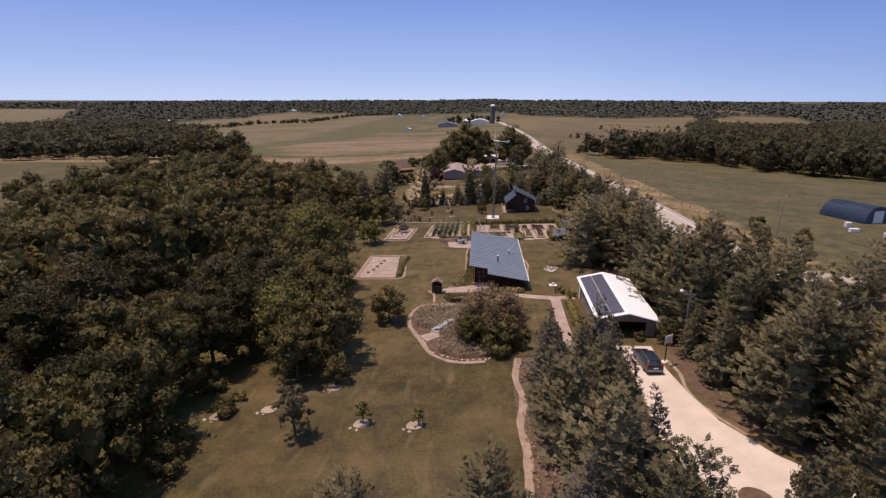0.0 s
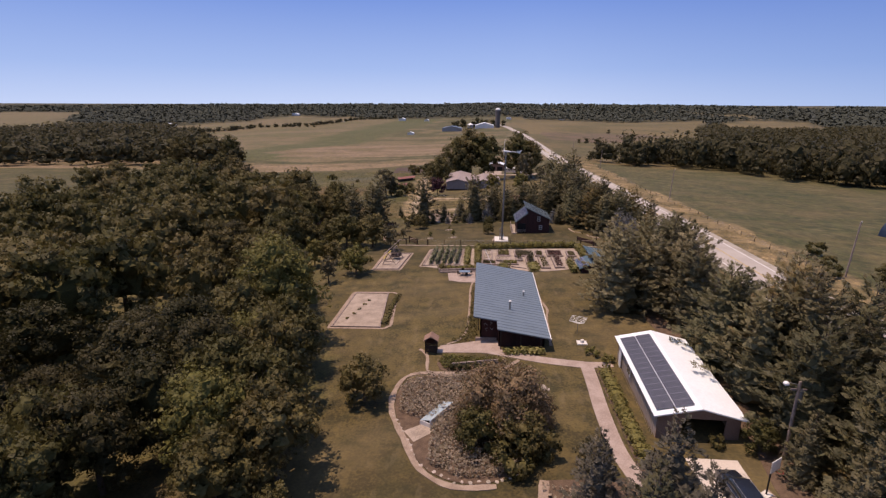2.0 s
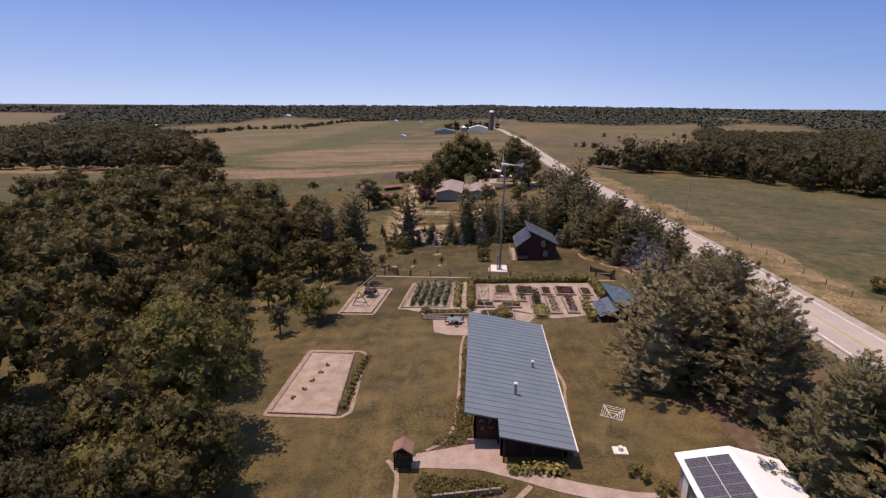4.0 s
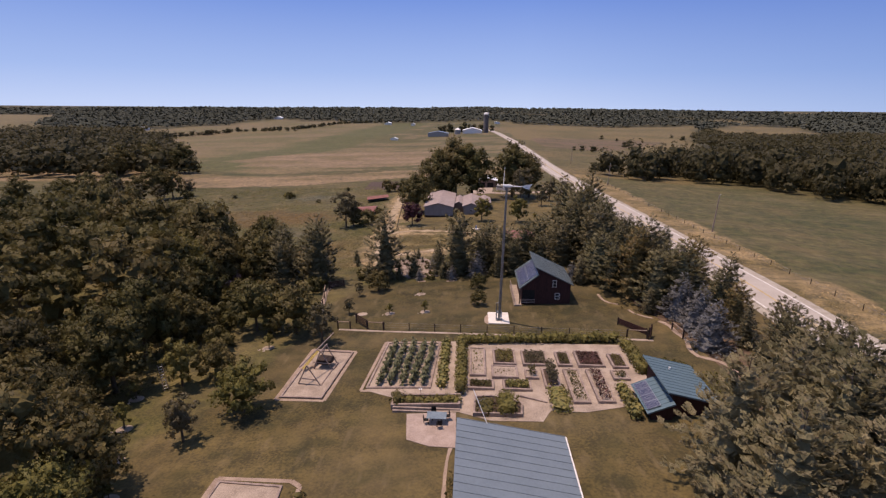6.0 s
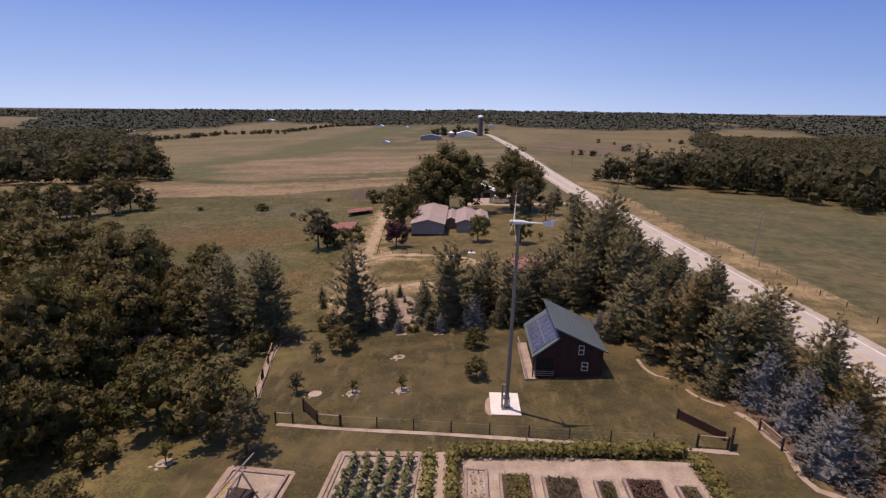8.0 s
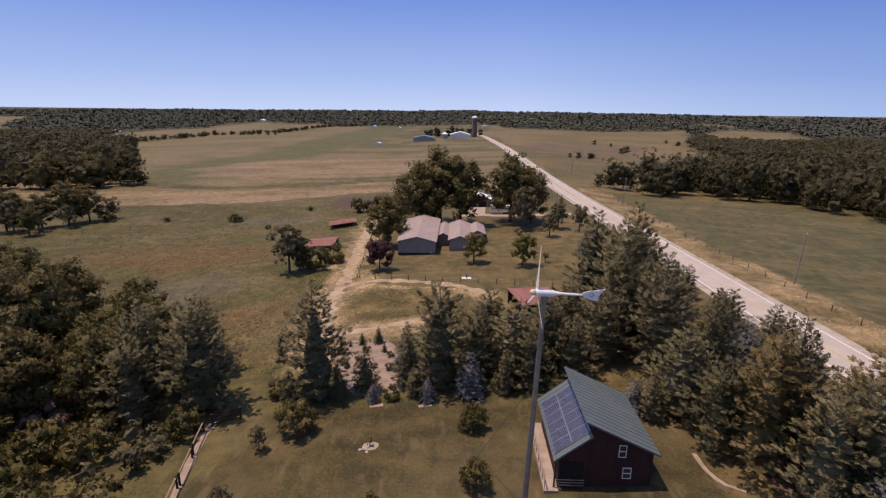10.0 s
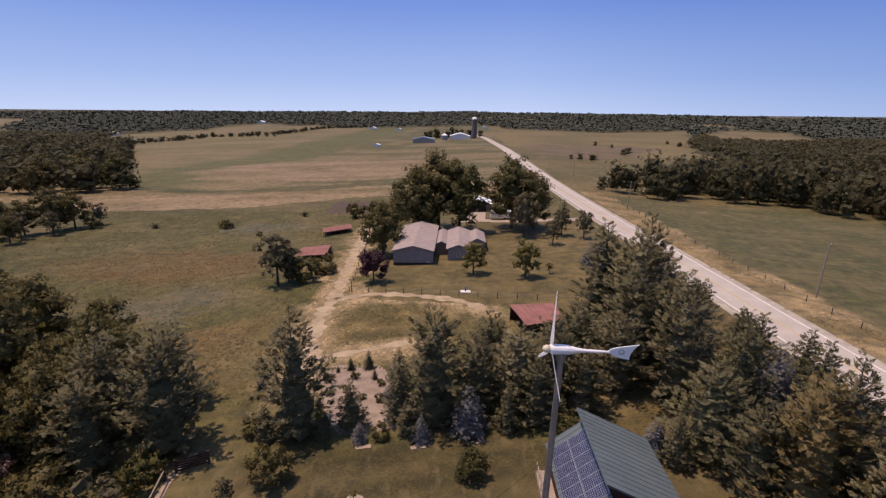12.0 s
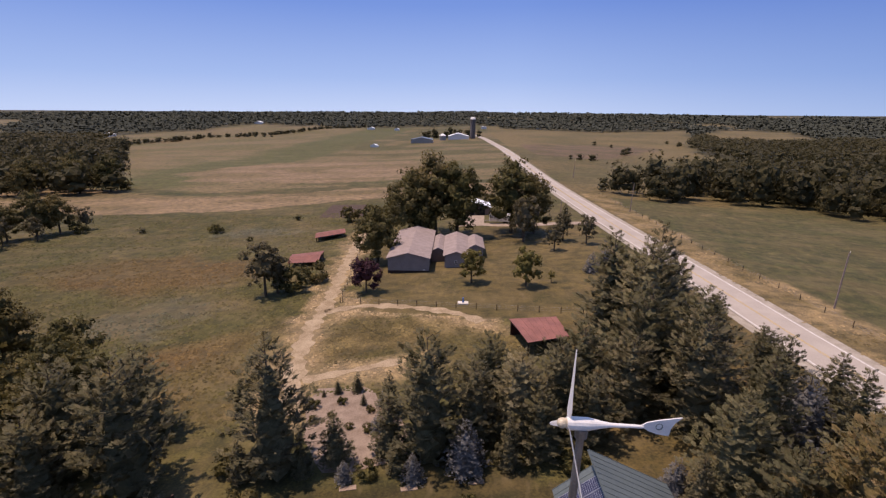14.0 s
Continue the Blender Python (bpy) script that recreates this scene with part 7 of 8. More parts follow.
    box(bm, (-0.24, -2.42, 0.74), (0.24, -2.37, 0.86))
    part("number_plate", bm, TRIM_WHITE, e, "plain pale plate")


build_car()


def yard_lamp(x, y, h):
    e = empty("yard_lamp_pole", pose(x, y, height(x, y)), "weathered wooden pole with a yard lamp and wires", "lamp pole")
    bm = bmesh.new()
    rod(bm, (0, 0, -0.5), (0, 0, h), 0.15, 0.11, 10)
    part("pole", bm, TIMBER, e)
    bm = bmesh.new()
    rod(bm, (0, 0, h - 0.3), (-0.9, 0, h - 0.1), 0.03)
    arm = part("arm", bm, GREY_STEEL, e)
    bm = bmesh.new()
    bmesh.ops.create_uvsphere(bm, u_segments=12, v_segments=7, radius=0.22, matrix=Matrix.Translation((-1.0, 0, h - 0.2)) @ Matrix.Diagonal((1, 1, 0.8, 1)))
    part("lamp_head", bm, WHITE_PAINT, arm, "pale lamp head")
    bm = bmesh.new()
    rod(bm, (0.25, 0.1, h - 1.8), (0.25, 0.1, h - 0.9), 0.19, None, 12)
    part("transformer", bm, GREY_STEEL, e, "grey transformer can")
    bm = bmesh.new()
    box(bm, (-0.6, -0.05, h - 0.75), (0.6, 0.05, h - 0.63))
    part("crossarm", bm, TIMBER, e)


yard_lamp(24.2, 55.8, 6.8)


def basketball_hoop(x, y):
    e = empty("basketball_hoop", pose(x, y, height(x, y), 0, 0, 35), "basketball backboard on a dark pole", "basketball hoop")
    bm = bmesh.new()
    rod(bm, (0, 0, -0.2), (0, 0, 2.6), 0.06)
    rod(bm, (0, 0, 2.5), (-0.5, -0.3, 3.0), 0.05)
    part("pole", bm, BLACK, e)
    bm = bmesh.new()
    box(bm, (-1.0, -0.42, 2.55), (0.2, -0.36, 3.5), None, 0.02)
    bb = part("backboard", bm, TRIM_WHITE, e, "white backboard with a red rim mark")
    bm = bmesh.new()
    for k in range(12):
        a, b = k * math.pi / 6, (k + 1) * math.pi / 6
        rod(bm, (-0.4 + 0.23 * math.cos(a), -0.7 + 0.23 * math.sin(a), 2.72), (-0.4 + 0.23 * math.cos(b), -0.7 + 0.23 * math.sin(b), 2.72), 0.012, None, 5)
    part("rim", bm, RED_PLASTIC, bb)
    bm = bmesh.new()
    box(bm, (-0.4, -0.3, -0.1), (0.4, 0.3, 0.15), None, 0.04)
    part("base", bm, CONCRETE, e)


basketball_hoop(20.6, 51.4)


def kiosk(x, y):
    e = empty("garden_kiosk", pose(x, y, height(x, y) + 0.02) @ Matrix.Scale(0.88, 4), "small dark wooden kiosk with a brown shingle roof", "kiosk")
    for sx in (-0.75, 0.75):
        for sy in (-0.55, 0.55):
            bm = bmesh.new()
            box(bm, (sx - 0.07, sy - 0.07, -0.2), (sx + 0.07, sy + 0.07, 1.95))
            part("post", bm, DARK_WOOD, e)
    for sy in (-0.5, 0.5):
        for k in range(5):
            bm = bmesh.new()
            box(bm, (-0.7, sy - 0.02, 0.15 + k * 0.2), (0.7, sy + 0.02, 0.31 + k * 0.2))
            part("slat", bm, DARK_WOOD, e)
    bm = bmesh.new()
    box(bm, (-0.68, 0.2, 1.2), (0.68, 0.26, 1.9))
    part("back_panel", bm, BARN_RED, e)
    bm = bmesh.new()
    prism(bm, [(-1.0, 1.9), (0, 2.55), (1.0, 1.9), (1.0, 2.0), (0, 2.66), (-1.0, 2.0)], -0.85, 0.85)
    part("roof", bm, material("brown_wood_shingles", (0.3, 0.19, 0.14), (0.2, 0.12, 0.09), 1, 9, 0.9), e, "brown wood-shingle roof")


kiosk(-6.1, 74.6)


def trebuchet(x, y):
    e = empty("play_trebuchet", pose(x, y, height(x, y) + 0.08, 0, 0, -8), "grey timber play trebuchet with a long throwing arm", "trebuchet")
    segs = [((-1.3, -3.0, 0), (1.4, -3.0, 0)), ((-1.3, -3.0, 0), (-0.2, -2.9, 2.3)), ((1.4, -3.0, 0), (-0.2, -2.9, 2.3)), ((-1.1, -3.0, 0.7), (0.9, -3.0, 0.7)),
            ((-1.1, 0.6, 0), (-0.1, 0.6, 2.4)), ((1.2, 0.6, 0), (-0.1, 0.6, 2.4)), ((-1.1, 2.2, 0), (-0.1, 2.2, 2.4)), ((1.2, 2.2, 0), (-0.1, 2.2, 2.4)), ((-1.2, 0.6, 0.2), (-1.2, 2.2, 0.2)), ((1.3, 0.6, 0.2), (1.3, 2.2, 0.2)), ((-0.1, 0.4, 2.4), (-0.1, 2.4, 2.4)), ((-1.1, 0.6, 0.8), (1.1, 0.6, 0.8)), ((-1.1, 2.2, 0.8), (1.1, 2.2, 0.8)),
            ((1.4, -3.0, 0.1), (1.2, 0.6, 0.1))]
    for a, b in segs:
        bm = bmesh.new()
        rod(bm, a, b, 0.075, None, 6)
        part("beam", bm, TIMBER, e)
    bm = bmesh.new()
    rod(bm, (-0.9, -3.2, 2.2), (0.5, 3.1, 3.6), 0.09, 0.06, 8)
    part("throwing_arm", bm, TIMBER, e)
    bm = bmesh.new()
    box(bm, (-0.8, 0.7, 0.5), (0.9, 2.1, 1.1), None, 0.05)
    part("counterweight", bm, DARK_WOOD, e)
    bm = bmesh.new()
    prev = None
    for k in range(9):
        t = k / 8
        row = [bm.verts.new((-2.3 + t * 0.7, -0.2 + t * 2.6, 0.25 + t * 1.1)), bm.verts.new((-1.85 + t * 0.7, -0.3 + t * 2.6, 0.25 + t * 1.1))]
        if prev:
            bm.faces.new((prev[0], prev[1], row[1], row[0]))
        prev = row
    bmesh.ops.solidify(bm, geom=bm.faces[:], thickness=0.06)
    part("slide", bm, material("yellow_plastic", (0.62, 0.47, 0.13), None, 2, 8, 0.5), e, "yellow plastic slide")


trebuchet(-17.6, 114.6)


def clothes_dryer(x, y):
    e = empty("clothes_dryer", pose(x, y, height(x, y)), "square rotary clothes dryer with line cords", "clothes dryer")
    bm = bmesh.new()
    rod(bm, (0, 0, -0.1), (0, 0, 1.6), 0.03)
    part("pole", bm, GREY_STEEL, e)
    ends = [(1.3 * math.cos(a), 1.3 * math.sin(a), 2.0) for a in (0.4, 1.97, 3.54, 5.11)]
    for p in ends:
        bm = bmesh.new()
        rod(bm, (0, 0, 1.4), p, 0.025)
        part("arm", bm, WHITE_PAINT, e)
    for f in (0.45, 0.65, 0.85, 1.0):
        bm = bmesh.new()
        for p, q in zip(ends, ends[1:] + ends[:1]):
            rod(bm, (p[0] * f, p[1] * f, 1.4 + 0.6 * f), (q[0] * f, q[1] * f, 1.4 + 0.6 * f), 0.018, None, 4)
        part("cord", bm, WHITE_PAINT, e)


clothes_dryer(12, 79.6)
bm = bmesh.new()
box(bm, (11.5, 76.3, 0.6), (12.7, 77.3, 1.42), None, 0.03)
rod(bm, (12.1, 76.8, 1.4), (12.1, 76.8, 1.75), 0.25, 0.2, 12)
tagged(part("well_cover", bm, CONCRETE), "pale concrete well cover on the lawn", "well cover")


def cold_frame(x, y):
    e = empty("cold_frame", pose(x, y, height(x, y) + 0.05, 0, 0, -30), "glazed cold frame standing in the island bed", "cold frame")
    for a, b in (((-0.6, -1.9, 0), (-0.52, 1.9, 0.35)), ((0.52, -1.9, 0), (0.6, 1.9, 0.75)), ((-0.52, -1.9, 0), (0.52, -1.82, 0.45)), ((-0.52, 1.82, 0), (0.52, 1.9, 0.45))):
        bm = bmesh.new()
        box(bm, a, b)
        part("board", bm, TRIM_WHITE, e)
    for k in range(3):
        bm = bmesh.new()
        m = Matrix.Translation((0, -1.25 + k * 1.25, 0.58)) @ Matrix.Rotation(math.radians(-18), 4, "Y")
        box(bm, (-0.6, -0.6, 0), (0.6, 0.6, 0.03), m)
        part("glazed_sash", bm, material("pale_frame_glass", (0.42, 0.5, 0.5), (0.33, 0.4, 0.41), 1, 6, 0.12, bump=0, spec=0.7), e, "pale blue-green glass sash")


cold_frame(-4.2, 61)


def tree_ladder(x, y):
    e = empty("ladder", pose(x, y, height(x, y), -20, -8, 30), "pale wooden ladder leaning against a tree", "ladder")
    for s in (-0.22, 0.22):
        bm = bmesh.new()
        box(bm, (s - 0.03, -0.04, 0), (s + 0.03, 0.04, 3.0), None, 0.01)
        part("side_rail", bm, TIMBER, e)
    for k in range(9):
        bm = bmesh.new()
        rod(bm, (-0.22, 0, 0.25 + 0.31 * k), (0.22, 0, 0.25 + 0.31 * k), 0.03, None, 6)
        part("rung", bm, TRIM_WHITE, e)


tree_ladder(-34, 110.6)


def patio_table(x, y):
    e = empty("patio_table", pose(x, y, height(x, y) + 0.07), "rectangular glass-topped patio table with dark legs", "table")
    bm = bmesh.new()
    box(bm, (-0.95, -0.6, 0.7), (0.95, 0.6, 0.73), None, 0.01)
    part("tabletop", bm, material("pale_table_glass", (0.2, 0.25, 0.27), (0.14, 0.18, 0.2), 1, 6, 0.15, bump=0, spec=0.7), e, "pale blue-green glass top")
    for k in range(4):
        a = k * math.pi / 2 + 0.4
        bm = bmesh.new()
        rod(bm, (0.5 * math.cos(a), 0.5 * math.sin(a), 0), (0.4 * math.cos(a), 0.4 * math.sin(a), 0.68), 0.03)
        part("leg", bm, BLACK, e)


def patio_chair():
    e = empty("patio_chair", pose(0, 0, 0), "dark metal patio chair", "chair", "chairs round the patio table")
    bm = bmesh.new()
    box(bm, (-0.24, -0.24, 0.42), (0.24, 0.24, 0.46), None, 0.01)
    part("seat", bm, BLACK, e)
    bm = bmesh.new()
    box(bm, (-0.24, 0.22, 0.46), (0.24, 0.25, 0.92), None, 0.01)
    part("backrest", bm, BLACK, e)
    for sx in (-0.21, 0.21):
        for sy in (-0.21, 0.21):
            bm = bmesh.new()
            rod(bm, (sx, sy, 0), (sx, sy, 0.42), 0.015, None, 5)
            part("leg", bm, BLACK, e)
    return e


patio_table(-3.2, 104.4)
bm = bmesh.new()
rod(bm, (1.5, 99.0, 3.6), (0.2, 100.4, 6.2), 0.035, 0.03, 8)
mast = tagged(part("roof_mast", bm, WHITE_PAINT), "thin pale leaning mast on the house roof", "mast")
bm = bmesh.new()
rod(bm, (0.55, 99.7, 5.5), (1.15, 100.3, 5.4), 0.025, None, 6)
part("crossbar", bm, GREY_STEEL, mast)
sprinkler = empty("garden_sprinkler", pose(-5.2, 108.9, height(-5.2, 108.9)), "white ring sprinkler on a thin stake", "sprinkler")
bm = bmesh.new()
rod(bm, (0, 0, -0.1), (0, 0, 1.0), 0.025, None, 6)
part("stake", bm, GREY_STEEL, sprinkler)
bm = bmesh.new()
for k in range(10):
    a, b = k * math.pi / 5, (k + 1) * math.pi / 5
    rod(bm, (0.16 * math.cos(a), 0.16 * math.sin(a), 1.02), (0.16 * math.cos(b), 0.16 * math.sin(b), 1.02), 0.035, None, 6)
part("ring", bm, WHITE_PAINT, sprinkler, "white ring head")
ch = patio_chair()
for k in range(4):
    a = k * 1.57 + 0.3
    x, y = -3.2 + 1.05 * math.cos(a), 104.4 + 1.05 * math.sin(a)
    copy_thing(ch, Matrix.Translation((x, y, height(x, y) + 0.07)) @ Matrix.Rotation(a - 1.57, 4, "Z"))
for o in (*ch.children_recursive, ch):
    bpy.data.objects.remove(o)


# ---- the neighbouring farm ----
def gable_house(name, x0, x1, y0, y1, zg, ze, zr, wallmat, roofmat, label, cat, base=None, over=0.35):
    """A plain house with its ridge along y."""
    e = empty(name, pose(0, 0, 0), label, cat)
    xm = (x0 + x1) / 2
    for y in (y0, y1 - 0.18):
        bm = bmesh.new()
        prism(bm, [(x0, zg - 0.5), (x1, zg - 0.5), (x1, ze), (xm, zr - 0.12), (x0, ze)], y, y + 0.18)
        part("wall", bm, wallmat, e)
    for x in (x0, x1 - 0.18):
        bm = bmesh.new()
        box(bm, (x, y0 + 0.18, zg - 0.5), (x + 0.18, y1 - 0.18, ze))
        part("wall", bm, wallmat, e)
    if base:
        bm = bmesh.new()
        box(bm, (x0 - 0.03, y0 - 0.03, zg - 0.5), (x1 + 0.03, y1 + 0.03, zg + 0.5))
        part("foundation", bm, base, e, "dark foundation band")
    k = (zr - ze) / (xm - x0)
    for s, xe in ((-1, x0 - over), (1, x1 + over)):
        seam_roof("roof", e, ((xe, y0 - over, ze - over * k + 0.05), (xe, y1 + over, ze - over * k + 0.05), (xm, y1 + over, zr + 0.05), (xm, y0 - over, zr + 0.05)), roofmat, 0, 0.15)
    return e


fh = gable_house("farmhouse", -14.4, -5.8, 214.6, 240, -3.1, 0.2, 1.3, SIDING_GREY, ROOF_SHINGLE, "grey single-storey farmhouse with a brown shingle roof", "house", DARK_WOOD)
window(fh, -6.8, 214.6, -2.4, 0.4, 0.3, -1)
for y in (219, 224, 229):
    bm = bmesh.new()
    box(bm, (-5.8, y, -2.2), (-5.72, y + 1.2, -1.0))
    part("window", bm, GLASS, fh)
gable_house("farmhouse_link", -5.6, -2.8, 223, 236, -3.0, -0.4, 0.3, SIDING_BROWN, ROOF_SHINGLE, "low brown linking passage of the farmhouse", "house")
ax = gable_house("farmhouse_annex", -2.6, 2.4, 217.6, 236, -2.8, 0.0, 0.9, SIDING_GREY, ROOF_SHINGLE, "small grey farmhouse annex with a brown shingle roof", "house")
window(ax, -0.2, 217.6, -1.5, 0.6, 0.8, -1)
gable_house("farmhouse_porch", 2.5, 6.0, 225, 235, -2.7, -0.2, 0.6, SIDING_GREY, ROOF_SHINGLE, "side porch of the farmhouse annex under shingles", "porch")


def lean_shed(name, pts, z, h, drop, label, roofmat=ROOF_RED, wallmat=BARN_RED, ridge=0.5):
    """A low open-sided shed: four posts and a low-pitched roof over a plan of four corners."""
    e = empty(name, pose(0, 0, 0), label, "shed")
    c = [Vector((x, y, z + h - (drop if i < 2 else 0))) for i, (x, y) in enumerate(pts)]
    m1, m2 = (c[0] + c[3]) / 2 + Vector((0, 0, ridge)), (c[1] + c[2]) / 2 + Vector((0, 0, ridge))
    seam_roof("roof", e, (c[0], c[1], m2, m1), roofmat, 0.8, 0.1)
    seam_roof("roof", e, (c[3], c[2], m2, m1), roofmat, 0.8, 0.1)
    cx, cy = sum(p[0] for p in pts) / 4, sum(p[1] for p in pts) / 4
    q = [(cx + (x - cx) * 0.92, cy + (y - cy) * 0.92) for x, y in pts]
    for i in range(4):
        bm = bmesh.new()
        rod(bm, (*q[i], z - 0.4), (*q[i], z + h - 0.2), 0.1)
        part("post", bm, DARK_WOOD, e)
    for i in (2,):
        wall("wall", e, (q[i], q[(i + 1) % 4]), z - 0.3, [(0, z + h - drop - 0.15), (1, z + h - drop - 0.15)], wallmat, 0.08)


lean_shed("red_roof_shed", [(9.3, 173.1), (15, 175.3), (14.5, 181.9), (7.6, 180.7)], -0.95, 2.1, 0.05, "low open shed with a rusty red metal roof", ridge=0.12)
lean_shed("rusty_shed", [(-38.6, 246.5), (-31.6, 253), (-33, 257.5), (-39.6, 251.5)], -5.2, 1.6, 0.2, "low shed with a rusty red roof in rough grass", ROOF_RED, SIDING_GREY)
lean_shed("collapsed_shed", [(-37.6, 220.5), (-31.2, 222), (-31.6, 229.5), (-38.2, 226)], -4.2, 1.5, 0.5, "sagging old shed with a rusty pinkish roof", ROOF_RED, TIMBER)
mg = gable_house("machine_garage", 1, 11, 281, 290, -4.0, -1.0, 0.5, SIDING_BROWN, ROOF_WHITE, "dark farm garage with two open bays and a pale roof", "garage")
# black slabs on the uncut front wall stand for the shade in the bays
for x in (3.0, 6.6):
    bm = bmesh.new()
    box(bm, (x, 280.9, -4.2), (x + 2.6, 281.06, -1.7))
    part("bay_opening", bm, BLACK, mg)


def trailer():
    e = empty("livestock_trailer", pose(14, 266, height(14, 266), 0, 0, -6), "long white livestock trailer with slotted sides", "trailer")
    bm = bmesh.new()
    box(bm, (-4.2, -1.2, 0.7), (4.2, 1.2, 2.9), None, 0.15)
    part("body", bm, WHITE_PAINT, e)
    # black strips on the closed body stand for the shade inside its slots
    for k in range(7):
        bm = bmesh.new()
        box(bm, (-3.8 + k * 1.1, -1.23, 1.9), (-3.0 + k * 1.1, -1.2, 2.2))
        part("slot", bm, BLACK, e)
    for x in (0.4, 1.3):
        for s in (-1, 1):
            bm = bmesh.new()
            rod(bm, (x, s * 1.2, 0.4), (x, s * 0.95, 0.4), 0.4, None, 14)
            part("wheel", bm, RUBBER, e)
    bm = bmesh.new()
    rod(bm, (-4.2, 0, 0.7), (-5.6, 0, 0.6), 0.08)
    rod(bm, (-5.3, 0, 0.6), (-5.3, 0, 0), 0.06)
    part("tow_bar", bm, GREY_STEEL, e)


trailer()
bm = bmesh.new()
box(bm, (0.3, 193.9, -2.2), (2.1, 195.1, -1.75), None, 0.05)
w = tagged(part("well_slab", bm, CONCRETE), "pale concrete slab with a blue hydrant", "well")
bm = bmesh.new()
rod(bm, (1.2, 194.5, -1.8), (1.2, 194.5, -0.9), 0.16, 0.12, 10)
part("hydrant", bm, material("blue_paint", (0.08, 0.2, 0.5), None, 2, 10, 0.5), w, "bright blue hydrant")


def utility_pole(x, y, h, arm=True, tilt=0.0):
    e = empty("utility_pole", pose(x, y, height(x, y), 0, tilt, 0), "weathered grey wooden utility pole beside the field", "utility pole", "roadside utility poles")
    bm = bmesh.new()
    rod(bm, (0, 0, -0.5), (0, 0, h), 0.16, 0.1, 9)
    part("pole", bm, TIMBER, e)
    bm = bmesh.new()
    rod(bm, (0.12, 0, h - 0.1), (0.12, 0, h + 0.15), 0.05)
    part("insulator", bm, WHITE_PAINT, e)


for x, y in ((60.5, 105), (61.4, 192), (58.5, 285), (62, 390)):
    utility_pole(x, y, 9.5, True, 3)
utility_pole(1.6, 272, 6)
utility_pole(30.5, 262, 7)


def silo(x, y):
    z = height(x, y)
    e = empty("silo", pose(x, y, z), "tall dark concrete silo with a domed metal top", "silo")
    bm = bmesh.new()
    rod(bm, (0, 0, -1), (0, 0, 30), 4.2, None, 24)
    part("barrel", bm, material("dark_silo_staves", (0.13, 0.115, 0.11), (0.085, 0.075, 0.07), 0.5, 4, 0.9), e)
    bm = bmesh.new()
    bmesh.ops.create_uvsphere(bm, u_segments=24, v_segments=10, radius=4.3, matrix=Matrix.Translation((0, 0, 30)) @ Matrix.Diagonal((1, 1, 0.75, 1)))
    part("dome", bm, WHITE_PAINT, e, "pale domed cap")


silo(22.5, 942)
z = height(0, 930)
gable_house("white_barn", -16, 16, 925, 955, z, z + 5, z + 9.5, TRIM_WHITE, ROOF_WHITE, "white-roofed barn beside the silo", "barn")
z = height(-46, 850)
gable_house("grey_barn", -66, -36, 835, 858, z, z + 5, z + 8, GREY_STEEL, ROOF_BLUE, "long grey metal barn at the far farm", "barn")
z = height(-20, 920)
e = empty("grain_bin", pose(-24, 915, z), "round metal grain bin with a cone roof", "grain bin")
bm = bmesh.new()
rod(bm, (0, 0, -0.5), (0, 0, 7), 5, None, 20)
part("barrel", bm, GREY_STEEL, e)
bm = bmesh.new()
rod(bm, (0, 0, 7), (0, 0, 10), 5.3, 0.5, 20)
part("cone_roof", bm, WHITE_PAINT, e)


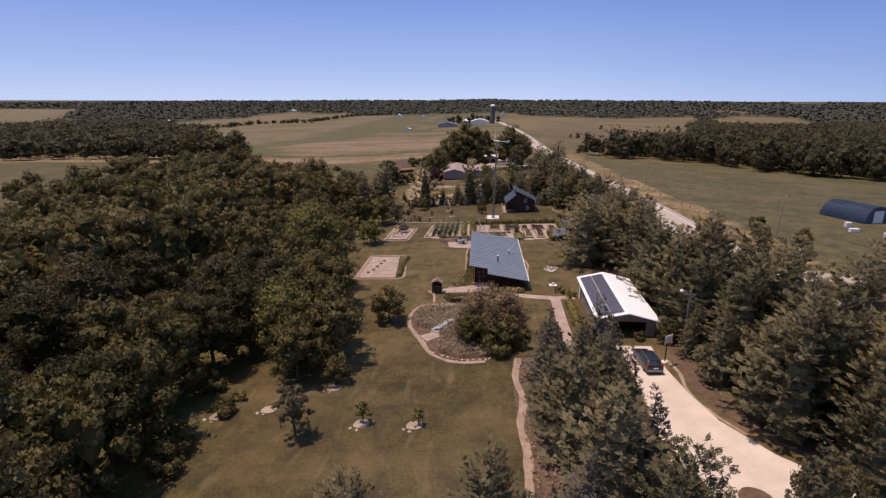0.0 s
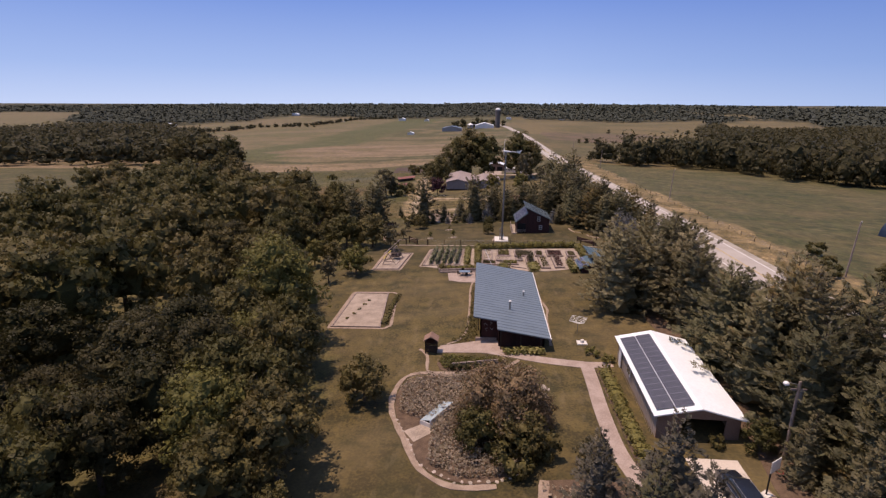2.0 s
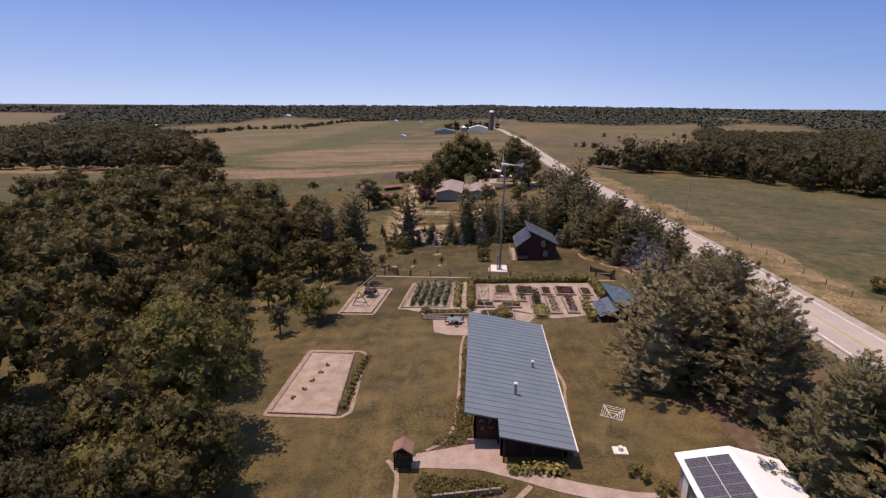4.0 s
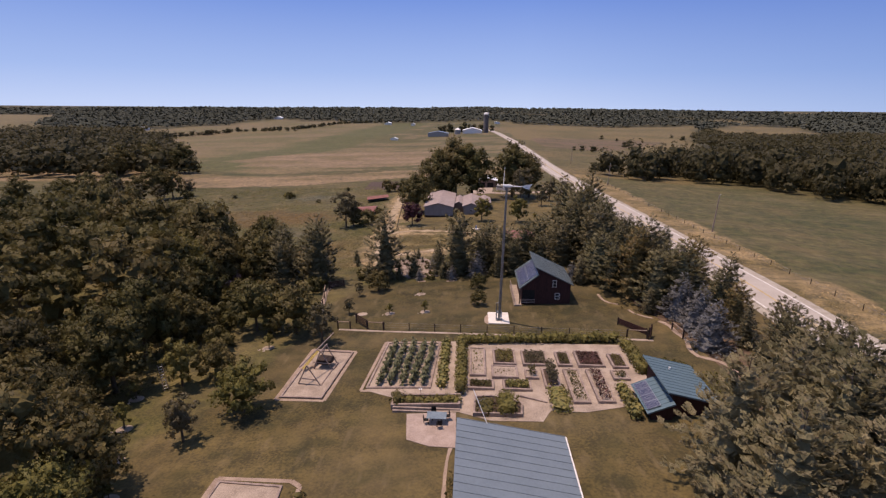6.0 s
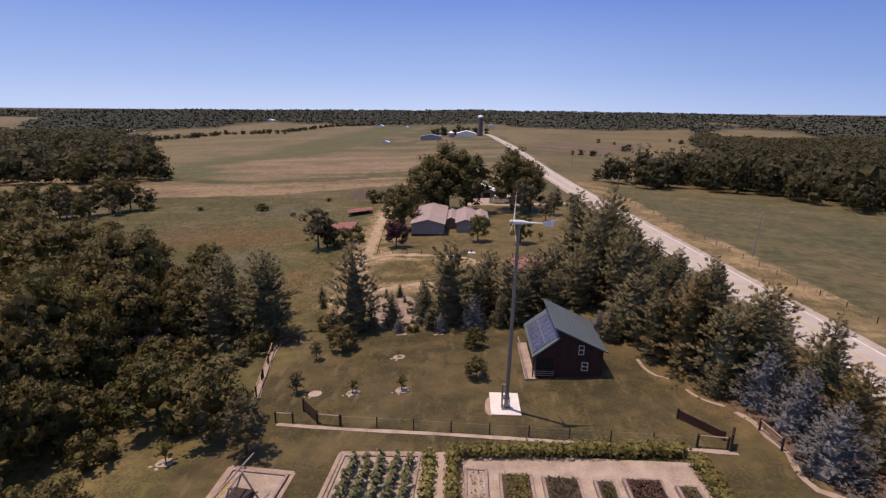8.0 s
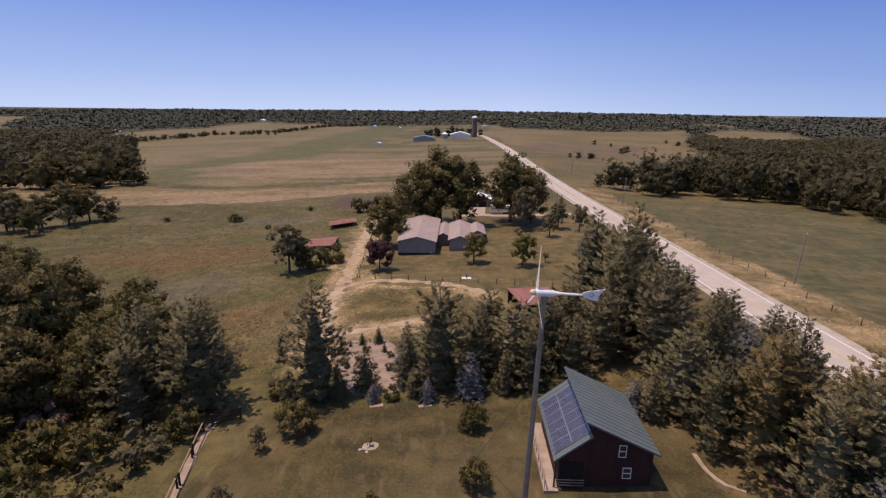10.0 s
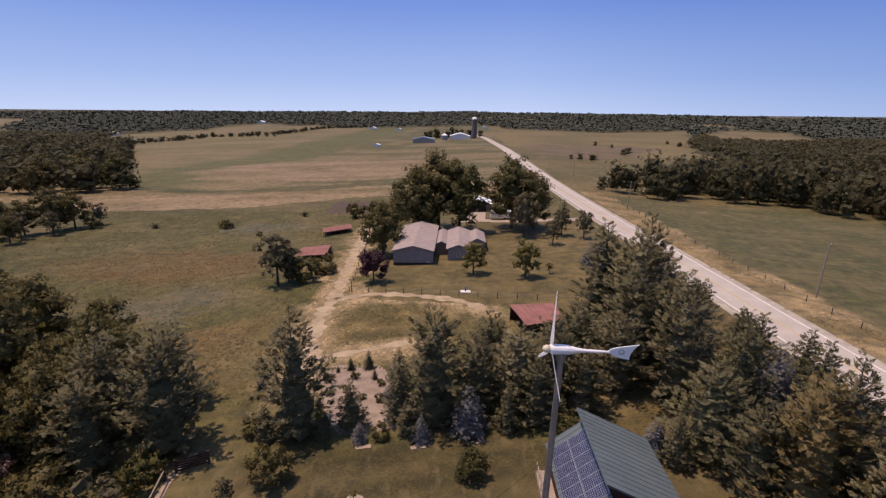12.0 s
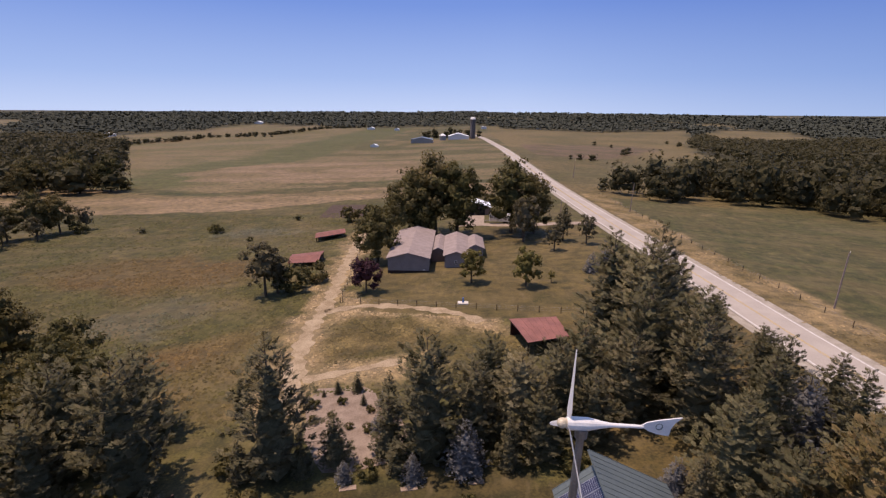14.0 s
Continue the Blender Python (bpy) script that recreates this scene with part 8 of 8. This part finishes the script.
def quonset(x, y):
    e = empty("quonset_hut", pose(x, y, height(x, y), 0, 0, 20), "blue arched metal hut with a white end wall", "metal hut")
    n, r, ln = 16, 4.7, 12
    bm = bmesh.new()
    pts = [(r * math.cos(math.pi * k / n), r * 0.95 * math.sin(math.pi * k / n)) for k in range(n + 1)]
    a = [bm.verts.new((px, 0, pz - 0.1)) for px, pz in pts]
    b = [bm.verts.new((px, ln, pz - 0.1)) for px, pz in pts]
    for i in range(n):
        bm.faces.new((a[i], a[i + 1], b[i + 1], b[i]))
    bmesh.ops.solidify(bm, geom=bm.faces[:], thickness=0.1)
    part("arched_roof", bm, material("blue_arch_steel", (0.05, 0.085, 0.15), (0.035, 0.06, 0.11), 0.6, 5, 0.5, bump=0.05), e)
    bm = bmesh.new()
    prism(bm, [(px * 0.98, pz * 0.98 - 0.1) for px, pz in pts], 0.15, 0.3)
    ew = part("end_wall", bm, material("blue_end_wall", (0.06, 0.09, 0.13), None, 1, 6, 0.7), e)
    bm = bmesh.new()
    box(bm, (-1.6, 0.05, -0.1), (1.8, 0.14, 3.2))
    part("door", bm, TRIM_WHITE, ew, "large white sliding door")


quonset(103, 136)
for x, y, sx, sy, sz in ((90, 128, 1.2, 1.0, 1.2), (87, 122, 2, 1, 0.8), (92, 118, 1.0, 1, 1.0)):
    bm = bmesh.new()
    box(bm, (x, y, height(x, y) - 0.1), (x + sx, y + sy, height(x, y) + sz), None, 0.08)
    tagged(part("storage_crate", bm, TRIM_WHITE), "pale weathered crate by the metal hut", "crate")
for x, y, w, h in ((-668, 974, 14, 7), (-697, 1118, 16, 8), (-250, 1546, 18, 8), (229, 1670, 16, 8), (60, 1500, 14, 7), (-170, 1500, 12, 7), (-110, 760, 9, 4), (310, 2090, 20, 9), (-760, 2050, 26, 10)):
    z = height(x, y)
    gable_house("distant_farmhouse", x, x + w, y, y + w, z, z + h * 0.6, z + h, TRIM_WHITE, ROOF_WHITE, "white farmhouse far off among the woods", "house")
grove([("oak", 62, 98.5, 5), ("shrub", 58, 104.5, 2.4), ("pine", 57.5, 71, 11), ("shrub", 64.5, 120, 3), ("shrub", 62, 112, 2.2), ("ash", 21.5, 27.5, 7), ("round", 22.6, 56.5, 3), ("shrub", 19.5, 57, 1.2), ("shrub_light", 14, 71.5, 1.3), ("shrub_light", 12.6, 73.5, 1.2), ("round", 36, 31, 7), ("round", 24.5, 30, 4)], "roadside bushes and trees")
for ob in MODELS.values():
    for o in (*ob.children_recursive, ob):
        bpy.data.objects.remove(o)
